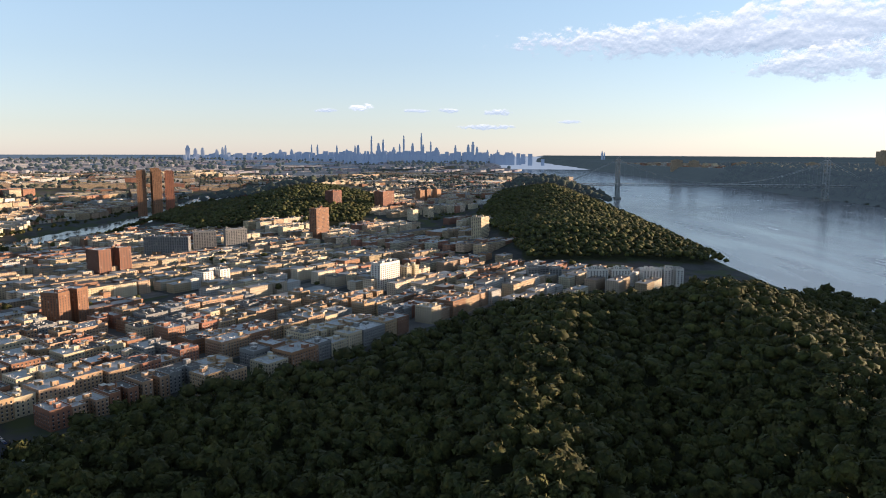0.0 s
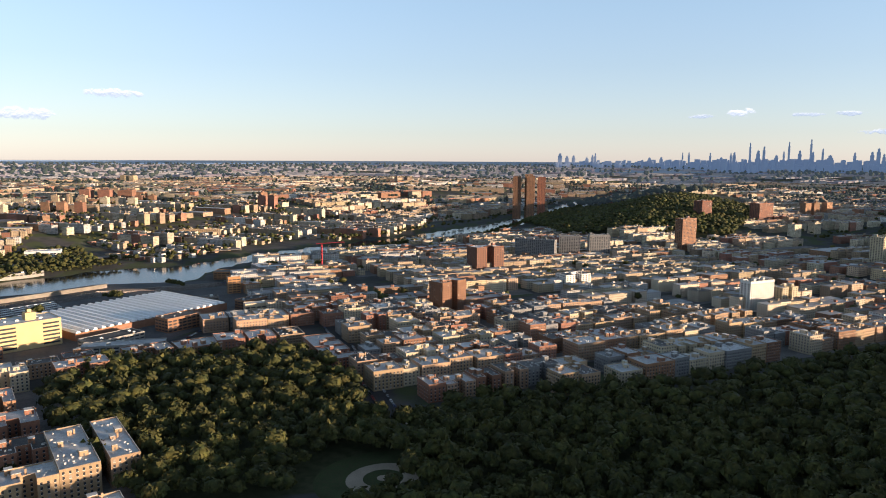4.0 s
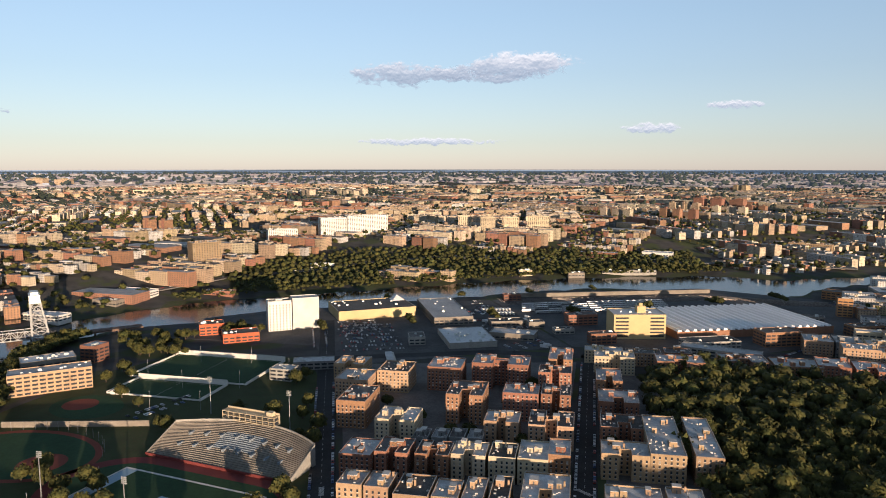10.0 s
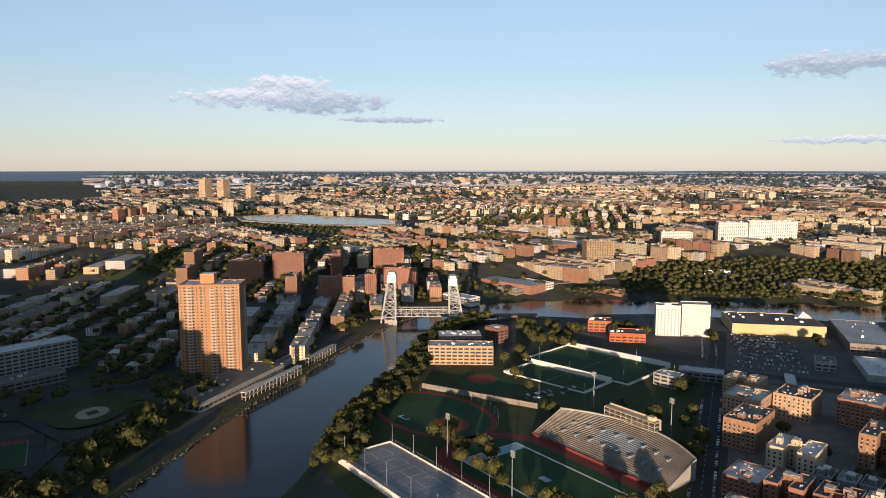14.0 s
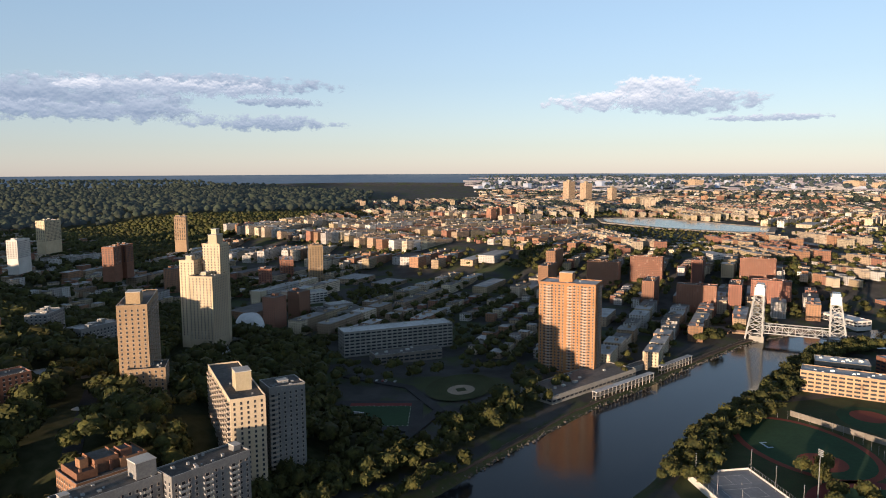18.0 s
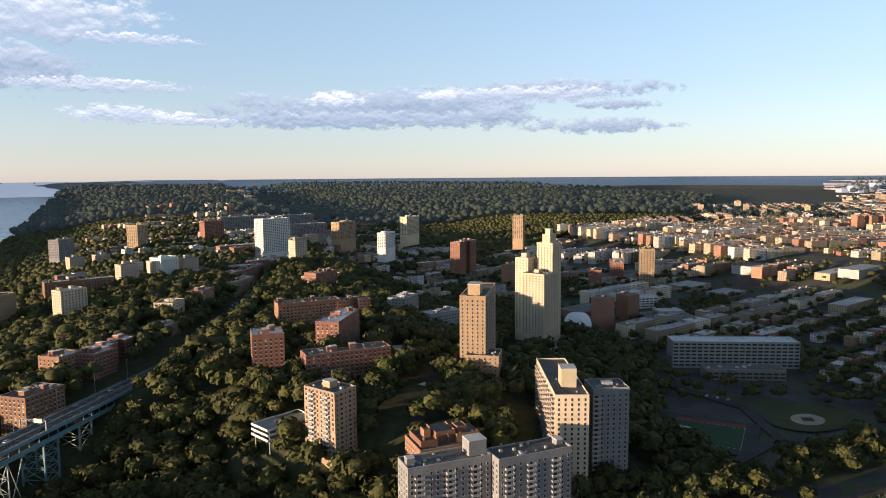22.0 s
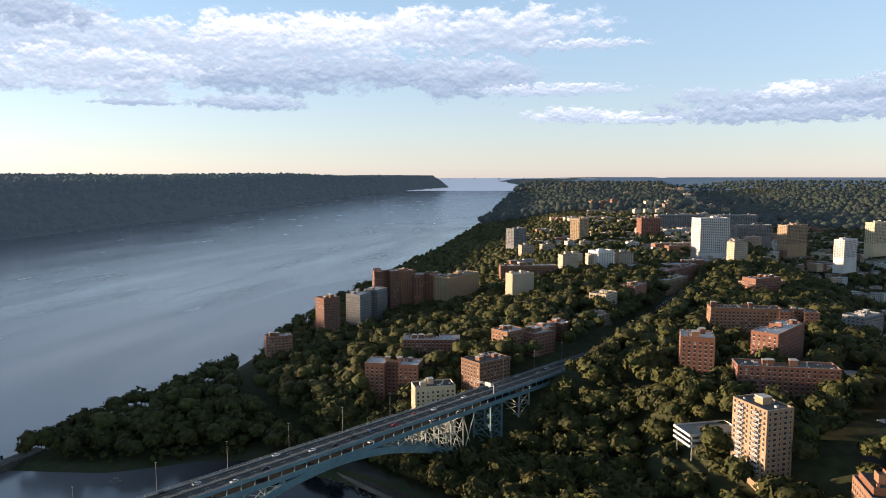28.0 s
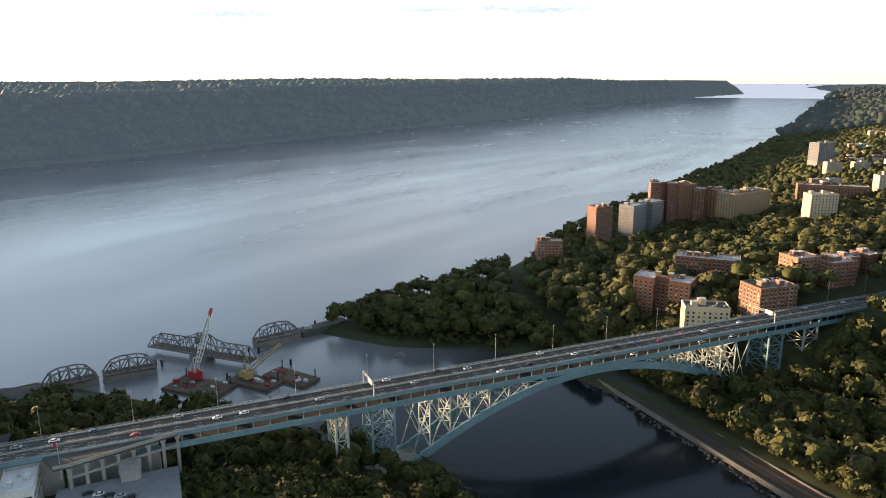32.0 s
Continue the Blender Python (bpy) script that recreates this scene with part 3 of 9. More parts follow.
def apartment(x, y, z, w, d, h, turn, wall="red", roof=None, style=0, floor=3.0, name="apartment_house", label="", group="", sills=True, bay=3.1, bulk=2, cat="apartment house", wide=1.25, deep=4.0, fresh=False):
    """A flat-roofed house: walls with parapet, windows, roof, roof huts. turn: degrees of its long side."""
    key = (round(w), round(d), round(h), wall, roof, style, sills, bulk)
    m = pose(x, y, z, 0, 0, turn)
    if key in HOUSES and not fresh:
        ob = copy_thing(HOUSES[key], m)
        return tagged(ob, label or HOUSES[key]["label"], cat, group)
    rng = random.Random(repr(key))
    roof = roof or ("silver" if rng.random() < 0.62 else "dark")
    o = outline(w, d, style)
    label = label or "%s apartment house with %s flat roof" % (TONES[wall], "a silver-coated" if roof == "silver" else "a dark tarred")
    ob = part(name, wall_shape(o, -deep, h), [WALLS[wall], COPING], None, label, m)
    tagged(ob, label, cat, group)
    r = Shape()
    i = inset(o, 0.4)
    r.add([(px, py, h) for px, py in i], [tuple(range(len(i)))])
    part("roof", r, ROOF_SILVER if roof == "silver" else ROOF_DARK, ob)
    part("glazing", window_shape(o, 0.6, h, rng, floor, bay, sills=sills, wide=wide), [GLASS, CURTAIN, FRAME_PAINT], ob)["kind"] = "stuff"
    for k in range(bulk):
        bw, bd, bh = rng.uniform(2.6, 5), rng.uniform(3, 6), rng.uniform(2.2, 4.2)
        bx = rng.uniform(-w / 2 + 4, w / 2 - 4) if w > 9 else 0
        by = (-1 if style == 1 else 1) * -1 * rng.uniform(0.05, 0.25) * d if style else rng.uniform(-d / 2 + 4, d / 2 - 4)
        if style in (1, 2) and abs(bx) < w * 0.2:
            by = 0
        q = Shape().box(bx - bw / 2, by - bd / 2, h - 0.1, bx + bw / 2, by + bd / 2, h + bh, 0, 1, False)
        q.box(bx - bw / 2 - 0.15, by - bd / 2 - 0.15, h + bh + 0.002, bx + bw / 2 + 0.15, by + bd / 2 + 0.15, h + bh + 0.25, 2)
        q.box(bx - 0.45, by - bd / 2 - 0.04, h, bx + 0.45, by - bd / 2 - 0.005, h + 2.0, 3)
        if k == 0:
            cx = bx + bw * 0.9
            q.box(cx, by, h - 0.1, cx + 1.1, by + 1.1, h + 3.4, 0)
            q.tube((cx - 2.5, by + 2, h), (cx - 2.5, by + 2, h + 1.2), 0.2, 0.2, 6, 3)
        part("roof_hut", q, [WALLS[wall], ROOF_SILVER, COPING, ROOF_DARK], ob)
    clutter = Shape()
    for k in range(int(w * d / 45)):
        cx, cy, u = rng.uniform(-w / 2 + 1.5, w / 2 - 1.5), rng.uniform(-d / 2 + 1.5, d / 2 - 1.5), rng.uniform(0.3, 0.9)
        if style in (1, 2) and abs(cx) < w * 0.16 and abs(cy) > d * 0.1 - 1:
            continue
        if style == 3 and cx > 0 and cy > -1:
            continue
        clutter.box(cx - u, cy - u * 0.7, h + 0.003, cx + u, cy + u * 0.7, h + rng.uniform(0.3, 1.3), 0)
    part("roof_vent", clutter, COPING, ob)["kind"] = "stuff"
    HOUSES[key] = ob
    return ob


# ---- Inwood: houses beside the playing fields ----
NEAR = [(-536, 73, 23, 40, 21, "red"), (-599, 80, 29, 32, 17, "tan"), (-652, 84, 29, 28, 15, "tan"), (-608, 118, 28, 32, 19, "tan"), (-499, 98, 30, 28, 15, "cream"),
        (-601, 163, 30, 33, 21, "red"), (-591, 212, 51, 31, 23, "red"), (-520, 158, 29, 36, 23, "red"), (-510, 200, 28, 25, 22, "red"), (-501, 226, 23, 28, 22, "red"),
        (-553, 248, 28, 23, 22, "red"), (-599, 274, 22, 42, 22, "red"), (-468, 169, 25, 23, 17, "tan"), (-455, 202, 32, 31, 17, "tan"), (-405, 168, 19, 30, 17, "cream"),
        (-403, 185, 14, 27, 18, "red"), (-418, 129, 22, 22, 17, "cream"), (-410, 149, 17, 24, 17, "cream"), (-425, 107, 22, 23, 17, "red"), (-436, 83, 22, 25, 17, "red"),
        (-442, 61, 21, 27, 16, "red")]
NEAR_FRONT = [(-395, 50, 15, 19, 17, "tan"), (-388, 65, 15, 20, 17, "tan"), (-376, 83, 20, 27, 17, "tan"), (-367, 100, 15, 23, 17, "tan"), (-363, 115, 12, 28, 17, "tan"), (-359, 129, 11, 33, 17, "tan"), (-355, 155, 27, 34, 17, "tan"),
              (-474, 110, 11, 17, 8, "grey"), (-470, 123, 11, 18, 8, "grey"), (-467, 135, 11, 18, 8, "grey"), (-462, 147, 11, 18, 8, "grey"),
              (-548, 297, 22, 38, 15, "red"), (-493, 276, 31, 32, 15, "red"), (-439, 251, 33, 28, 16, "red"), (-393, 226, 30, 23, 17, "tan"), (-331, 197, 31, 25, 17, "tan"), (-318, 222, 20, 32, 17, "tan"),
              (-601, 331, 38, 22, 17, "cream"), (-571, 383, 43, 26, 17, "red"), (-570, 452, 43, 30, 13, "red"), (-543, 490, 42, 32, 13, "red")]
pick = random.Random(11)
for x, y, w, d, h, c in NEAR + NEAR_FRONT:
    big = w > 21 and d > 21 and h > 12
    apartment(x, y, 5, w, d, h, 64, c, style=pick.choice((1, 2, 1, 0)) if big else 0, bulk=3 if big else 2, roof=pick.choice(("silver", "silver", "dark")), group="houses beside the playing fields", floor=2.95)
# one house of two long wings joined in the middle
for x, y, w in ((-403, 260, 22), (-393, 283, 17)):
    apartment(x, y, 5, w, 71, 19, 64, "tan", "silver", 0, group="houses beside the playing fields", bulk=3)

# ---- Inwood: rows of houses along the avenues ----
S_AX, T_AX = np.array([math.sin(radians(36)), math.cos(radians(36))]), np.array([-math.cos(radians(36)), math.sin(radians(36))])
PLAIN = [(-290, 10), (-650, 20), (-1000, -60), (-1080, 560), (-1000, 930), (-800, 800), (-600, 690), (-575, 560), (-470, 640), (-360, 510), (-262, 425), (-235, 330)]
KEEP_OUT = [(-422, 800, 45), (-506, 1098, 48), (-67, 1008, 42), (-36, 1042, 30), (-328, 1036, 38), (104, 1500, 35), (-250, 1560, 40), (-490, 1300, 50), (-438, 1352, 40), (-390, 1392, 40), (-400, 640, 26), (172, 1062, 35)]


def free(x, y):
    if water_at(x, y) > -30 or inside(np.array([x]), np.array([y]), PLAIN)[0]:
        return False
    if any(math.hypot(x - a, y - b) < r for a, b, r in KEEP_OUT):
        return False
    return not any(wooded(np.array([x + a]), np.array([y + b]))[0] for a, b in ((0, 0), (12, 0), (-12, 0), (0, 12), (0, -12)))


row_rng = random.Random(4)
pavements = Shape()
yard_trees = []
for k in range(0, 14):
    for half in (0, 1):
        t = 16 + k * 80 + half * 34
        s = -260.0
        while s < 1150:
            if (s + 400) % 210 > 188:
                s += 23
                continue
            w = row_rng.choice((16, 20, 20, 24, 28, 34))
            p = np.array([-278, 408]) + S_AX * (s + w / 2) + T_AX * t
            s += w + row_rng.choice((0.3, 0.3, 0.5, 3))
            d = math.hypot(p[0], p[1])
            if d > 930 or not free(p[0], p[1]) or p[1] < 330 or row_rng.random() < 0.05:
                continue
            depth = row_rng.choice((20, 24, 26))
            c = row_rng.choice(("tan", "tan", "cream", "red", "red", "grey", "tan"))
            h = row_rng.choice((13, 15, 17, 17, 19))
            apartment(p[0], p[1], gz(p[0], p[1]), w - 0.4, depth, h, 54, c, row_rng.choice(("silver", "silver", "silver", "dark")), 1 if w > 23 and half else 0, group="rows of houses along the avenues", sills=d < 900, bulk=2 if d < 1000 else 1)
            if row_rng.random() < 0.35:
                q = p + T_AX * (18 if half == 0 else -18)
                yard_trees.append((q[0], q[1]))
# pavements under the rows
for k in range(14):
    for j in range(7):
        s0, s1 = -212 + j * 210 + 0.0, -212 + j * 210 + 192
        t0, t1 = 16 + k * 80 - 17, 16 + k * 80 + 34 + 17
        c = [np.array([-278, 408]) + S_AX * a + T_AX * b for a, b in ((s0, t0), (s1, t0), (s1, t1), (s0, t1))]
        m = sum(c) / 4
        if all(free(float(q[0]), float(q[1])) for q in c + [m]) and m[1] < 1350:
            z = gz(float(m[0]), float(m[1])) + 0.05
            pavements.prism([tuple(q) for q in c][::-1], z - 0.6, z + 0.15)
tagged(part("pavement", pavements, PAVING), "pale concrete pavement round blocks of houses", "pavement", kind="structure")

# ---- single houses and towers: place, foot, long side, short side, height, turn, wall ----
TOWERS = [
    (-89, -508, 42, 64, 18, 34, 6, "red", "red-brown brick slab of flats with a white roof edge"), (-34, -532, 46, 23, 24, 42, 0, "red", "red-brown brick tower with a white stair tower on its roof"),
    (-98, -594, 46, 58, 20, 38, 62, "red", "red-brown brick block of flats with roof tanks"), (-82, -675, 48, 60, 17, 36, 8, "red", "long red-brown brick block of flats"), (-126, -680, 48, 33, 18, 34, 6, "red", "red-brown brick wing with a flat roof"),
    (-187, -712, 45, 34, 20, 31, 50, "grey", "dark grey brick block in the trees"), (186, -590, 30, 50, 22, 28, 15, "red", "weathered brown brick block of flats"), (198, -526, 22, 44, 20, 30, 6, "red", "red brick block of flats with white balconies"),
    (151, -482, 26, 30, 16, 24, 30, "cream", "cream terraced block of flats with deep balconies"), (122, -528, 32, 32, 22, 28, 55, "red", "brick block of flats with a white roof"), (116, -590, 38, 22, 20, 32, 55, "red", "red-brown brick tower beside the road"),
    (94, -600, 40, 24, 22, 28, 55, "red", "plain red-brown brick block with a white roof"), (86, -640, 42, 42, 18, 24, 62, "red", "long brick wing with a white roof"), (54, -716, 46, 36, 22, 16, 62, "tan", "low tan brick block of flats"),
    (48, -774, 50, 28, 20, 25, 68, "cream", "cream block of flats with a roof tower"), (18, -848, 50, 34, 18, 24, 68, "red", "plain red brick block of flats"), (357, -732, 14, 22, 18, 48, 60, "red", "slim red brick tower on the river bluff"),
    (332, -790, 22, 62, 20, 39, 80, "grey", "long low slab of flats with white bands"), (326, -838, 30, 32, 20, 50, 30, "red", "tall red brick tower over the river"), (306, -850, 32, 24, 20, 47, 60, "red", "tall red-brown tower over the river"),
    (277, -862, 34, 34, 18, 40, 10, "red", "dark brick slab with long balcony bands"), (240, -872, 36, 66, 24, 38, 70, "tan", "tan and grey slab of flats with a roof tower"), (358, -620, 14, 26, 14, 28, 40, "red", "small brick house on the wooded bluff"),
    (151, -834, 50, 30, 16, 34, 42, "cream", "cream block of flats among trees"), (167, -985, 56, 80, 18, 18, 20, "red", "long low red brick house among trees"), (70, -1060, 54, 30, 22, 36, 45, "white", "white ribbed tower among trees"),
    (149, -1540, 55, 34, 24, 51, 60, "tan", "tan brick tower among trees"), (273, -1461, 54, 40, 22, 34, 60, "grey", "grey block of flats near the river"), (-104, -1368, 58, 60, 28, 64, 30, "white", "tall white twin-shafted tower"),
    (6, -1662, 62, 48, 22, 40, 30, "red", "red brick blocks among trees"), (-67, -1853, 64, 120, 24, 36, 20, "grey", "long grey block of flats"), (-207, -1900, 64, 90, 26, 34, 20, "grey", "pale grey block of flats"),
    (-216, -1722, 60, 90, 26, 26, 30, "grey", "plain grey block of flats"), (-287, -1632, 54, 60, 24, 40, 40, "tan", "tan brick stepped block of flats"), (-327, -1373, 56, 44, 18, 32, 50, "white", "plain white block of flats"),
    (-455, -1662, 56, 54, 20, 44, 40, "cream", "plain cream block of flats"), (-130, -916, 52, 52, 22, 22, 40, "tan", "stepped tan brick block of flats"), (-126, -890, 52, 40, 20, 30, 40, "red", "stepped brick block of flats"),
    (-34, -1045, 56, 90, 20, 14, 62, "red", "row of brick houses along the avenue"), (-26, -970, 54, 60, 20, 12, 62, "tan", "row of low houses along the avenue"), (-209, -650, 46, 40, 18, 24, 20, "grey", "dark grey block of flats among trees"),
    (-430, -1201, 52, 60, 20, 30, 40, "red", "brick and grey block of flats"), (-690, -1536, 50, 44, 24, 52, 60, "tan", "slim brown brick tower block"), (-702, -1029, 8, 24, 24, 66, 60, "tan", "slim tan brick tower"), (-712, -1140, 8, 60, 24, 32, 60, "red", "plain red brick block of flats"),
    (-620, -1060, 8, 26, 22, 30, 60, "red", "plain red brick block of flats"), (-422, 800, 6, 45, 24, 39, 75, "red", "tall red brick tower among low houses"), (-506, 1098, 6, 56, 32, 46, 59, "red", "wide tan-red brick tower"), (-67, 1008, 6, 44, 17, 39, 54, "white", "white stepped tower among low houses"),
    (-36, 1042, 6, 30, 20, 28, 54, "cream", "cream wing beside a white tower"), (104, 1500, 10, 36, 24, 55, 58, "cream", "pale tower with ribbed sides"), (-490, 1300, 8, 81, 16, 37, 2, "grey", "dark brown brick slab of flats"), (-438, 1352, 8, 42, 18, 42, 20, "grey", "dark brown brick slab of flats"),
    (-390, 1392, 8, 42, 18, 42, 30, "grey", "dark brown brick slab of flats"), (-328, 1036, 6, 46, 26, 22, 54, "white", "grand white hall with roof turrets"), (-250, 1560, 14, 44, 20, 64, 60, "red", "red-brown brick twin tower block"), (-278, 1990, 20, 40, 28, 72, 60, "red", "brick twin tower on the hill"),
    (-140, 2080, 20, 60, 30, 66, 60, "red", "brick block on the hill"), (247, 1030, 8, 28, 18, 24, 2, "white", "white row house block below the park"), (280, 1030, 8, 28, 18, 24, 2, "white", "white row house block below the park"),
    (327, 1030, 8, 28, 18, 24, 2, "white", "white row house block below the park"), (360, 1034, 8, 30, 18, 24, 2, "white", "white row house block below the park"), (172, 1062, 8, 52, 18, 20, 2, "grey", "grey house row below the park"),
    (-1630, 245, 42, 96, 30, 46, 98, "white", "white hospital block with long window bands"), (-1536, 50, 40, 62, 26, 28, 98, "white", "low white hospital wing"), (-1624, 166, 42, 60, 28, 42, 98, "white", "square white hospital tower"), (-1298, -92, 18, 50, 30, 52, 112, "tan", "plain tan brick tower"),
    (-1567, 524, 40, 34, 22, 44, 70, "cream", "cream tower on the ridge"), (-1544, 573, 40, 34, 22, 44, 70, "cream", "cream tower on the ridge"), (-1528, 635, 40, 50, 24, 46, 65, "cream", "cream slab on the ridge"), (-1645, 490, 40, 30, 22, 42, 70, "cream", "cream tower on the ridge"),
    (-1357, 1106, 8, 62, 18, 18, 36, "tan", "tan ribbed block by the river"), (-1315, 1208, 8, 90, 18, 20, 36, "tan", "tan ribbed block by the river"), (-1548, 938, 30, 80, 30, 22, 50, "red", "red brick block on the ridge")]
for x, y, z, w, d, h, turn, c, label in TOWERS:
    dist = math.hypot(x, y)
    if dist > 2400:
        continue
    apartment(x, y, z, w, d, h, turn, c, "silver" if pick.random() < 0.55 else "dark", (1 + len(label) % 2) if (w > 29 and d > 17 and dist < 1300 and "plain" not in label) else 0, label=label, sills=dist < 900, bulk=3, deep=26, fresh=True, bay=3.4 if dist < 1000 else 4.2, wide=1.4 if dist < 1000 else 2.3, cat="tower" if h > 36 else "apartment house")

# tall dark towers across the river, and the brick estate north of the lift bridge
for k, (x, y, h) in enumerate(((-880, 2150, 134), (-858, 2200, 140), (-836, 2160, 136), (-812, 2195, 132))):
    apartment(x, y, 8, 26, 24, h, 20, "red", "dark", 0, label="very tall dark brick tower by the river", sills=False, bulk=1, bay=5, group="dark towers by the river", cat="tower", floor=3.2)
ESTATE = [(-992, -628), (-927, -507), (-925, -436), (-978, -404), (-1049, -582), (-1078, -507), (-1020, -372), (-931, -696), (-1120, -430), (-1010, -740)]
for k, (x, y) in enumerate(ESTATE):
    apartment(x, y, gz(x, y), 52, 17, 40, 20 if k % 2 else 110, "red", "dark", 0, label="red-brown brick estate block with a flat roof", group="brick estate blocks", sills=False, bulk=1, cat="estate block", deep=8)


# ---- the far town: blocks of houses along streets, joined into sheets of roofs and walls ----
LAKE = [(-1923, -1240), (-2054, -1122), (-1984, -898), (-1924, -702), (-1778, -654), (-1725, -715), (-1714, -905), (-1790, -1134)]
LAKE_SIDE = [(-1516, -601), (-2017, -607), (-2151, -1144), (-1986, -1348), (-1507, -1021), (-1440, -763)]
street_trees, built = [], set()


def boxes(name, label, rows, mats, category="houses"):
    """One sheet of many plain boxes: x, y, z, width, depth, height, turn, wall, roof."""
    r = np.array(rows)
    r = r[water_at(r[:, 0], r[:, 1]) < -22]
    x, y, z, w, q, h, t = (r[:, k] for k in range(7))
    n = len(r)
    cx, sx = np.cos(t), np.sin(t)
    vs = []
    for i, j, k in ((-1, -1, 0), (1, -1, 0), (1, 1, 0), (-1, 1, 0), (-1, -1, 1), (1, -1, 1), (1, 1, 1), (-1, 1, 1)):
        lx, ly = i * w / 2, j * q / 2
        vs.append(np.stack([x + lx * cx - ly * sx, y + lx * sx + ly * cx, z + (h if k else -4)], 1))
    v = np.stack(vs, 1).reshape(-1, 3)
    f = np.array([(0, 1, 5, 4), (1, 2, 6, 5), (2, 3, 7, 6), (3, 0, 4, 7), (4, 5, 6, 7)])
    faces = (np.arange(n)[:, None, None] * 8 + f[None]).reshape(-1, 4)
    index = np.concatenate([np.repeat(r[:, 7:8], 4, 1), r[:, 8:9]], 1).ravel().astype(int)
    return tagged(new(name, mesh_of(name, far(v), faces, mats, index)), label, category, kind="stuff")


def town(name, label, seed, test, d0, d1, h0, h1, turn=None, scale=1.0, mix=(0.5, 0.28, 0.08, 0.05, 0.09), floors=(4, 6), walls=None, in_wood=False, share=1.0, green=1.0):
    """Blocks of flats, small houses, low halls, towers and greens in the given shares."""
    rng = np.random.default_rng(seed)
    R = 900.0
    cells = []
    n = int(d1 / R) + 1
    for i in range(-n, n):
        for j in range(-n, n):
            mx, my = (i + 0.5) * R, (j + 0.5) * R
            dist = math.hypot(mx, my)
            head = (math.degrees(math.atan2(-mx, my)) - h0 + 20) % 360
            if dist < d0 - 800 or dist > d1 + 800 or head > h1 - h0 + 40:
                continue
            t = radians(turn if turn is not None else 36 + 34 * math.sin(i * 1.7 + j * 2.3))
            c, s = math.cos(t), math.sin(t)
            for u in np.arange(-R * 0.75, R * 0.75, 150 * scale + 16):
                for v in np.arange(-R * 0.75, R * 0.75, 60 * scale + 14):
                    x, y = mx + u * c - v * s, my + u * s + v * c
                    if i * R <= x < (i + 1) * R and j * R <= y < (j + 1) * R:
                        cells.append((x, y, t))
    k = np.array(cells)
    dist, head = np.hypot(k[:, 0], k[:, 1]), (np.degrees(np.arctan2(-k[:, 0], k[:, 1])) - h0) % 360
    ok = (dist > d0) & (dist < d1) & (head < h1 - h0) & (water_at(k[:, 0], k[:, 1]) < -40) & test(k[:, 0], k[:, 1]) & ~inside(k[:, 0], k[:, 1], LAKE_SIDE)
    if not in_wood:
        ok &= ~wooded(k[:, 0], k[:, 1])
    rows, cuts = [], np.cumsum(mix) / sum(mix)
    for x, y, t in k[ok]:
        patch = 0.5 + 0.25 * math.sin(x / 310 + 1.3) + 0.25 * math.sin(y / 270 + x / 500)
        use = int(np.searchsorted(cuts, min(0.999, max(0.0, 0.4 * patch + 0.6 * rng.random()) * 1.12 - 0.06)))
        c, s = math.cos(t), math.sin(t)
        z = gz(x, y)
        long, deep = 150 * scale, 60 * scale
        put = lambda u, v, w, q, h, wall, roof, lift=0.0: rows.append((x + u * c - v * s, y + u * s + v * c, z + lift, w, q, h, t, wall, roof))
        tree = lambda u, v: street_trees.append((x + u * c - v * s, y + u * s + v * c))
        paint = rng.choice(4, 3, p=[0.38, 0.2, 0.32, 0.1])
        if use == 0:
            level = rng.integers(floors[0], floors[1] + 1) * 3.1
            for side in (-1, 1):
                u = -long / 2
                while u < long / 2 - 10:
                    w, q = rng.uniform(15, 40) * scale, rng.uniform(15, 20) * scale
                    w = min(w, long / 2 - u)
                    if rng.random() < share * 0.93:
                        h = level + rng.choice((-3.1, 0, 0, 0, 1.0))
                        put(u + w / 2, side * (deep / 2 - q / 2), w, q, h, rng.choice(paint), 4 if rng.random() < 0.62 else 5)
                        if scale < 1.5:
                            put(u + w * rng.uniform(0.3, 0.7), side * (deep / 2 - q * 0.6), 4, 3.5, h + 2.6, rng.choice(paint), 5)
                    u += w + rng.choice((0.5, 0.5, 3.0, 7.0))
                    if rng.random() < 0.5 * green:
                        tree(u, side * rng.uniform(0, deep * 0.1))
                    if rng.random() < 0.3 * green:
                        tree(u, side * (deep / 2 + 4))
        elif use == 1:
            for side in (-1, 1):
                u = -long / 2
                while u < long / 2 - 6:
                    w, q = rng.uniform(7, 12) * scale, rng.uniform(9, 13) * scale
                    if rng.random() < share * 0.9:
                        put(u + w / 2, side * (deep / 2 - q * 0.8 - rng.uniform(0, 9)), w * rng.uniform(0.8, 1.6), q, rng.uniform(6.5, 12), rng.choice(4, p=[0.25, 0.25, 0.25, 0.25]), 4 if rng.random() < 0.35 else 5)
                    u += w + rng.uniform(2, 6)
                    if rng.random() < 0.55 * green:
                        tree(u, side * rng.uniform(0, deep * 0.16))
                    if rng.random() < 0.35 * green:
                        tree(u, side * (deep / 2 + 3))
        elif use == 2:
            w, q = rng.uniform(50, 120) * scale, rng.uniform(24, 46) * scale
            put(rng.uniform(-12, 12), 0, w, q, rng.uniform(6, 13), rng.choice(4), 4 if rng.random() < 0.6 else 5)
            for _ in range(int(6 * green)):
                tree(rng.uniform(-long / 2, long / 2), rng.choice((-1, 1)) * deep * 0.48)
        elif use == 3:
            h, wall = rng.uniform(24, 46), rng.choice(3)
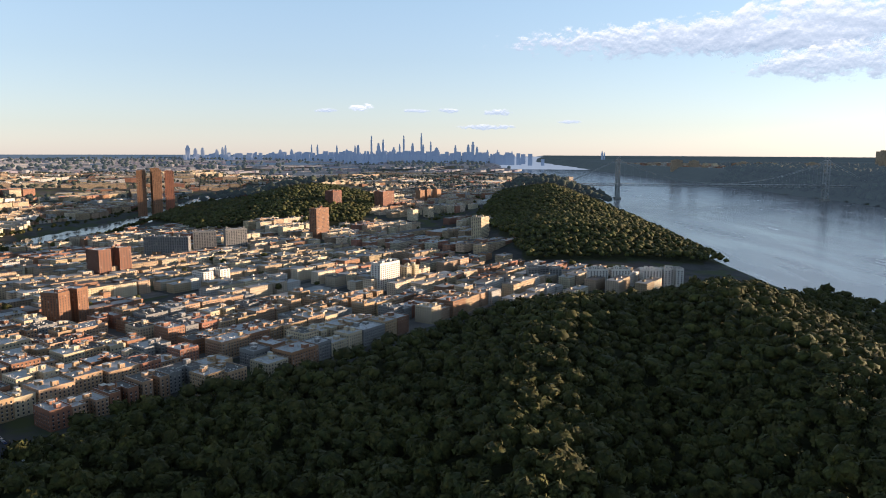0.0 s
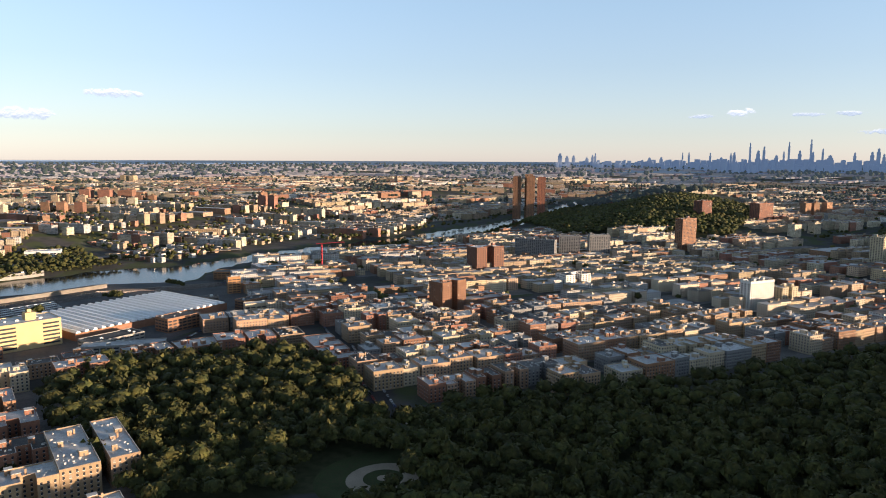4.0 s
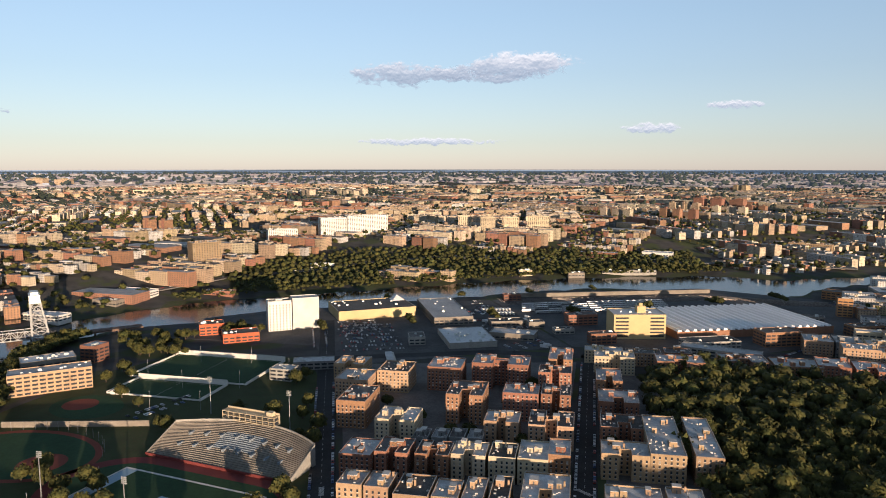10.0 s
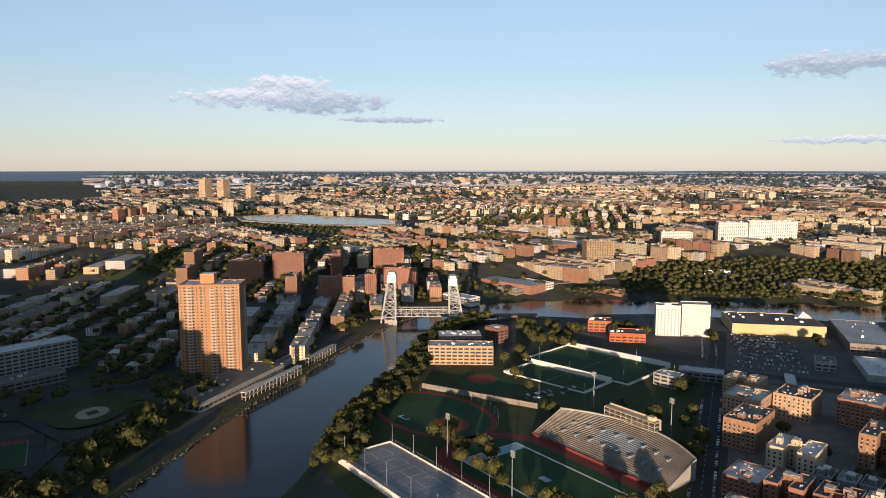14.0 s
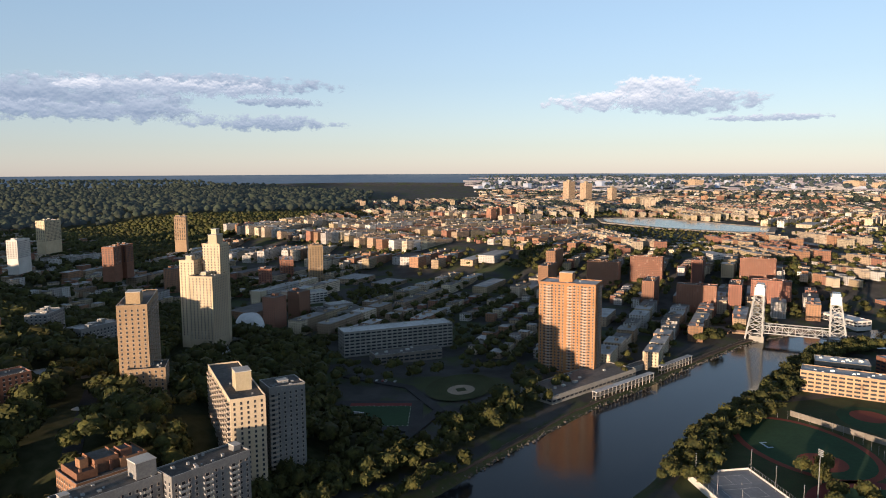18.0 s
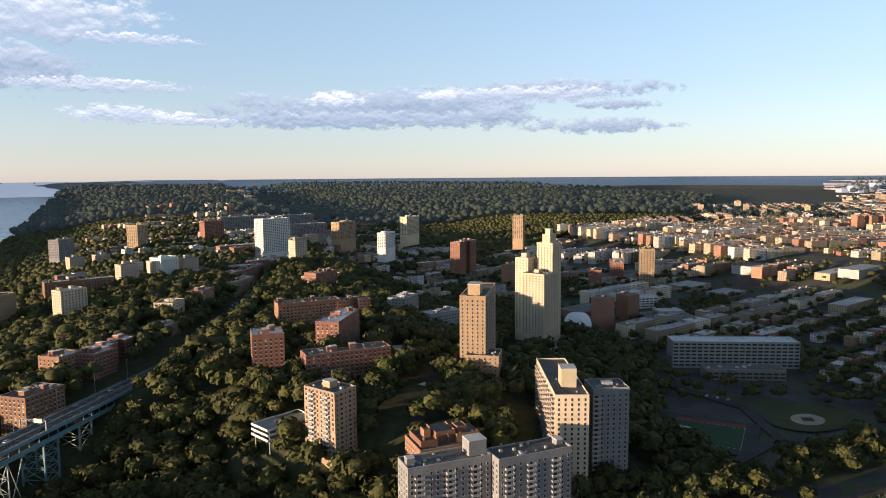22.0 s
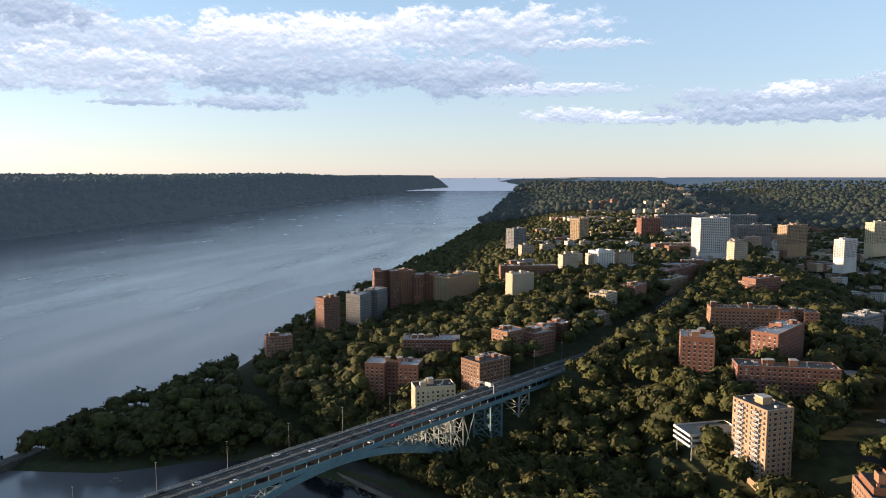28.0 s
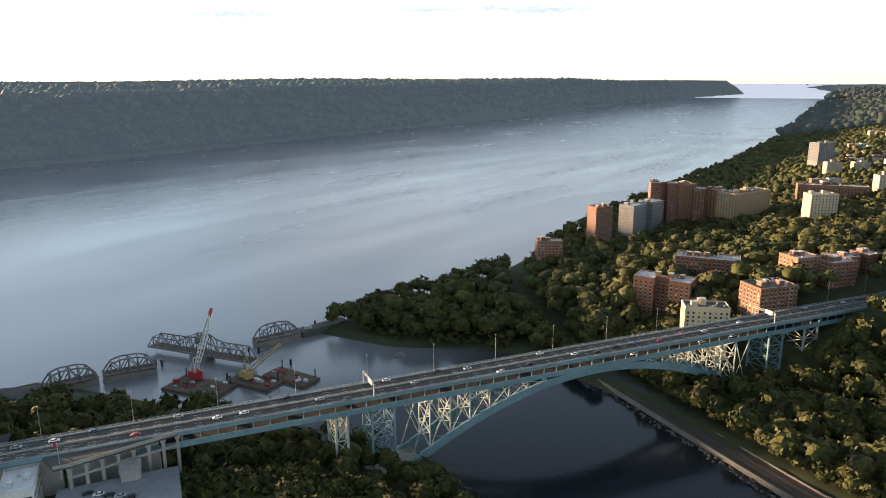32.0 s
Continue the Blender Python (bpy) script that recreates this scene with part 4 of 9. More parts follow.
            for u in (-45, 0, 45):
                if rng.random() < 0.7:
                    put(u * scale, rng.uniform(-8, 8), 24 * min(scale, 1.6), 19 * min(scale, 1.6), h, wall, 5)
                    put(u * scale, rng.uniform(-4, 4), 7, 6, h + 3.5, wall, 5)
            for _ in range(int(12 * green)):
                tree(rng.uniform(-long / 2, long / 2), rng.uniform(-deep / 2, deep / 2))
        else:
            for _ in range(int(34 * green)):
                tree(rng.uniform(-long / 2, long / 2), rng.uniform(-deep / 2, deep / 2))
    if in_wood:
        built.update((int(r[0] // 12) + a, int(r[1] // 12) + b) for r in rows for a in (-1, 0, 1) for b in (-1, 0, 1))
    boxes(name, label, rows, walls or [FAR_TAN, FAR_BRICK, FAR_CREAM, FAR_WHITE, FAR_SILVER, FAR_TAR])


def far_wall(name, colour, second, panes=True):
    """Masonry seen from afar: dull window holes in even rows."""
    m = material(name, colour, 0.9, grain=0.35, size=9.0, second=second, per_island=0.25, large=0.2)
    if not panes:
        return m
    nt = m.node_tree
    b = nt.nodes["Principled BSDF"]
    base = b.inputs["Base Color"].links[0].from_socket
    geo = nt.nodes.new("ShaderNodeNewGeometry")
    along, dot, sep = nt.nodes.new("ShaderNodeVectorMath"), nt.nodes.new("ShaderNodeVectorMath"), nt.nodes.new("ShaderNodeSeparateXYZ")
    along.operation, dot.operation = "CROSS_PRODUCT", "DOT_PRODUCT"
    along.inputs[1].default_value = (0, 0, 1)
    nt.links.new(geo.outputs["Normal"], along.inputs[0])
    nt.links.new(along.outputs[0], dot.inputs[0])
    nt.links.new(geo.outputs["Position"], dot.inputs[1])
    nt.links.new(geo.outputs["Position"], sep.inputs[0])

    def hole(value, step, width):
        a, f, g = nt.nodes.new("ShaderNodeMath"), nt.nodes.new("ShaderNodeMath"), nt.nodes.new("ShaderNodeMath")
        a.operation, f.operation, g.operation = "DIVIDE", "FRACT", "LESS_THAN"
        a.inputs[1].default_value, g.inputs[1].default_value = step, width
        nt.links.new(value, a.inputs[0])
        nt.links.new(a.outputs[0], f.inputs[0])
        nt.links.new(f.outputs[0], g.inputs[0])
        return g.outputs[0]

    both, mix = nt.nodes.new("ShaderNodeMath"), nt.nodes.new("ShaderNodeMix")
    both.operation, mix.data_type = "MULTIPLY", "RGBA"
    nt.links.new(hole(dot.outputs["Value"], 3.4, 0.42), both.inputs[0])
    nt.links.new(hole(sep.outputs[2], 3.1, 0.52), both.inputs[1])
    nt.links.new(both.outputs[0], mix.inputs[0])
    nt.links.new(base, mix.inputs[6])
    mix.inputs[7].default_value = (0.1, 0.085, 0.07, 1)
    nt.links.new(mix.outputs[2], b.inputs["Base Color"])
    return m


FAR_TAN, FAR_BRICK = far_wall("far_tan_brick", (0.54, 0.42, 0.28), (0.42, 0.32, 0.21)), far_wall("far_red_brick", (0.4, 0.21, 0.13), (0.32, 0.17, 0.11))
FAR_CREAM, FAR_WHITE = far_wall("far_cream_walls", (0.7, 0.6, 0.44), (0.58, 0.49, 0.36)), far_wall("far_white_walls", (0.68, 0.66, 0.62), (0.55, 0.54, 0.52))
FAR_SILVER, FAR_TAR = far_wall("far_silver_roofs", (0.55, 0.55, 0.55), (0.4, 0.4, 0.4), False), far_wall("far_tar_roofs", (0.15, 0.14, 0.135), (0.22, 0.2, 0.19), False)

# town colours are greyed and set glowing to stand in for haze
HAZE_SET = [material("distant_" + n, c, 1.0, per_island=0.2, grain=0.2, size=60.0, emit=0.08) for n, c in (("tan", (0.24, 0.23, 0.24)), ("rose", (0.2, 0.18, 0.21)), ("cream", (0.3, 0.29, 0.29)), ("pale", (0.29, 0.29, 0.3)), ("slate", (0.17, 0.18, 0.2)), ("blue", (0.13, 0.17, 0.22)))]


east = lambda x, y: ((x < -1180) | ((y > 870) & (x < -1000))) & (y > -900)
flats = lambda x, y: (x < -480) & (y < -345) & (x > -1300) & ~((x > -600) & (y > -640)) & (np.hypot(x + 556, y + 386) > 75)
town("far_town", "dense brick town across the river", 1, east, 1150, 2700, 15, 140, floors=(5, 7), green=0.95)
town("far_town", "dense town reaching to the horizon", 2, lambda x, y: ((x < -900) | ((y > 3150) & (x < 900))) & ~((y < -900) & (x > -1300)), 2700, 5200, -14, 132, scale=1.7, mix=(0.58, 0.2, 0.08, 0.06, 0.08), floors=(5, 7), green=0.6)
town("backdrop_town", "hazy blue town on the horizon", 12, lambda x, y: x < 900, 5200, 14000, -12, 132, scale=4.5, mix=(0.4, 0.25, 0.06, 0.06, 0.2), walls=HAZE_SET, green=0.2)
town("far_town", "houses and flats on the valley floor", 3, flats, 540, 1500, 95, 165, turn=20, mix=(0.44, 0.22, 0.12, 0.02, 0.2), floors=(4, 6), green=1.7)
town("far_town", "low houses and stores by the river bend", 9, lambda x, y: (x > -1180) & (y < 20) & (y > -345) & (x < -1050), 1000, 1260, 88, 112, turn=60, mix=(0.1, 0.2, 0.3, 0.0, 0.4))
town("far_town", "houses on the valley floor and ridge", 4, lambda x, y: (x < -560) & (y < -700) & ~((x > -1300) & (np.hypot(x, y) < 1500)), 1100, 3400, 100, 160, mix=(0.58, 0.14, 0.08, 0.06, 0.14), floors=(5, 7), green=1.5)
town("far_town", "row houses below the far hills", 5, lambda x, y: (np.hypot(x, y) > 935) & (y > 500) & ~inside(x, y, PLAIN) & (x > -870) & (x < 330) & ~((x < -200) & (y > 1700) & (y < 2900)), 930, 3400, -20, 50, turn=54, mix=(0.88, 0.0, 0.06, 0.03, 0.03), floors=(4, 6), green=0.35)
town("far_town", "houses among trees on the long hill", 6, lambda x, y: (y < -1000) & (x > -620) & (x < 250), 1000, 3000, 150, 192, turn=30, mix=(0.44, 0.42, 0.05, 0.06, 0.03), in_wood=True, share=0.5, green=0.0, floors=(4, 6))
town("far_town", "houses along the far bank", 7, lambda x, y: (x > 2100) & (y > 1500), 3300, 8000, 310, 352, turn=10, scale=2.0, mix=(0.4, 0.4, 0.0, 0.1, 0.1), in_wood=True, share=0.3, green=0.0)
town("far_town", "houses along the upper river", 8, lambda x, y: (y < -2500) & (x > -400), 3000, 8000, 172, 200, turn=10, scale=2.0, mix=(0.3, 0.5, 0.0, 0.1, 0.1), in_wood=True, share=0.4, green=0.0)

# ---- woods and street trees ----
OPEN = [(100, -600, 34), (86, -640, 28), (122, -528, 26), (151, -482, 24), (198, -526, 30), (186, -590, 32), (54, -716, 26), (48, -774, 20), (-62, -409, 18), (-90, -495, 30), (-34, -516, 22), (-104, -604, 38), (-82, -675, 38), (-203, -387, 46),
        (-130, -316, 48), (-216, -520, 36), (-350, -712, 46), (-126, -365, 26), (-424, -765, 34), (-182, -445, 20), (-36, -437, 17), (-128, -430, 13), (-134, -466, 16), (-122, -374, 24), (-240, -360, 30), (357, -732, 18), (332, -790, 30), (326, -838, 22), (277, -862, 26), (240, -872, 32), (18, -848, 22), (-187, -712, 22),
        (-209, -650, 24), (-150, -560, 26), (-380, -430, 75), (-440, -420, 60), (-500, -560, 80), (-104, -1368, 46), (70, -1060, 20), (151, -834, 20), (-130, -905, 34), (-34, -1045, 30), (-250, 345, 42), (305, -95, 34), (270, -115, 26)]


def clearing(x, y):
    """True where trees may stand: off the houses, the bridge and the roads."""
    ok = np.ones(np.shape(x), bool)
    for a, b, r in OPEN:
        ok &= np.hypot(x - a, y - b) > r * 0.8
    road, _ = line_distance(x, y, np.array([(340, -60), (321, -88), (60, -578), (25, -692), (-15, -824), (-98, -1354), (-150, -1900)], float))
    ok &= (road > np.where(y < -610, 15, np.where(y < -470, 22, 17))) | ((y < -128) & (y > -430) & (ground_at(x, y) < 24))
    track, _ = line_distance(x, y, np.array([(40, -352), (60, -356), (212, -432), (265, -470), (330, -520), (405, -640), (430, -760)], float))
    ok &= track > 11
    lane, _ = line_distance(x, y, np.array([(-100, -400), (-150, -500), (-250, -600), (-360, -779)], float))
    spots = np.array([(a + 5000) * 100000 + b + 5000 for a, b in built] or [0])
    return ok & (lane > 10) & ~np.isin((np.floor(x / 12).astype(int) + 5000) * 100000 + np.floor(y / 12).astype(int) + 5000, spots)


tree_rng = np.random.default_rng(5)
for key, label in (("hill", "dense summer woodland on the park hill"), ("isham", "dense leafy park trees"), ("duyvil", "leafy trees on the hillside between apartment houses"),
                   ("tryon", "dark wooded hill beside the river"), ("george", "dark wooded hill above the river"), ("marble", "dark scrub and trees below the flats"), ("bronx_bank", "bushes and trees along the river bank"), ("cortlandt", "wide dark wood reaching to the horizon"), ("jersey", "dense wood on the cliff top")):
    for level, gap, d0, d1 in ((0, 11.5, 0, 270), (1, 11.5, 270, 560), (2, 12.5, 560, 1150), (3, 11.5, 1150, 2600), (3, 40, 2600, 6000), (3, 120, 6000, 11000)):
        if d1 > 6000 and key not in ("duyvil", "cortlandt"):
            continue
        p = scatter(WOODS[key], gap, level + 3, clearing)
        if len(p):
            p = p[in_sight(p, d0, d1)]
        if len(p):
            r = tree_rng.beta(2.2, 2.2, len(p)) * 0.5 + 0.38
            gap = min(gap, 27) if d1 <= 6000 else 36
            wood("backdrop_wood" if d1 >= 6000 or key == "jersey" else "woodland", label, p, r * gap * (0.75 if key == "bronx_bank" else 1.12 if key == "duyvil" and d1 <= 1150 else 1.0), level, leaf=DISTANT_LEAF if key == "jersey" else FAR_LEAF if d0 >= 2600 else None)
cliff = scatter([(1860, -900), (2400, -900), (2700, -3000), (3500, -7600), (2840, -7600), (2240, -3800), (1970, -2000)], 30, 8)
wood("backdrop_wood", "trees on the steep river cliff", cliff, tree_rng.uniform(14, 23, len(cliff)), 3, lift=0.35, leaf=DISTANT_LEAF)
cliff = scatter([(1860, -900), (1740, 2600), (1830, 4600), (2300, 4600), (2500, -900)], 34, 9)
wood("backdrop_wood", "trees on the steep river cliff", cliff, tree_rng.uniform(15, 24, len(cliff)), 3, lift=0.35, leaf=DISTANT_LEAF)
# trees in yards, along streets and on the far bank
p = np.array(yard_trees)
wood("yard_trees", "trees in the yards between houses", p, tree_rng.uniform(3.5, 6, len(p)), 2)
p = np.array(street_trees)
p = p[(water_at(p[:, 0], p[:, 1]) < -12) & ~wooded(p[:, 0], p[:, 1])]
d = np.hypot(p[:, 0], p[:, 1])
for near, away, level in ((0, 1500, 2), (1500, 2700, 3), (2700, 5200, 3), (5200, 99999, 3)):
    q = p[(d >= near) & (d < away)]
    if near == 0:
        q = np.vstack([q, scatter([(-330, -345), (-480, -345), (-600, -400), (-640, -640), (-560, -760), (-420, -640), (-330, -520)], 19, 4, lambda x, y: clearing(x, y) & (np.hypot(x + 438, y + 416) > 52) & (np.hypot(x + 357, y + 421) > 46) & (np.hypot(x + 500, y + 560) > 62))])
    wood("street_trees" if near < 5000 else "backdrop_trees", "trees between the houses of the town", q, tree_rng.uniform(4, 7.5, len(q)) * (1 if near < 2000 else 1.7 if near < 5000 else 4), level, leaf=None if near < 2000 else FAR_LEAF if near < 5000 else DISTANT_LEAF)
park = scatter(LAKE_SIDE, 17, 6, lambda x, y: ~inside(x, y, [(-1676, -597), (-1694, -1286), (-2094, -1276), (-2076, -586)]))
wood("park_trees", "low trees round the reservoir", park, tree_rng.uniform(3, 5.5, len(park)), 3)
bank = CREEK[(CREEK[:, 0] < -330) & (CREEK[:, 0] > -960)]
rows = []
for b0, b1 in zip(bank[:-1], bank[1:]):
    for t in np.linspace(0, 1, 14, endpoint=False):
        c = b0 + (b1 - b0) * t
        n = np.array([-(b1 - b0)[1], (b1 - b0)[0]])
        n = n / np.hypot(*n)
        for side, off in ((-1, 8), (-1, 15), (-1, 23), (-1, 31), (1, 24), (1, 34)):
            q = c[:2] + side * n * (c[2] + off + tree_rng.uniform(-3, 3))
            if side < 0 or tree_rng.random() < 0.55:
                rows.append(q)
bank = CREEK[(CREEK[:, 0] < -1000) & (CREEK[:, 1] > -90) & (CREEK[:, 1] < 800)]
far_rows = []
for b0, b1 in zip(bank[:-1], bank[1:]):
    n = np.array([-(b1 - b0)[1], (b1 - b0)[0]]) / np.hypot(*(b1 - b0)[:2])
    for t in np.arange(0, 1, 7 / np.hypot(*(b1 - b0)[:2])):
        c = b0 + (b1 - b0) * t
        for off in (9, 17, 26, 36):
            far_rows.append(c[:2] + n * (c[2] + off + tree_rng.uniform(-4, 4)))
p = np.array(far_rows)
p = p[(water_at(p[:, 0], p[:, 1]) < -5) & (tree_rng.random(len(p)) < 0.8)]
wood("bank_trees", "bushes and low trees down to the water on the far bank", p, tree_rng.uniform(2.6, 5.2, len(p)), 2)
shore_line = [(262, -468), (214, -434), (130, -392), (50, -353), (-60, -325), (-200, -318), (-330, -322)]
for p0, p1 in zip(shore_line[:-1], shore_line[1:]):
    d = np.array([p1[0] - p0[0], p1[1] - p0[1]], float)
    n = np.array([d[1], -d[0]]) / np.hypot(*d)
    n = n if n[1] < 0 else -n
    for t in np.arange(0, 1, 6.5 / np.hypot(*d)):
        for off in (-8, 13, 20, 28, 36):
            rows.append(np.array(p0) + d * t + n * (off + tree_rng.uniform(-2.5, 2.5)))
p = np.array(rows)
p = p[(water_at(p[:, 0], p[:, 1]) < -5) & ~((p[:, 0] < -420) & (p[:, 0] > -760) & (p[:, 1] < -325) & (p[:, 1] > -375))]
wood("bank_trees", "trees and bushes lining the river bank", p, tree_rng.uniform(4.0, 7.2, len(p)), 1)

thicket = np.stack([tree_rng.uniform(272, 402, 900), tree_rng.uniform(-552, -378, 900)], 1)
rail, _ = line_distance(thicket[:, 0], thicket[:, 1], np.array([(262, -468), (310, -510), (360, -560)], float))
thicket = thicket[inside(thicket[:, 0], thicket[:, 1], [(399, -381), (340, -388), (281, -419), (274, -450), (363, -551), (397, -448)]) & (water_at(thicket[:, 0], thicket[:, 1]) < -1.5) & (rail > 12)]
wood("bank_trees", "bushes and trees down to the water on the spit", thicket, tree_rng.uniform(1.8, 3.8, len(thicket)), 1)
grove = scatter([(290, -165), (250, -186), (213, -200), (170, -208), (150, -196), (227, -140), (262, -132)], 9.5, 31)
span, _ = line_distance(grove[:, 0], grove[:, 1], np.array([(321, -88), (60, -578)], float))
grove = grove[span > 14]
wood("woodland", "tall leafy trees beside the bridge approach", grove, np.clip((44 - ground_at(grove[:, 0], grove[:, 1])) / 2.4, 4.5, 11), 0)


# ---- towers with windows of their own ----
WINDOW_TRIM = material("worn_window_trim", (0.36, 0.31, 0.26), 0.7)


def window_mesh(w=1.35, h=1.7):
    s = Shape()
    a, b, t = w / 2, h, 0.12
    o, i = [(-a, 0), (a, 0), (a, b), (-a, b)], [(-a + t, t), (a - t, t), (a - t, b - t), (-a + t, b - t)]
    v = [(x, -0.1, z) for x, z in o] + [(x, -0.1, z) for x, z in i] + [(x, -0.02, z) for x, z in i] + [(x, 0.02, z) for x, z in o]
    s.add(v, [(k, (k + 1) % 4, 4 + (k + 1) % 4, 4 + k) for k in range(4)] + [(4 + k, 4 + (k + 1) % 4, 8 + (k + 1) % 4, 8 + k) for k in range(4)] + [(12 + k, 12 + (k + 1) % 4, (k + 1) % 4, k) for k in range(4)], 0)
    s.add([(x, -0.03, z) for x, z in i], [(0, 1, 2, 3)], 1)
    s.box(-a - 0.1, -0.2, -0.14, a + 0.1, 0.02, -0.01, 0)
    return s.mesh("window", [WINDOW_TRIM, GLASS])


WINDOW, WINDOW_WIDE = window_mesh(), window_mesh(2.3, 1.7)


def balcony_mesh(w=5.0, out=1.5, rail=WINDOW_TRIM):
    s = Shape().box(-w / 2, -out, -0.2, w / 2, 0.02, 0.0, 0)
    s.box(-w / 2, -out, 0.002, w / 2, -out + 0.08, 1.1, 1)
    s.box(-w / 2, -out + 0.082, 0.002, -w / 2 + 0.08, 0.02, 1.1, 1)
    s.box(w / 2 - 0.08, -out + 0.082, 0.002, w / 2, 0.02, 1.1, 1)
    return s.mesh("balcony", [CONCRETE, rail])


def railing_mesh(w=5.0, out=1.5):
    """Posts, a top rail and a panel round three sides of a balcony."""
    s = Shape()
    for x in (-w / 2 + 0.05, -w / 6, w / 6, w / 2 - 0.05):
        s.box(x - 0.04, -out + 0.01, 0.002, x + 0.04, -out + 0.09, 1.1, 0)
    s.box(-w / 2, -out, 1.102, w / 2, -out + 0.1, 1.18, 0)
    s.box(-w / 2 + 0.1, -out + 0.03, 0.12, w / 2 - 0.1, -out + 0.07, 1.0, 1)
    for x in (-w / 2, w / 2 - 0.1):
        s.box(x, -out + 0.102, 1.102, x + 0.1, 0.02, 1.18, 0)
        s.box(x + 0.03, -out + 0.11, 0.12, x + 0.07, 0.0, 1.0, 1)
    return s.mesh("railing", [FRAME_PAINT, STEEL_GREY])


BALCONY_RAIL = railing_mesh()
BALCONY_SLAB = Shape().box(-2.5, -1.5, -0.2, 2.5, 0.02, 0.0).mesh("balcony", [CONCRETE])
BALCONY = balcony_mesh()
BALCONY_WIDE = balcony_mesh(9.0, 1.7)


def side_frame(w, d, side):
    """Place and turn of one of the four walls: s, e, n, w; and its length."""
    return {"s": (0, -d / 2, 0, w), "e": (w / 2, 0, 90, d), "n": (0, d / 2, 180, w), "w": (-w / 2, 0, 270, d)}[side]


def hang(parent, name, me, w, d, side, along, z):
    x, y, a, _ = side_frame(w, d, side)
    ob = new(name, me)
    ob.parent = parent
    c, s = math.cos(radians(a)), math.sin(radians(a))
    ob.matrix_basis = pose(x + along * c, y + along * s, z, 0, 0, a)
    return ob


def tower(x, y, z, w, d, h, turn, wall, label, sides="s", bay=3.6, floor=2.95, balconies=(), name="apartment_tower", roof="dark", rest="sewn", start=0.0, deep=12, rail=0.9, hut=None, wide=False, group="", railed=False):
    """A tall block: walls, roof, single windows on the named sides, joined windows on the rest. balconies: (side, along, wide)."""
    ob = part(name, wall_shape(outline(w, d, 0), -deep, h, rail), [WALLS[wall], COPING], None, label, pose(x, y, z, 0, 0, turn))
    tagged(ob, label, "tower", group)
    i = inset(outline(w, d, 0), 0.4)
    part("roof", Shape().add([(a, b, h) for a, b in i], [(0, 1, 2, 3)]), ROOF_SILVER if roof == "silver" else ROOF_DARK, ob)
    rng = random.Random(label)
    order = "senw"
    skip = [order.index(k) for k in sides]
    part("glazing", window_shape(outline(w, d, 0), start + 0.3, h, rng, floor, bay, skip=skip), [GLASS, CURTAIN, FRAME_PAINT], ob)["kind"] = "stuff"
    for side in sides:
        length = side_frame(w, d, side)[3]
        n = int((length - 1) / bay)
        taken = [(a, 5.5 if big else 3.2) for s, a, big in balconies if s == side]
        for c in range(n):
            along = (c - (n - 1) / 2) * length / (n + 0.15)
            if any(abs(along - a) < r for a, r in taken):
                continue
            for f in range(int((h - start) / floor)):
                hang(ob, "window", WINDOW_WIDE if wide and c % 2 else WINDOW, w, d, side, along, start + f * floor + 0.9)
    for side, along, big in balconies:
        for f in range(1, int((h - start) / floor)):
            if railed:
                slab = hang(ob, "balcony", BALCONY_SLAB, w, d, side, along, start + f * floor)
                new("railing", BALCONY_RAIL).parent = slab
            else:
                hang(ob, "balcony", BALCONY_WIDE if big else BALCONY, w, d, side, along, start + f * floor)
            hang(ob, "window", WINDOW_WIDE, w, d, side, along, start + f * floor + 0.4)
    for k, (hx, hy, hw, hd, hh) in enumerate(hut or [(0, 0, min(w, 12) * 0.6, d * 0.4, 5)]):
        q = Shape().box(hx - hw / 2, hy - hd / 2, h - 0.1, hx + hw / 2, hy + hd / 2, h + hh, 0, 1, False)
        q.box(hx - hw / 2 - 0.2, hy - hd / 2 - 0.2, h + hh + 0.002, hx + hw / 2 + 0.2, hy + hd / 2 + 0.2, h + hh + 0.4, 2)
        part("roof_hut", q, [WALLS[wall], ROOF_DARK, COPING], ob)
    s = Shape()
    for _ in range(10):
        a, b = rng.uniform(-w / 2 + 1.5, w / 2 - 1.5), rng.uniform(-d / 2 + 1.5, d / 2 - 1.5)
        k = rng.uniform(0.4, 0.9)
        s.box(a - k, b - k, h + 0.003, a + k, b + k, h + rng.uniform(0.5, 1.5))
    part("roof_vent", s, STEEL_GREY, ob)["kind"] = "stuff"
    return ob


tower(-573, -400, 6, 56, 30, 88, 111, "orange", "tall orange-red brick tower of flats beside the river", "s", 3.5, 2.9, (("s", -18, False), ("s", 3, False), ("s", 18, False), ("e", 0, True), ("w", 0, True)), roof="silver", hut=[(-4, 2, 13, 12, 9)], wide=True)
tower(-202.5, -386, 22, 80, 19.5, 56, 72, "cream", "cream brick tower of flats with balconies up its side", "e", 3.6, 2.9, tuple(("s", k, False) for k in (-34, -25, -16, -7, 2, 11, 20, 29, 36)), hut=[(18, 1, 11, 9, 11)])
tower(-222, -364, 22, 22, 19, 55, -13, "grey", "grey-beige brick wing of a tower of flats", "n", 3.4, 2.9, (("n", -9, False), ("w", 0, False)), hut=[(0, 0, 6, 5, 1.5)])
tower(-109, -335, 12, 46, 16, 46, 4, "grey", "weathered grey concrete slab of flats with balconies", "n", 3.4, 2.9, (("n", -17, False), ("n", 0, False), ("n", 14, False)), hut=[(-17, 0, 10, 9, 8), (20, 2, 4, 4, 4)], railed=True)
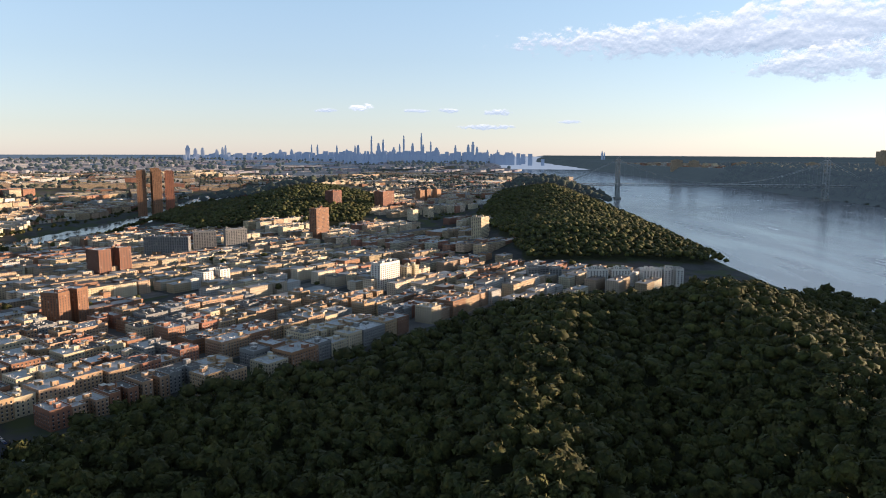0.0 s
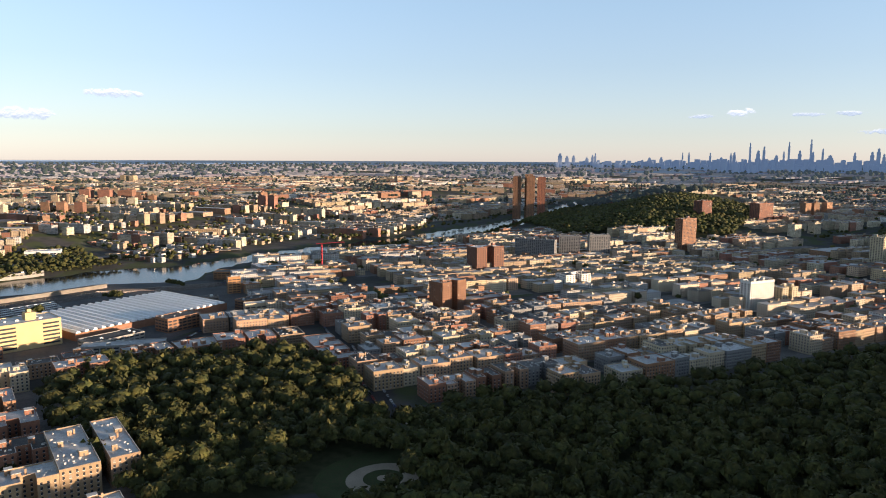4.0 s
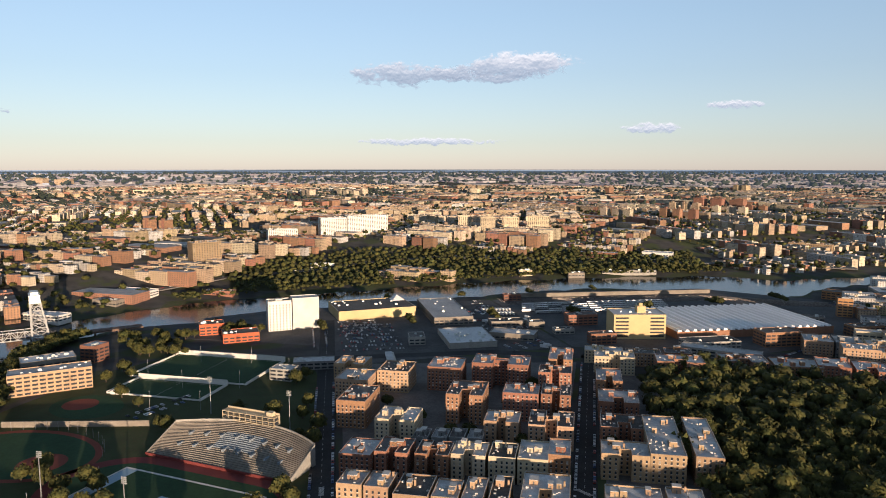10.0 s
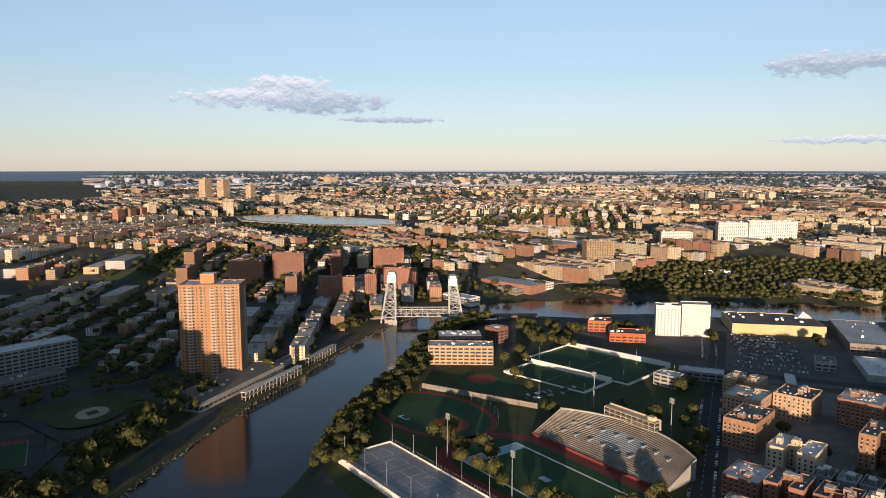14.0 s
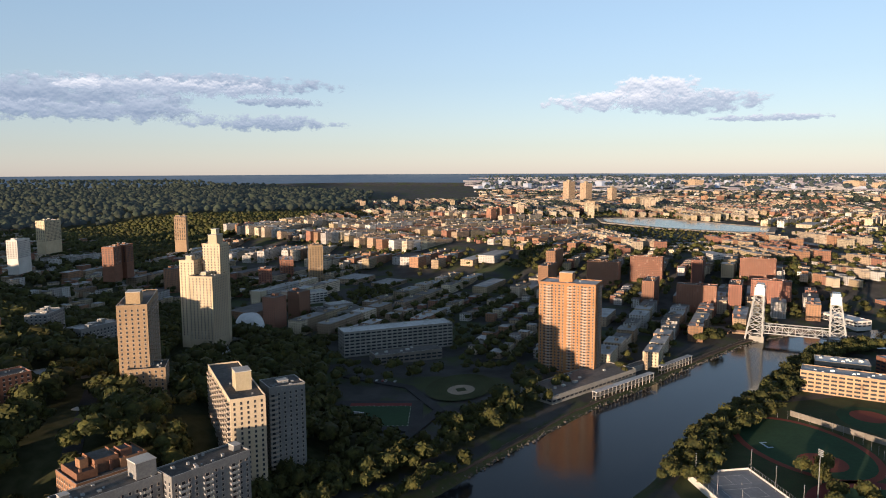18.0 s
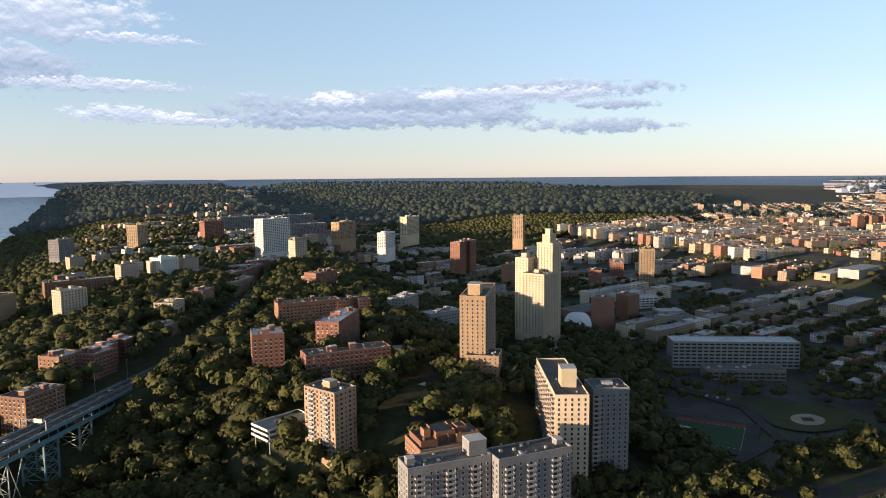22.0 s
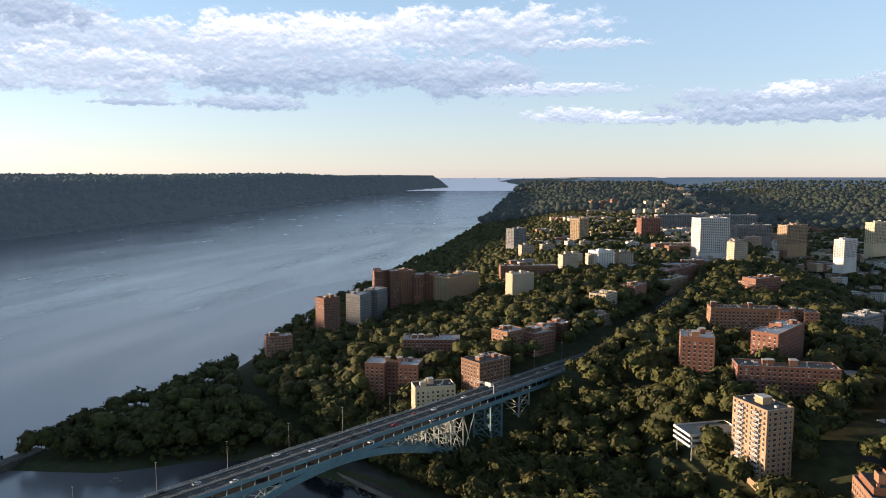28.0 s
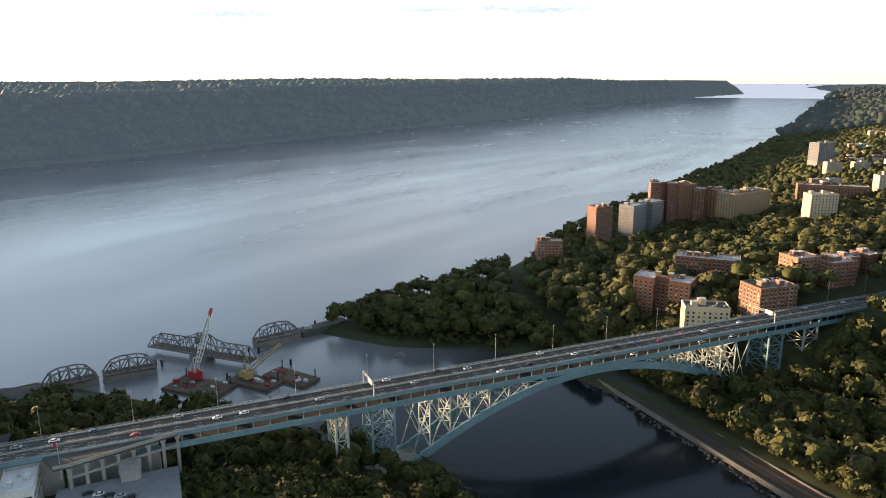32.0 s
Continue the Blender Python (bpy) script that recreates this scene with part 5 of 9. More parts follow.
tower(-155, -331, 12, 44, 16, 46, 5, "grey", "bluish grey brick slab of flats with balconies", "n", 3.4, 2.9, (("n", -16, False), ("n", -3, False), ("n", 12, False)), hut=[(-18, 0, 4, 5, 3)], railed=True)
tower(-190, -497, 30, 62, 19, 86, 61, "tan", "tall pale tan brick slab of flats with side balconies", "e", 3.4, 2.9, (("n", -24, False), ("n", -12, False), ("n", 0, False), ("n", 12, False)), hut=[(18, 0, 12, 9, 8), (2, 0, 8, 6, 4)])
tower(-184, -470, 30, 22, 24, 44, 61, "tan", "lower pale tan front of a tall slab of flats", "e", 3.4, 2.9, (), hut=[(0, 0, 4, 4, 1)])
tower(-347, -712, 25, 34, 28, 68, 35, "cream", "tall cream tower bright in the sun", "n", 3.6, 2.9, (), hut=[(0, -3, 8, 6, 3)])
tower(-363, -723, 25, 21, 20, 100, 35, "cream", "tallest cream tower with a stepped crown", "n", 3.6, 2.9, (), hut=[(0, 0, 14, 10, 10), (0, 0, 7, 6, 16)])
tower(-338, -733, 25, 17, 17, 83, 35, "cream", "cream side shaft of the stepped tower", "", 3.6, 2.9)
tower(-62, -412, 40, 26, 18, 38, -55, "tan", "yellow-tan tower of flats with balconies", "w", 2.9, 2.9, (("n", -6, False), ("n", 6, False)), hut=[(0, 0, 6, 6, 4)], wide=True, railed=True)


# ---- the arch bridge ----
def arch_bridge():
    """Two-deck steel arch: local x runs along it from the plaza to the far hill, y away from the near edge, z over the river."""
    turn = math.degrees(math.atan2(-0.882, -0.472))
    root = empty("arch_bridge", pose(321.4, -88.5, 0, 0, 0, turn), "blue-green painted steel arch bridge with two road decks", "bridge")
    half, top, low = 9.0, 48.0, 42.6
    s0, s1, arch0, arch1 = 60, 604, 189, 425
    mid, reach = (arch0 + arch1) / 2, (arch1 - arch0) / 2
    rib_z = lambda x: 4 + 35.5 * (1 - ((x - mid) / reach) ** 2)
    part("upper_deck", Shape().box(0, -half, top - 0.7, s1, half, top), ROADWAY, root)
    part("lower_deck", Shape().box(s0, -half + 0.6, low - 0.7, s1, half - 0.6, low), ASPHALT, root)
    for y in (-half, half):
        part("upper_girder", Shape().box(0, y - 0.25, top - 1.5, s1, y + 0.25, top + 0.35), STEEL_BLUE, root)
        part("lower_girder", Shape().box(s0, y * 0.96 - 0.3, low - 2.2, s1, y * 0.96 + 0.3, low + 0.7), STEEL_BLUE, root)
        rail = Shape()
        for k in range(0, 604, 4):
            rail.box(k, y - 0.06, top + 0.35, k + 0.12, y + 0.06, top + 1.35)
        for z in (0.75, 1.05, 1.35):
            rail.box(0, y - 0.05, top + z - 0.05, s1, y + 0.05, top + z + 0.03)
        part("railing", rail, STEEL_GREY, root)
        for k in range(70, 604, 8):
            part("deck_post", Shape().box(k - 0.25, y * 0.97 - 0.25, low + 0.702, k + 0.25, y * 0.97 + 0.25, top - 1.502), STEEL_BLUE, root)
        rib = Shape()
        xs = np.linspace(arch0, arch1, 33)
        for a, b in zip(xs[:-1], xs[1:]):
            rib.beam((a - 0.4, y * 0.9, rib_z(a)), (b + 0.4, y * 0.9, rib_z(b)), 1.5, 4.4)
        part("arch_rib", rib, STEEL_BLUE, root)
    barrier = Shape().box(0, -0.3, top + 0.002, s1, 0.3, top + 0.8)
    for y in (-half + 0.7, half - 0.7):
        barrier.box(0, y - 0.15, top + 0.003, s1, y + 0.15, top + 0.5)
    part("median", barrier, CONCRETE, root, "concrete median barrier")
    lines = Shape()
    for y in (-5.6, -2.8, 2.8, 5.6):
        for k in range(-60, 604, 9):
            lines.box(k, y - 0.1, top + 0.004, k + 3.5, y + 0.1, top + 0.02)
    part("lane_lines", lines, WHITE, root)["kind"] = "stuff"
    # spandrel columns and their lattice
    xs = np.linspace(arch0, arch1, 21)
    for i, x in enumerate(xs[1:-1], 1):
        z0 = rib_z(x) + 1.6
        if low - 2.3 - z0 < 1.2:
            continue
        bent = Shape()
        for y in (-half * 0.9, half * 0.9):
            bent.box(x - 0.35, y - 0.35, z0, x + 0.35, y + 0.35, low - 2.3)
        n = max(1, round((low - z0) / 9))
        for k in range(n):
            a, b = z0 + (low - 2.5 - z0) * k / n, z0 + (low - 2.5 - z0) * (k + 1) / n
            bent.beam((x, -half * 0.9, a), (x, half * 0.9, b), 0.35)
            bent.beam((x, half * 0.9, a), (x, -half * 0.9, b), 0.35)
            bent.beam((x, -half * 0.9, b), (x, half * 0.9, b), 0.4)
        part("spandrel_bent", bent, STEEL_LIT, root)
    for y in (-half * 0.9, half * 0.9):
        for a, b in zip(xs[:-1], xs[1:]):
            za, zb = rib_z(a) + 1.4, rib_z(b) + 1.4
            if low - max(za, zb) > 4:
                brace = Shape().beam((a, y, za), (b, y, low - 2.4), 0.4).beam((b, y, zb), (a, y, low - 2.4), 0.4)
                part("spandrel_brace", brace, STEEL_LIT, root)
    lateral = Shape()
    xs2 = np.linspace(arch0, arch1, 21)
    for a, b in zip(xs2[:-1], xs2[1:]):
        lateral.beam((a, -half * 0.9, rib_z(a)), (b, half * 0.9, rib_z(b)), 0.4)
        lateral.beam((a, half * 0.9, rib_z(a)), (b, -half * 0.9, rib_z(b)), 0.4)
    part("rib_bracing", lateral, STEEL_BLUE, root)

    def trestle(x0, x1, foot):
        t = Shape()
        n = max(2, round((low - 2 - foot) / 8))
        for x in (x0, x1):
            for y in (-half * 0.9, half * 0.9):
                t.box(x - 0.55, y - 0.55, foot - 3, x + 0.55, y + 0.55, low - 2.2)
        for k in range(n):
            a, b = foot + (low - 2.4 - foot) * k / n, foot + (low - 2.4 - foot) * (k + 1) / n
            for x in (x0, x1):
                t.beam((x, -half * 0.9, a), (x, half * 0.9, b), 0.35).beam((x, half * 0.9, a), (x, -half * 0.9, b), 0.35).beam((x, -half * 0.9, b), (x, half * 0.9, b), 0.4)
            for y in (-half * 0.9, half * 0.9):
                t.beam((x0, y, a), (x1, y, b), 0.35).beam((x1, y, a), (x0, y, b), 0.35).beam((x0, y, b), (x1, y, b), 0.4)
        return t

    for x in (175, 448):
        part("pier_tower", trestle(x - 6, x + 6, 9), STEEL_BLUE, root, "blue lattice tower over the arch's foot")
        part("pier_footing", Shape().box(x - 9 - (12 if x > 300 else 0), -half - 3, -3, x + 9 + (12 if x < 300 else 0), half + 3, 6), CONCRETE, root)
    for x0, x1, foot in ((474, 486, 18), (506, 518, 26), (536, 546, 32), (150, 156, 20)):
        part("approach_bent", trestle(x0, x1, foot), STEEL_LIT, root)
    part("abutment", Shape().box(549, -half - 0.5, 20, 572, half + 0.5, top - 0.702), CONCRETE, root, "stone-grey concrete abutment")
    part("abutment", Shape().box(s0 - 30, -half + 1, 24, s0 + 8, half + 0.4, top - 0.703), CONCRETE, root, "stone-grey concrete abutment")
    # the plaza widens over an arcade on the near side
    part("plaza_slab", Shape().prism([(22, -9.3), (27, -21), (33, -21), (76, -9.3)], top - 1.3, top - 0.02), ROADWAY, root)
    a, b = Vector((33, -21, 0)), Vector((76, -9.3, 0))
    part("parapet", Shape().beam((a.x, a.y, top + 0.3), (b.x, b.y, top + 0.3), 0.4, 1.4).beam((27, -21, top + 0.3), (33, -21, top + 0.3), 0.4, 1.4), CONCRETE, root, "weathered concrete parapet")
    for k in range(8):
        q = a.lerp(b, k / 7)
        part("arcade_pier", Shape().box(q.x - 0.7, q.y - 0.3, 24, q.x + 0.7, q.y + 0.9, top - 1.32).box(q.x - 1.1, q.y - 0.5, top - 2.4, q.x + 1.1, q.y + 0.95, top - 1.33), CONCRETE, root)
    part("arcade_beam", Shape().beam((a.x, a.y + 0.3, low - 0.2), (b.x, b.y + 0.3, low - 0.2), 0.9, 1.1), CONCRETE, root)
    part("stair_block", Shape().box(52, -24, 22, 60, -16, 42).box(51.6, -24.4, 42.002, 60.4, -15.6, 42.6), CONCRETE, root)
    dashes = Shape()
    for r in range(5):
        for k in range(9):
            dashes.box(-40 + k * 9 + r * 3, -8.2 + r * 1.7, top + 0.006, -36 + k * 9 + r * 3, -8.05 + r * 1.7, top + 0.024)
    part("plaza_lines", dashes, WHITE, root)["kind"] = "stuff"
    wall = Shape().box(-30, -half - 0.9, 30, s0 - 31, -half - 0.3, top - 1.6)
    for k in range(-26, 22, 12):
        wall.box(k, -half - 1.2, 34, k + 1.2, -half - 0.9, top - 1.4)
    part("retaining_wall", wall, CONCRETE, root)
    for x in (170, 444):
        g = Shape().box(x - 0.3, -half - 0.4, top, x + 0.3, -half + 0.2, top + 7).box(x - 0.3, half - 0.2, top, x + 0.3, half + 0.4, top + 7)
        for z in (6.2, 7.4):
            g.beam((x, -half, top + z), (x, half, top + z), 0.3)
        for k in range(8):
            y = -half + k * half / 4
            g.beam((x, y, top + 6.2), (x, y + half / 4, top + 7.4), 0.18)
        part("sign_gantry", g, STEEL_GREY, root, "steel gantry over the road")
        part("sign_panel", Shape().box(x - 0.5, -half + 2, top + 5.4, x - 0.38, -1, top + 8.2), SIGN, root, "pale back of a sign panel")
    return root


# paler copy of the bridge paint puts sunlight into the lattice colour
STEEL_LIT = material("sunlit_bridge_paint", (0.46, 0.5, 0.44), 0.6, grain=0.2, size=2.0, second=(0.38, 0.43, 0.39), large=0.2)
SIGN = material("sign_metal", (0.5, 0.52, 0.5), 0.4, metal=0.3, grain=0.1, size=1.0)
LAMP_METAL = material("galvanised_pole", (0.34, 0.35, 0.36), 0.5, metal=0.6, grain=0.15, size=0.5)
arch_bridge()
HHD, HHN = np.array([-0.4718, -0.8817]), np.array([0.8817, -0.4718])


def on_bridge(s, y, z=48.0):
    p = np.array([321.4, -88.5]) + HHD * s + HHN * -y
    return p[0], p[1], z


# ---- cars ----
CAR_PAINTS = [material("car_paint_" + n, c, 0.35, per_object=0.1) for n, c in (("white", (0.7, 0.7, 0.7)), ("black", (0.03, 0.03, 0.035)), ("silver", (0.4, 0.41, 0.42)), ("red", (0.3, 0.03, 0.03)), ("blue", (0.05, 0.09, 0.2)))]
TYRE = material("tyre_rubber", (0.03, 0.03, 0.03), 0.9, grain=0.2, size=0.2)


def car(m, paint, name="car"):
    """A saloon: body with sloping cabin, glass and four wheels."""
    key = ("car", paint)
    tone = ("white", "black", "silver-grey", "dark red", "dark blue")[paint]
    if key in HOUSES:
        return copy_thing(HOUSES[key], m)
    s = Shape()
    prof = [(-2.2, 0.35), (2.2, 0.35), (2.25, 0.75), (1.3, 0.95), (-1.9, 1.0), (-2.25, 0.8)]
    s.add([(x, -0.9, z) for x, z in prof] + [(x, 0.9, z) for x, z in prof], [(0, 1, 2, 3, 4, 5), (11, 10, 9, 8, 7, 6)] + [(i, 6 + i, 6 + (i + 1) % 6, (i + 1) % 6) for i in range(6)])
    ob = part("car", s, CAR_PAINTS[paint], None, "%s saloon car with dark windows" % tone, m)
    tagged(ob, "%s saloon car with dark windows" % tone, "car", "cars on the roads")
    cab = [(1.1, 0.955), (0.5, 1.42), (-1.0, 1.45), (-1.7, 1.0)]
    g = Shape().add([(x, -0.78, z) for x, z in cab] + [(x, 0.78, z) for x, z in cab], [(0, 1, 2, 3), (7, 6, 5, 4)] + [(i, 4 + i, 4 + (i + 1) % 4, (i + 1) % 4) for i in range(4)])
    g.m = [1, 1, 1, 0, 1, 1]
    part("cabin", g, [CAR_PAINTS[paint], GLASS], ob)
    for x in (-1.4, 1.4):
        for y in (-0.85, 0.85):
            part("wheel", Shape().tube((x, y - 0.1, 0.33), (x, y + 0.1, 0.33), 0.33, 0.33, 10), TYRE, ob)
    HOUSES[key] = ob
    return ob


car_rng = random.Random(8)
b_turn = math.degrees(math.atan2(HHD[1], HHD[0]))
for k in range(34):
    lane = car_rng.choice((-7, -4.2, -1.6, 1.6, 4.2, 7))
    s = 12 + k * 16.5 + car_rng.uniform(-5, 5)
    if s > 548:
        continue
    car(pose(*on_bridge(s, lane), 0, 0, b_turn + (180 if lane > 0 else 0)), car_rng.choice((0, 0, 1, 2, 1, 3, 4)))
for k in range(18):
    lane = car_rng.choice((-5, 0, 5))
    car(pose(*on_bridge(75 + k * 26, lane, 42.6), 0, 0, b_turn), car_rng.choice((0, 1, 2)))


def road(name, pts, width, label, z_of, mat=None, kind="structure", lift=0.12):
    """A strip of road that follows its points."""
    s = Shape()
    pts = [np.array(p, float) for p in pts]
    dense = []
    for p, q in zip(pts[:-1], pts[1:]):
        n = max(1, int(np.hypot(*(q - p)) / 12))
        dense += [p + (q - p) * k / n for k in range(n)]
    dense.append(pts[-1])
    left, right = [], []
    for i, p in enumerate(dense):
        d = dense[min(i + 1, len(dense) - 1)] - dense[max(i - 1, 0)]
        n = np.array([-d[1], d[0]]) / (np.hypot(*d) + 1e-9) * width / 2
        z = z_of(p) + lift
        left.append((*(p + n), z))
        right.append((*(p - n), z))
    k = len(dense)
    v = left + right + [(x, y, z - 1.5) for x, y, z in left] + [(x, y, z - 1.5) for x, y, z in right]
    f = [(k + i, k + i + 1, i + 1, i) for i in range(k - 1)] + [(i, i + 1, 2 * k + i + 1, 2 * k + i) for i in range(k - 1)] + [(k + i + 1, k + i, 3 * k + i, 3 * k + i + 1) for i in range(k - 1)]
    s.add(v, f)
    return tagged(part(name, s, mat or ASPHALT), label, name.replace("_", " "), kind=kind)


high = lambda p: max(gz(p[0] - 6, p[1]), gz(p[0] + 6, p[1]), gz(p[0], p[1]))
road("parkway", [(38, -618), (20, -690), (-6, -790), (-40, -960), (-98, -1354), (-130, -1700)], 20, "wide asphalt parkway climbing from the bridge between trees", lambda p: max(48.0 if p[1] > -640 else 0, high(p) + 1.6))
road("plaza", [(322, -96), (352, -40), (372, 20)], 34, "wide asphalt plaza at the end of the bridge", lambda p: 47.8, lift=0.0)


# ---- streets of Inwood ----
flat = lambda p: 5.0
road("street", [(-300, 20), (-426, 34), (-601, 53), (-775, 71), (-900, 84)], 17, "straight asphalt street beside the playing fields", flat)
road("street", [(-292, 147), (-363, 183), (-512, 258), (-661, 334)], 16, "narrow asphalt street between brick houses", flat)
road("street", [(-238, 408), (-326, 478), (-456, 613), (-590, 741), (-720, 870), (-860, 1010)], 24, "wide asphalt avenue lined with parked cars", flat)
road("street", [(-720, 62), (-700, 240), (-650, 345), (-600, 420), (-610, 560), (-700, 800)], 16, "asphalt street beside the elevated line", flat)
lots = Shape()
lots.prism([(-318, 34), (-318, 128), (-420, 196), (-640, 310), (-690, 100), (-700, 78), (-430, 48)][::-1], 4.6, 5.12)
lots.prism([(-305, 168), (-290, 235), (-420, 318), (-560, 345), (-640, 345), (-620, 330)][::-1], 4.6, 5.12)
tagged(part("pavement", lots, PAVING), "worn concrete pavement between the houses", "pavement", kind="structure")
LOT = material("worn_lot_asphalt", (0.13, 0.13, 0.132), 0.92, grain=0.3, size=3.0, second=(0.1, 0.1, 0.103), large=0.35)
yards = Shape().prism([(-648, 66), (-702, 64), (-776, 58), (-800, 10), (-845, -84), (-955, -70), (-985, 20), (-978, 330), (-700, 330), (-690, 104)][::-1], 4.5, 5.09)
yards.prism([(-700, 334), (-978, 334), (-1000, 520), (-985, 690), (-860, 800), (-700, 800), (-640, 700), (-610, 430)][::-1], 4.5, 5.08)
tagged(part("parking_ground", yards, LOT), "worn grey asphalt of the lots and yards", "parking lot", kind="structure")
marks = Shape()
for (x0, y0), (x1, y1) in (((-300, 20), (-890, 83)), ((-292, 147), (-655, 331))):
    n = int(math.hypot(x1 - x0, y1 - y0) / 9)
    for k in range(n):
        t, u = k / n, (k + 0.4) / n
        marks.beam((x0 + (x1 - x0) * t, y0 + (y1 - y0) * t, 5.15), (x0 + (x1 - x0) * u, y0 + (y1 - y0) * u, 5.15), 0.18, 0.03)
for x, y, a in ((-418, 33, 96), (-360, 181, 64), (-375, 189, 64)):
    c, s = math.cos(radians(a + 90)), math.sin(radians(a + 90))
    for k in range(-5, 6):
        ox, oy = x + math.sin(radians(a)) * k * 1.1, y - math.cos(radians(a)) * k * 1.1 * -1
        marks.box(ox - 0.3, oy - 1.6, 5.135, ox + 0.3, oy + 1.6, 5.16)
part("road_marks", marks, WHITE)
tagged(bpy.data.objects["road_marks"], "white lane dashes and crossings", "road marks", kind="stuff")

# parked cars: too many to count
def parked(name, rows, label):
    s = Shape()
    rng = random.Random(name + label)
    for x0, y0, x1, y1, gap, side, z in rows:
        d = math.hypot(x1 - x0, y1 - y0)
        ux, uy = (x1 - x0) / d, (y1 - y0) / d
        for k in range(int(d / gap)):
            if rng.random() < (0.4 if side else 0.2):
                continue
            x, y = x0 + ux * k * gap, y0 + uy * k * gap
            ax, ay = (-uy, ux) if side else (ux, uy)
            bx, by = -ay, ax
            mi = rng.choice((0, 0, 1, 2, 2, 3, 4))
            P = lambda a, b, h: (x + ax * a + bx * b, y + ay * a + by * b, z + h)
            low = [P(a, b, 0.3) for a, b in ((-2.2, -0.9), (2.2, -0.9), (2.2, 0.9), (-2.2, 0.9))]
            mid = [P(a, b, 0.95) for a, b in ((-2.2, -0.9), (2.2, -0.9), (2.2, 0.9), (-2.2, 0.9))]
            cab0 = [P(a, b, 0.96) for a, b in ((-1.7, -0.8), (1.1, -0.8), (1.1, 0.8), (-1.7, 0.8))]
            cab1 = [P(a, b, 1.45) for a, b in ((-1.1, -0.7), (0.5, -0.7), (0.5, 0.7), (-1.1, 0.7))]
            box = [(0, 1, 5, 4), (1, 2, 6, 5), (2, 3, 7, 6), (3, 0, 4, 7), (4, 5, 6, 7)]
            s.add(low + mid, box, mi)
            n = len(s.m)
            s.add(cab0 + cab1, box, 5)
            s.m[n + 4] = mi
    return tagged(part(name, s, CAR_PAINTS + [GLASS]), label, "cars", kind="stuff")


parked("parked_cars", [(-310, 14, -640, 49, 6, 0, 5.1), (-310, 28, -640, 64, 6, 0, 5.1), (-300, 145, -640, 316, 6, 0, 5.1), (-300, 158, -640, 330, 6, 0, 5.1), (-250, 406, -590, 727, 6, 0, 5.1), (-258, 430, -590, 752, 6, 0, 5.1)], "cars parked along the streets")
parked("parked_cars", [(-745 - k * 17, 86 + k, -737 - k * 17, 156 + k, 3.6, 1, 5.15) for k in range(8)] + [(-925, 275 + k * 12, -880, 278 + k * 12, 2.9, 1, 5.15) for k in range(3)], "rows of cars on the parking ground by the warehouse")
parked("parked_cars", [(-588, -105, -630, -60, 2.9, 1, 5.15), (-582, -98, -615, -62, 2.9, 1, 5.15), (-330, -470, -345, -440, 3, 1, 6.2), (-420, -490, -400, -520, 3, 1, 6.2)], "cars parked beside the sports fields")

# ---- playing fields ----
TURF = material("artificial_turf", (0.035, 0.085, 0.035), 0.95, grain=0.25, size=3.0, second=(0.03, 0.07, 0.03), large=0.2)
TRACK = material("red_running_track", (0.2, 0.045, 0.04), 0.9, grain=0.2, size=2.0, large=0.25)
PALE_BLUE = material("pale_blue_paint", (0.3, 0.42, 0.52), 0.8, grain=0.1, size=2.0)
CLAY = material("red_clay", (0.26, 0.07, 0.045), 0.95, grain=0.3, size=2.0, large=0.2)
SAND = material("pale_infield_dirt", (0.44, 0.37, 0.28), 0.95, grain=0.3, size=2.0, large=0.3)
COURT = material("grey_court", (0.3, 0.31, 0.33), 0.85, grain=0.2, size=3.0, second=(0.25, 0.26, 0.28), large=0.3)
ground_sheet = Shape().prism([(-370, -30), (-400, 22), (-540, 40), (-640, 52), (-720, 48), (-770, -90), (-720, -150), (-610, -215), (-560, -222), (-470, -215), (-400, -200), (-355, -150)][::-1], 4.5, 5.06)
tagged(part("sports_ground", ground_sheet, GRASS), "grass and worn ground round the playing fields", "ground", kind="structure")


def ring(rx, ry, n=48, straight=0.0):
    out = []
    for k in range(n):
        a = 2 * math.pi * k / n
        out.append((math.cos(a) * rx + (straight if math.cos(a) > 0 else -straight), math.sin(a) * ry))
    return out


def disc(z, outer, mi=0, s=None):
    s = s or Shape()
    return s.add([(x, y, z) for x, y in outer], [tuple(range(len(outer)))], mi)


FIELD = empty("football_field", pose(-432, -60, 5.1, 0, 0, 52.6), "dark green football field with pale blue end zones inside a red track", "sports field")
part("track", disc(0.02, ring(46, 46, 48, 40)), TRACK, FIELD, "red running track")
part("turf", disc(0.03, ring(36, 36, 48, 40)), TURF, FIELD)
part("pitch", Shape().box(-55, -24.5, -0.2, 55, 24.5, 0.04), TURF, FIELD)
for x in (-50, 50):
    part("end_zone", Shape().box(x - 4.6, -24.4, 0.0, x + 4.6, 24.4, 0.05), PALE_BLUE, FIELD, "pale blue end zone")
    post = Shape().tube((x * 1.1, 0, 0), (x * 1.1, 0, 3), 0.15).beam((x * 1.1, -2.8, 3), (x * 1.1, 2.8, 3), 0.2).beam((x * 1.1, -2.8, 3), (x * 1.1, -2.8, 10), 0.15).beam((x * 1.1, 2.8, 3), (x * 1.1, 2.8, 10), 0.15)
    part("goal_post", post, SIGN, FIELD)
lines = Shape()
for y in (-25.2, 25.2):
    lines.box(-55, y - 0.9, 0.045, 55, y + 0.9, 0.056)
for x in (-55.6, 55.6):
    lines.box(x - 0.7, -26, 0.045, x + 0.7, 26, 0.056)
part("field_lines", lines, WHITE, FIELD)
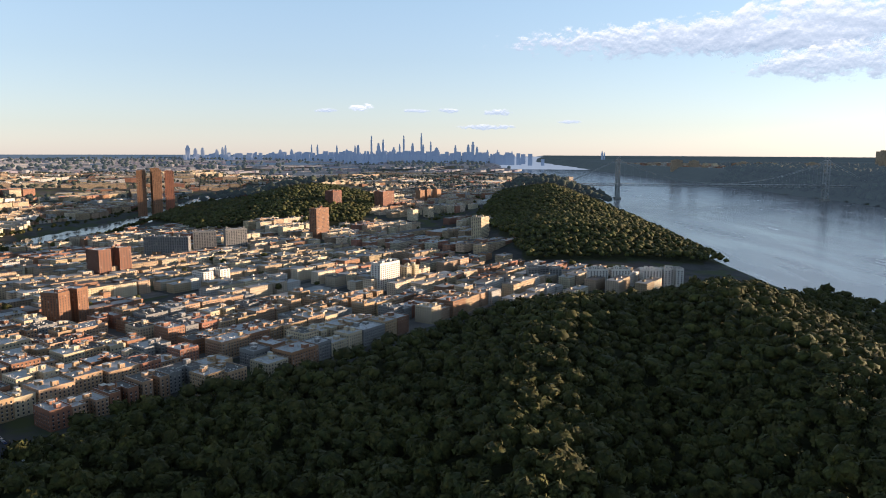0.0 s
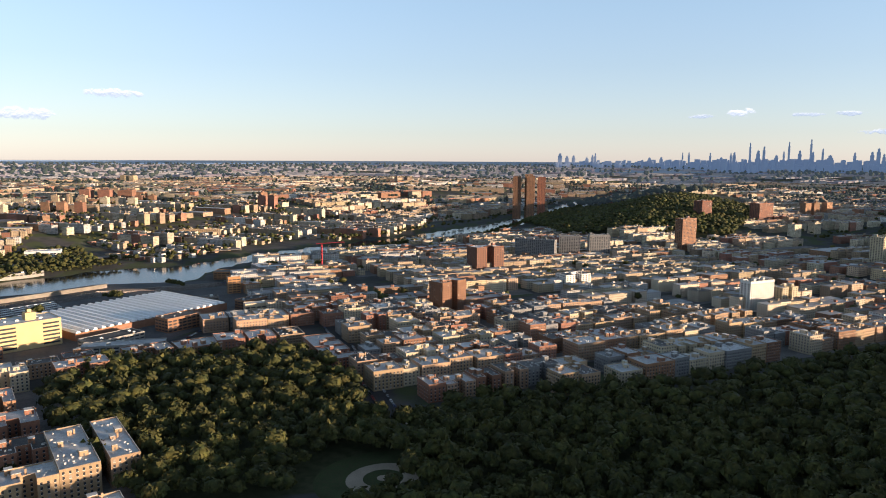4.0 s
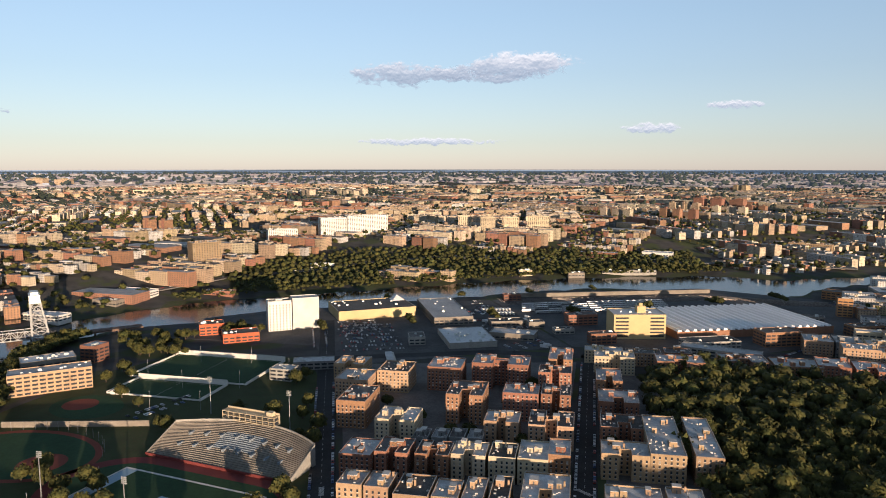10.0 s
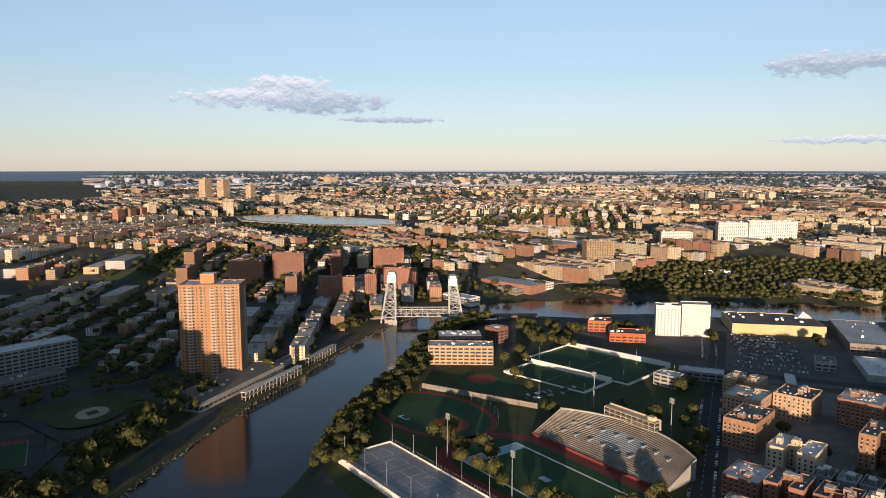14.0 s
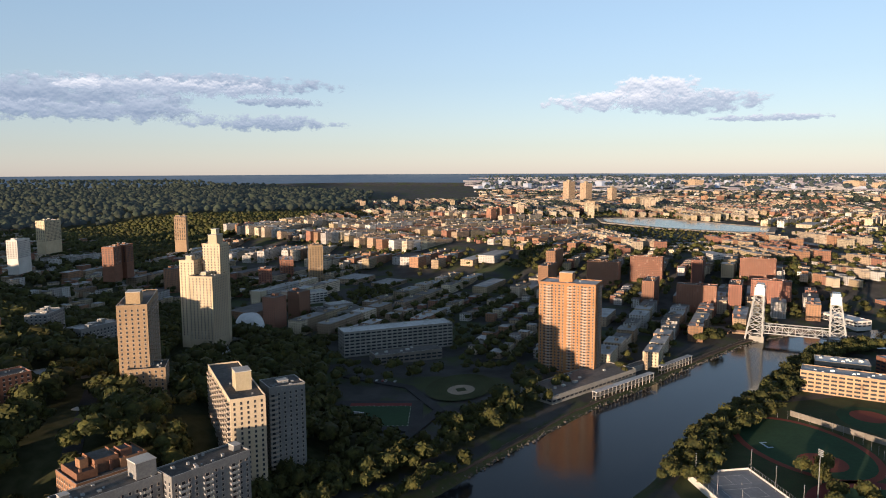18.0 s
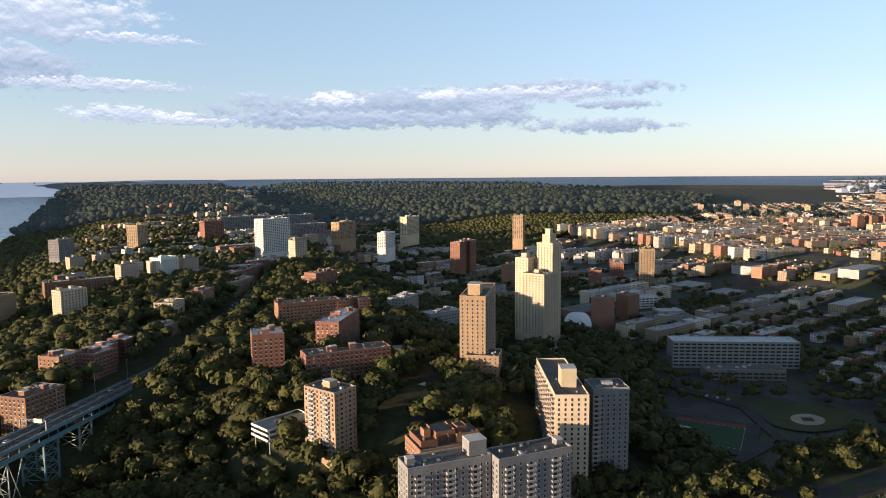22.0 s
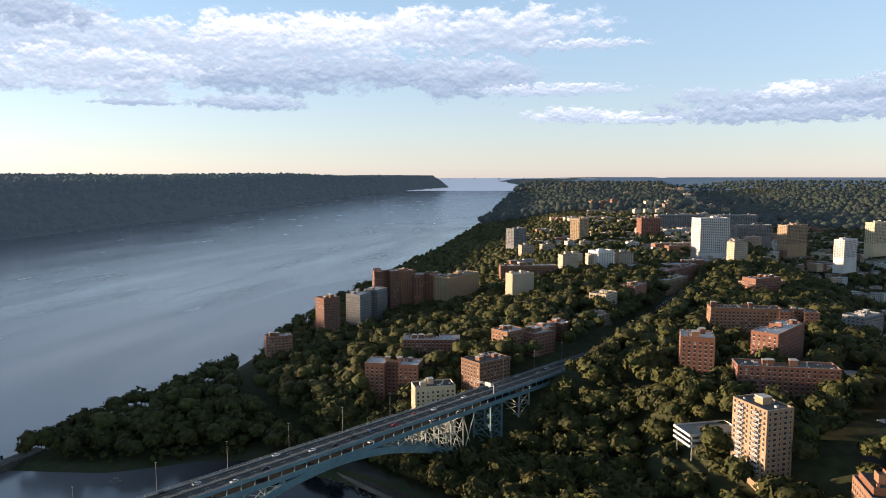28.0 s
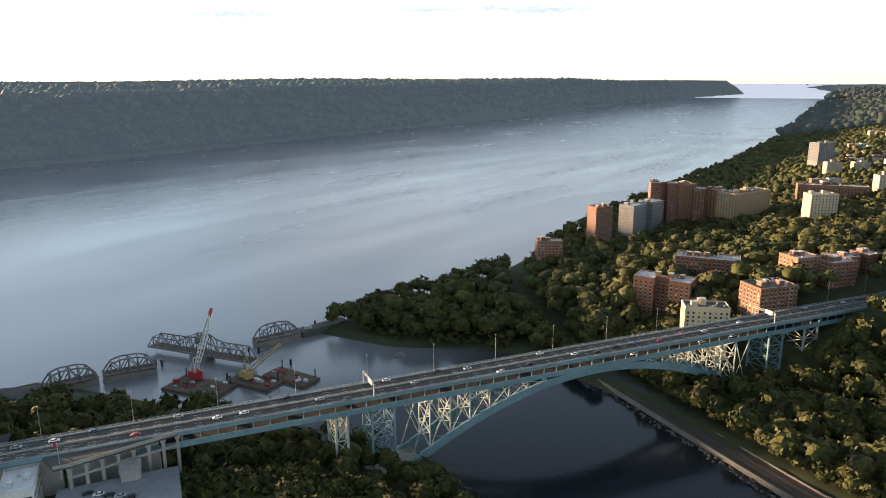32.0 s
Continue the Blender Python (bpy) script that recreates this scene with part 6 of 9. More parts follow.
part("centre_mark", Shape().box(-4, -2.5, 0.05, 4, 2.5, 0.062), PALE_BLUE, FIELD)


def grandstand():
    root = empty("grandstand", pose(-432, -60, 5.1, 0, 0, 52.6), "concrete grandstand with a long press box on its back", "grandstand")
    back = lambda x: 95 - 20 * (x / 60) ** 2
    xs = np.linspace(-60, 58, 15)
    rows = 24
    steps = Shape()
    for k in range(rows):
        z = 1.5 + 12.5 * k / rows
        for a, b in zip(xs[:-1], xs[1:]):
            f = lambda x, j: 46 + (back(x) - 46) * j / rows
            v = [(a, f(a, k), z), (b, f(b, k), z), (b, f(b, k + 1), z), (a, f(a, k + 1), z)]
            mi = 1 if (8 < k < 18 and -22 < (a + b) / 2 < 12) else 0
            steps.add(v + [(a, f(a, k), z - 0.55), (b, f(b, k), z - 0.55)], [(0, 1, 2, 3), (4, 5, 1, 0)], mi)
    part("seating", steps, [STAND, STAND_BLUE], root, "weathered concrete benches")["kind"] = "stuff"
    sides = Shape()
    for x in (-60, 58):
        p = [(46, -1), (back(x), -1), (back(x), 14.4), (46, 1.6)]
        sides.add([(x + o, y, z) for o in (-0.3, 0.3) for y, z in p], [(0, 1, 2, 3), (7, 6, 5, 4)] + [(i, 4 + i, 4 + (i + 1) % 4, (i + 1) % 4) for i in range(4)])
    part("side_wall", sides, CONCRETE, root)
    wall = Shape()
    for a, b in zip(xs[:-1], xs[1:]):
        wall.add([(a, back(a), -1), (b, back(b), -1), (b, back(b), 15), (a, back(a), 15), (a, back(a) + 0.4, -1), (b, back(b) + 0.4, -1), (b, back(b) + 0.4, 15), (a, back(a) + 0.4, 15)], [(0, 1, 2, 3), (5, 4, 7, 6), (3, 2, 6, 7)])
    part("back_wall", wall, CONCRETE, root)
    part("front_wall", Shape().box(-60, 45.3, -0.5, 58, 45.9, 2.0), TRACK, root, "dark red front wall")
    aisles = Shape()
    for x in (-42, -30, -18, -6, 6, 18, 30, 42):
        for k in (7, 14):
            z = 1.5 + 12.5 * k / rows
            y = 46 + (back(x) - 46) * k / rows
            aisles.box(x - 0.8, y, z, x + 0.8, y + 5, z + 1.6)
    part("stair_opening", aisles, STAND_BLUE, root)["kind"] = "stuff"
    box = Shape()
    for z in (14.2, 17.2, 20.2):
        box.box(-32, 92, z, 14, 99.5, z + 0.5)
    box.box(-32, 98.8, 14, 14, 99.4, 22)
    for x in np.linspace(-31.7, 13.7, 10):
        box.box(x - 0.2, 92.2, 14, x + 0.2, 92.6, 20.3)
    box.box(-31, 95, 14.4, 13, 98.6, 20, 1)
    for x in np.linspace(-30, 12, 22):
        box.box(x - 0.05, 92.2, 20.7, x + 0.05, 92.3, 21.8)
    part("press_box", box, [CREAM, GLASS], root, "cream two-storey press box")
    part("roof_camera_hut", Shape().box(6, 94, 20.7, 11, 98, 23.6), CREAM, root)
    return root


STAND = material("weathered_stand_concrete", (0.3, 0.27, 0.23), 0.95, grain=0.35, size=1.0, second=(0.27, 0.24, 0.2), large=0.3)
STAND_BLUE = material("blue_grey_seats", (0.26, 0.3, 0.34), 0.8, grain=0.3, size=1.0, large=0.2)
grandstand()


def flood_light(x, y, h, z=5.1, turn=0.0):
    if "flood" in HOUSES:
        ob = copy_thing(HOUSES["flood"], pose(x, y, z, 0, 0, turn))
        return ob
    ob = part("flood_light", Shape().tube((0, 0, 0), (0, 0, h), 0.45, 0.22, 8), LAMP_METAL, None, "tall steel floodlight mast beside a field", pose(x, y, z, 0, 0, turn))
    tagged(ob, "tall steel floodlight mast beside a field", "floodlight", "floodlight masts")
    rack = Shape()
    for k in range(4):
        rack.box(-2, -0.15, h - 4 + k * 1.1, 2, 0.15, h - 3.85 + k * 1.1)
    part("rack", rack, LAMP_METAL, ob)
    for k in range(4):
        for j in range(4):
            part("lamp", Shape().tube((-1.5 + j, -0.55, h - 3.9 + k * 1.1), (-1.5 + j, -0.1, h - 3.5 + k * 1.1), 0.4, 0.25, 6), SIGN, ob)
    HOUSES["flood"] = ob
    return ob


for x, y, a in ((-578, -41, 70), (-526, 19, 60), (-398, -75, 230), (-448, -130, 240)):
    flood_light(x, y, 31, turn=a)


def lamp_pole(x, y, z, h=9.0):
    if "pole" in HOUSES:
        return copy_thing(HOUSES["pole"], pose(x, y, z))
    ob = part("light_pole", Shape().tube((0, 0, 0), (0, 0, h), 0.14, 0.09, 6), LAMP_METAL, None, "slim grey light pole beside a court", pose(x, y, z))
    tagged(ob, "slim grey light pole beside a court", "light pole", "slim light poles")
    part("lamp_head", Shape().box(-0.6, -0.2, h - 0.1, 0.6, 0.2, h + 0.15), LAMP_METAL, ob)
    HOUSES["pole"] = ob
    return ob


# walled pitches behind the grandstand
def pitch(x, y, w, d, turn, label, walls=True):
    root = empty("walled_pitch", pose(x, y, 5.1, 0, 0, turn), label, "sports field", "walled pitches")
    part("turf", Shape().box(-w / 2, -d / 2, -0.4, w / 2, d / 2, 0.05), TURF, root)
    ln = Shape()
    for a, b, c, e in ((-w / 2 + 3, -d / 2 + 3, w / 2 - 3, -d / 2 + 3.2), (-w / 2 + 3, d / 2 - 3.2, w / 2 - 3, d / 2 - 3), (-w / 2 + 3, -d / 2 + 3, -w / 2 + 3.2, d / 2 - 3), (w / 2 - 3.2, -d / 2 + 3, w / 2 - 3, d / 2 - 3), (-0.1, -d / 2 + 3, 0.1, d / 2 - 3)):
        ln.box(a, b, 0.055, c, e, 0.065)
    part("lines", ln, WHITE, root)
    if walls:
        for a, b, c, e, h in ((-w / 2 - 0.4, d / 2, w / 2 + 0.4, d / 2 + 0.5, 5.0), (-w / 2 - 0.5, -d / 2, -w / 2, d / 2, 1.8), (w / 2, -d / 2, w / 2 + 0.5, d / 2, 2.4), (-w / 2, -d / 2 - 0.4, w / 2, -d / 2, 1.4)):
            part("wall", Shape().box(a, b, -0.4, c, e, h, 0), WHITE, root, "white boundary wall")
    return root


pitch(-712, -50, 122, 80, 62, "dark green walled pitch with white boundary walls")
pitch(-654, -82, 92, 44, 62, "dark green soccer pitch beside the car park")
for x, y in ((-740, -60), (-722, -10), (-655, -70), (-640, -20), (-600, -90), (-590, -50), (-700, -105), (-670, 25)):
    lamp_pole(x, y, 5.1, 16)
part("bleachers", Shape().box(-48, -3, 0, 48, 3, 1.2).box(-48, -1, 1.202, 48, 3, 2.2).box(-48, 1, 2.203, 48, 3, 3.2), CONCRETE, None, "", pose(-752, -28, 5.1, 0, 0, 62))
tagged(bpy.data.objects["bleachers"], "long stepped concrete bleachers behind a pitch", "bleachers")
tent = Shape()
for k in range(3):
    a = -7 + k * 5
    tent.add([(a, -3, 0), (a + 4.6, -3, 0), (a + 4.6, 3, 0), (a, 3, 0), (a, -3, 2.6), (a + 4.6, -3, 2.6), (a + 4.6, 3, 2.6), (a, 3, 2.6), (a + 2.3, 0, 4.4)], [(0, 1, 5, 4), (1, 2, 6, 5), (2, 3, 7, 6), (3, 0, 4, 7), (4, 5, 8), (5, 6, 8), (6, 7, 8), (7, 4, 8)])
tagged(part("tents", tent, WHITE, None, "", pose(-652, -122, 5.1, 0, 0, 70)), "row of white peaked tents beside the pitch", "tent")

# ball fields
BALL = empty("baseball_field", pose(-528, -165, 5.1, 0, 0, 55), "dark turf baseball field with a red clay edge", "sports field")
part("outfield", disc(0.02, [(math.cos(a) * 62, math.sin(a) * 42) for a in np.linspace(0, 6.283, 40, endpoint=False)]), CLAY, BALL)
part("turf", disc(0.035, [(math.cos(a) * 57, math.sin(a) * 37) for a in np.linspace(0, 6.283, 40, endpoint=False)]), TURF, BALL)
part("infield_edge", disc(0.05, [(28 + math.cos(a) * 16, -6 + math.sin(a) * 16) for a in np.linspace(0, 6.283, 24, endpoint=False)]), CLAY, BALL)
part("mark", Shape().box(-12, -27, 0.04, -1, -25.4, 0.06).box(-12, -25.4, 0.04, -10.2, -21.5, 0.06).box(-2.8, -25.4, 0.04, -1, -22.5, 0.06), PALE_BLUE, BALL)
SOFT = empty("softball_field", pose(-622, -142, 5.1, 0, 0, 40), "small green ball field with a red infield", "sports field")
part("turf", disc(0.03, [(math.cos(a) * 34, math.sin(a) * 26) for a in np.linspace(0, 6.283, 32, endpoint=False)]), TURF, SOFT)
part("infield", disc(0.045, [(-10 + math.cos(a) * 15, math.sin(a) * 14) for a in np.linspace(0, 6.283, 24, endpoint=False)]), CLAY, SOFT, "red clay infield")
fence = Shape()
for a in np.linspace(0.4, 2.7, 16):
    fence.box(math.cos(a) * 62 - 0.08, math.sin(a) * 44 - 0.08, 0, math.cos(a) * 62 + 0.08, math.sin(a) * 44 + 0.08, 7)
part("net_posts", fence, LAMP_METAL, BALL)["kind"] = "stuff"
part("stone_wall", Shape().box(-56, -0.4, -0.5, 56, 0.4, 4.5), STAND, None, "", pose(-575, -140, 5.1, 0, 0, 77))
tagged(bpy.data.objects["stone_wall"], "long pale retaining wall above the ball field", "wall")
DIAMOND = empty("park_diamond", pose(-230, 351, 5.2, 0, 0, 60), "pale dirt ball diamond with a grass infield in the park", "sports field")
part("grass", disc(0.0, [(math.cos(a) * 44, math.sin(a) * 40) for a in np.linspace(0, 6.283, 32, endpoint=False)]), GRASS, DIAMOND)
part("dirt", disc(0.02, [(math.cos(a) * 24, math.sin(a) * 21) for a in np.linspace(0, 6.283, 32, endpoint=False)]), SAND, DIAMOND, "pale dirt infield")
part("infield", disc(0.035, [(math.cos(a) * 13, math.sin(a) * 12) for a in np.linspace(0, 6.283, 24, endpoint=False)]), GRASS, DIAMOND)
part("mound", disc(0.05, [(math.cos(a) * 4, math.sin(a) * 4) for a in np.linspace(0, 6.283, 16, endpoint=False)]), SAND, DIAMOND)

# raised tennis deck beside the river
DECK = empty("tennis_deck", pose(-400, -139, 5.0, 0, 0, 53.8), "raised grey court deck with white walls and tall fences", "sports deck")
part("deck", Shape().box(-58, -21, -2, 58, 21, 4.0, 0, 1), [WHITE, COURT], DECK)
part("parapet", Shape().box(-58, -21.3, 3, 58, -21.002, 5.2).box(-58, 21.002, 3, 58, 21.3, 5.2).box(-58.3, -21.3, 3, -58.002, 21.3, 5.2).box(58.002, -21.3, 3, 58.3, 21.3, 5.2), WHITE, DECK)
cl = Shape()
for k in range(-3, 3):
    x = k * 18 + 9
    for a, b, c, e in ((x - 6, -12, x + 6, -11.8), (x - 6, 11.8, x + 6, 12), (x - 6, -12, x - 5.8, 12), (x + 5.8, -12, x + 6, 12), (x - 6, -0.1, x + 6, 0.1)):
        cl.box(a, b, 4.004, c, e, 4.02)
part("court_lines", cl, WHITE, DECK)
posts = Shape()
for k in range(-19, 20):
    for y in (-20.8, 20.8):
        posts.box(k * 3 - 0.06, y - 0.06, 4.0, k * 3 + 0.06, y + 0.06, 8.0)
for y in (-20.8, 20.8):
    for z in (5.5, 7.9):
        posts.box(-57.5, y - 0.04, z, 57.5, y + 0.04, z + 0.08)
part("fence", posts, LAMP_METAL, DECK)
for k in range(-2, 3):
    for side in (-1, 1):
        c, s = math.cos(radians(53.8)), math.sin(radians(53.8))
        lamp_pole(-400 + k * 26 * c - side * 20 * s * 0.95, -139 + k * 26 * s + side * 20 * c * 0.95, 9.0)


# ---- low halls, warehouses and public buildings ----
def hall(name, x, y, z, w, d, h, turn, wall, roof, label, units=6, bands=True, cat="building", deep=4):
    """A low hall: walls with parapet, roof, window bands and roof machines."""
    ob = part(name, wall_shape(outline(w, d, 0), -deep, h, 0.7), [wall, COPING], None, label, pose(x, y, z, 0, 0, turn))
    tagged(ob, label, cat)
    i = inset(outline(w, d, 0), 0.4)
    part("roof", Shape().add([(a, b, h) for a, b in i], [(0, 1, 2, 3)]), roof, ob)
    if bands:
        for k in range(max(1, int(h / 3.6))):
            for e, (p, (ux, uy), length) in enumerate(edges(outline(w, d, 0))):
                zz = k * 3.6 + 1.2
                nx, ny = uy * 0.05, -ux * 0.05
                s = Shape()
                n = max(1, int(length / 6))
                for c in range(n):
                    m0, m1 = length * (c + 0.12) / n, length * (c + 0.88) / n
                    s.add([(p[0] + ux * m + nx, p[1] + uy * m + ny, q) for m, q in ((m0, zz), (m1, zz), (m1, zz + 1.7), (m0, zz + 1.7))], [(0, 1, 2, 3)])
                part("window_band", s, GLASS, ob)["kind"] = "stuff"
    rng = random.Random(label)
    for k in range(units):
        a, b, u = rng.uniform(-w / 2 + 3, w / 2 - 3), rng.uniform(-d / 2 + 3, d / 2 - 3), rng.uniform(0.8, 2.2)
        part("roof_unit", Shape().box(a - u, b - u * 0.7, h - 0.05, a + u, b + u * 0.7, h + u * 0.9).box(a - u * 0.6, b - u * 0.4, h + u * 0.9 + 0.002, a + u * 0.6, b + u * 0.4, h + u * 1.05), SIGN, ob)
    return ob


YELLOW = material("yellow_cladding", (0.56, 0.43, 0.22), 0.7, grain=0.15, size=2.0, large=0.15)
ORANGE = material("orange_red_cladding", (0.45, 0.12, 0.05), 0.75, grain=0.2, size=2.0, large=0.2)
ROOF_WHITE = material("white_roof_membrane", (0.8, 0.81, 0.82), 0.7, grain=0.2, size=4.0, second=(0.7, 0.71, 0.73), large=0.2)
hall("warehouse", -932, 146, 5, 104, 72, 12, 95, YELLOW, ROOF_DARK, "yellow-fronted warehouse with a dark flat roof", 14, False, "warehouse")
part("roof_pyramid", Shape().add([(-9, -9, 0), (9, -9, 0), (9, 9, 0), (-9, 9, 0), (0, 0, 7)], [(0, 1, 4), (1, 2, 4), (2, 3, 4), (3, 0, 4)]), ROOF_WHITE, None, "", pose(-958, 186, 17, 0, 0, 95))
tagged(bpy.data.objects["roof_pyramid"], "white tent-like pyramid on a warehouse roof", "roof light")
hall("warehouse", -897, 238, 5, 128, 50, 10, -3, STAND, ROOF_SILVER, "long pale warehouse with a grey roof", 8, True, "warehouse")
hall("store", -757, 228, 5, 72, 54, 6, -4, CONCRETE, ROOF_WHITE, "low store with a wide white roof", 18, False, "store")
hall("store", -760, 170, 5, 24, 18, 9, -8, CONCRETE, ROOF_DARK, "small grey commercial block", 3, True, "store")
hall("office_block", -729, 428, 5, 60, 38, 28, 75, YELLOW, ROOF_SILVER, "yellow office block with dark window bands", 5, False, "office")
office = bpy.data.objects["office_block"]
for k in range(6):
    for a, b in ((-28, -13), (12, 28)):
        part("window_band", Shape().box(a, -19.06, 2.5 + k * 4.2, b, -18.98, 4.4 + k * 4.2), GLASS, office)
part("stair_tower", Shape().box(-5, -5, 0, 5, 5, 8).box(-2, -2, 8.002, 2, 2, 11), YELLOW, None, "", pose(-726, 432, 33, 0, 0, 75))
tagged(bpy.data.objects["stair_tower"], "yellow stair tower on an office roof", "roof hut")
tower(-866, 22, 5, 28, 18, 36, 96, "white", "white office tower with a grid of windows", "s", 3.4, 3.3, (), name="office_tower", hut=[(0, 0, 8, 6, 2)])
part("blank_tower", wall_shape(outline(32, 20, 0), -4, 38).box(-15.6, -9.6, 37.6, 15.6, 9.6, 38.0, 1), [COPING, ROOF_SILVER], None, "", pose(-871, 53, 5, 0, 0, 96))
tagged(bpy.data.objects["blank_tower"], "windowless cream storage tower", "tower")
hall("garage", -866, -57, 5, 28, 22, 13, 96, ORANGE, ROOF_DARK, "orange-red garage with a dark roof", 6, True, "garage")
hall("garage", -824, -23, 5, 40, 26, 10, 96, ORANGE, ROOF_DARK, "orange-red workshop wing with blue roof units", 6, True, "garage")
hall("sports_pavilion", -660, 20, 5, 22, 16, 11, 60, CONCRETE, ROOF_SILVER, "angular pale concrete sports centre", 3, True, "sports centre")
hall("sports_pavilion", -690, 50, 5, 40, 18, 8, 84, GREYBRICK, ROOF_SILVER, "grey hall beside the street", 4, True, "hall")
hall("school", -680, -183, 5, 66, 22, 19, 104, TAN, ROOF_SILVER, "tan brick school with a long window front", 8, True, "school")
hall("school", -730, -198, 5, 46, 24, 17, 110, STAND, ROOF_WHITE, "pale school wing with white roof plant", 9, True, "school")
hall("school", -774, -166, 5, 20, 18, 17, 146, BRICK, ROOF_SILVER, "small red brick school wing", 2, True, "school")
hall("high_school", -504, -585, 6, 126, 26, 26, -22, CONCRETE, ROOF_SILVER, "long concrete high school with rows of framed windows", 8, True, "school")
hall("high_school", -483, -545, 6, 74, 22, 9, -23, STAND, ROOF_DARK, "low wing of a concrete high school", 6, True, "school")
hall("depot_office", -590, -890, 6, 58, 22, 16, -9, WHITE, ROOF_SILVER, "white low office block", 5, True, "office")
hall("depot_hall", -556, -765, 6, 60, 50, 13, -12, CONCRETE, ROOF_DARK, "grey hall with stepped upper floors", 6, True, "hall")
hall("depot_hall", -560, -770, 19, 34, 22, 6, -12, CONCRETE, ROOF_SILVER, "upper floor of a grey hall", 2, True, "hall")
hall("shopping_hall", -537, -362, 6, 126, 36, 6, 177, CONCRETE, ROOF_DARK, "low shopping hall along the railway with a dark roof", 9, True, "store")
hall("station_hall", -622, -352, 4, 36, 10, 6, 176, CONCRETE, ROOF_DARK, "station roof on concrete posts", 0, False, "station")
hall("store", -1000, -270, 5, 60, 22, 8, 60, WHITE, ROOF_WHITE, "white store by the river bend", 4, True, "store")
hall("store", -1130, -185, 8, 60, 40, 9, 60, WHITE, ROOF_WHITE, "long white market roof by the river", 6, True, "store")

# ---- railway depot ----
RIDGE_WHITE = material("white_painted_ridge", (0.86, 0.86, 0.86), 0.6, grain=0.12, size=5.0, per_object=0.06)
def depot():
    root = empty("train_depot", pose(-752, 570, 5, 0, 0, 84), "huge train shed with white ridged roofs", "train shed")
    w, d, n = 200, 130, 21
    part("wall", Shape().box(-w / 2, -d / 2, -1, w / 2, d / 2, 8.8, 0, 1), [BRICK, ROOF_DARK], root)
    for k in range(n):
        a, b = -w / 2 + w * k / n, -w / 2 + w * (k + 0.56) / n
        s = Shape().add([(a, -d / 2 - 1, 8.9), (a + 1.5, -d / 2 - 1, 11.4), (b - 0.6, -d / 2 - 1, 11.0), (b, -d / 2 - 1, 8.9), (a, d / 2 + 1, 8.9), (a + 1.5, d / 2 + 1, 11.4), (b - 0.6, d / 2 + 1, 11.0), (b, d / 2 + 1, 8.9)],
                        [(0, 1, 5, 4), (1, 2, 6, 5), (2, 3, 7, 6), (3, 2, 1, 0), (4, 5, 6, 7)])
        part("roof_ridge", s, [RIDGE_WHITE], root)
    return root


depot()
TRAIN = material("stainless_train", (0.5, 0.51, 0.52), 0.35, metal=0.7, grain=0.1, size=1.0)


def train_car(m):
    if "train" in HOUSES:
        return copy_thing(HOUSES["train"], m)
    ob = part("train_car", Shape().box(-9, -1.5, 1.0, 9, 1.5, 3.6).box(-8.9, -1.1, 3.602, 8.9, 1.1, 3.9), TRAIN, None, "silver subway car standing on the yard tracks", m)
    tagged(ob, "silver subway car standing on the yard tracks", "train car", "subway cars")
    for y in (-1.53, 1.53):
        s = Shape()
        for k in range(7):
            s.box(-8 + k * 2.4, y - 0.01, 2.1, -6.4 + k * 2.4, y + 0.01, 3.0)
        part("window_band", s, GLASS, ob)["kind"] = "stuff"
    for x in (-6, 6):
        part("bogie", Shape().box(x - 1.3, -1.2, 0.1, x + 1.3, 1.2, 1.0), TYRE, ob)
    HOUSES["train"] = ob
    return ob


for r in range(5):
    for k in range(11):
        if (k * 7 + r * 3) % 10 == 0:
            continue
        x, y = -872 - r * 13 + k * 2.2, 350 + k * 19.2 + r * 5
        train_car(pose(x, y, 5.1, 0, 0, math.degrees(math.atan2(19.2, 2.2))))
part("yard_wall", Shape().box(-165, -0.6, -2, 165, 0.6, 6).box(-165, -4, 6.002, 165, 0.6, 6.5), STAND, None, "", pose(-968, 520, 5, 0, 0, 82))
tagged(bpy.data.objects["yard_wall"], "long pale concrete wall of the train yard by the river", "wall")
for x, y, w, d, h, c, l in ((-970, 362, 26, 12, 9, BRICK, "red brick pump house by the river"), (-800, 330, 20, 16, 7, STAND, "low shed in the train yard"), (-820, 300, 44, 20, 6, STAND, "long grey shed beside the yard"), (-705, 372, 30, 14, 12, BRICK, "plain red brick yard office"), (-760, 350, 24, 12, 6, CONCRETE, "low grey yard shed"), (-660, 480, 60, 26, 8, CONCRETE, "low workshop with a dark roof"), (-650, 560, 44, 24, 16, BRICK, "half-clad brick block under repair"), (-660, 690, 40, 18, 12, BRICK, "red brick substation with tall windows")):
    hall("yard_building", x, y, 5, w, d, h, 84, c, ROOF_DARK, l, 3, True, "shed")


# ---- railway along the north bank ----
BALLAST = material("track_ballast", (0.125, 0.1, 0.082), 0.95, grain=0.5, size=1.0, large=0.3)
RAIL_STEEL = material("rail_steel", (0.25, 0.22, 0.2), 0.4, metal=0.8)
LINE = [(420, -760), (402, -660), (360, -560), (310, -510), (262, -468), (214, -434), (130, -392), (50, -353), (-60, -325), (-200, -318), (-330, -322), (-480, -336), (-650, -337), (-800, -334), (-870, -325), (-950, -285)]
road("railway", LINE, 15, "gravel rail bed with steel tracks along the shore", lambda p: 2.6, BALLAST)
rails = Shape()
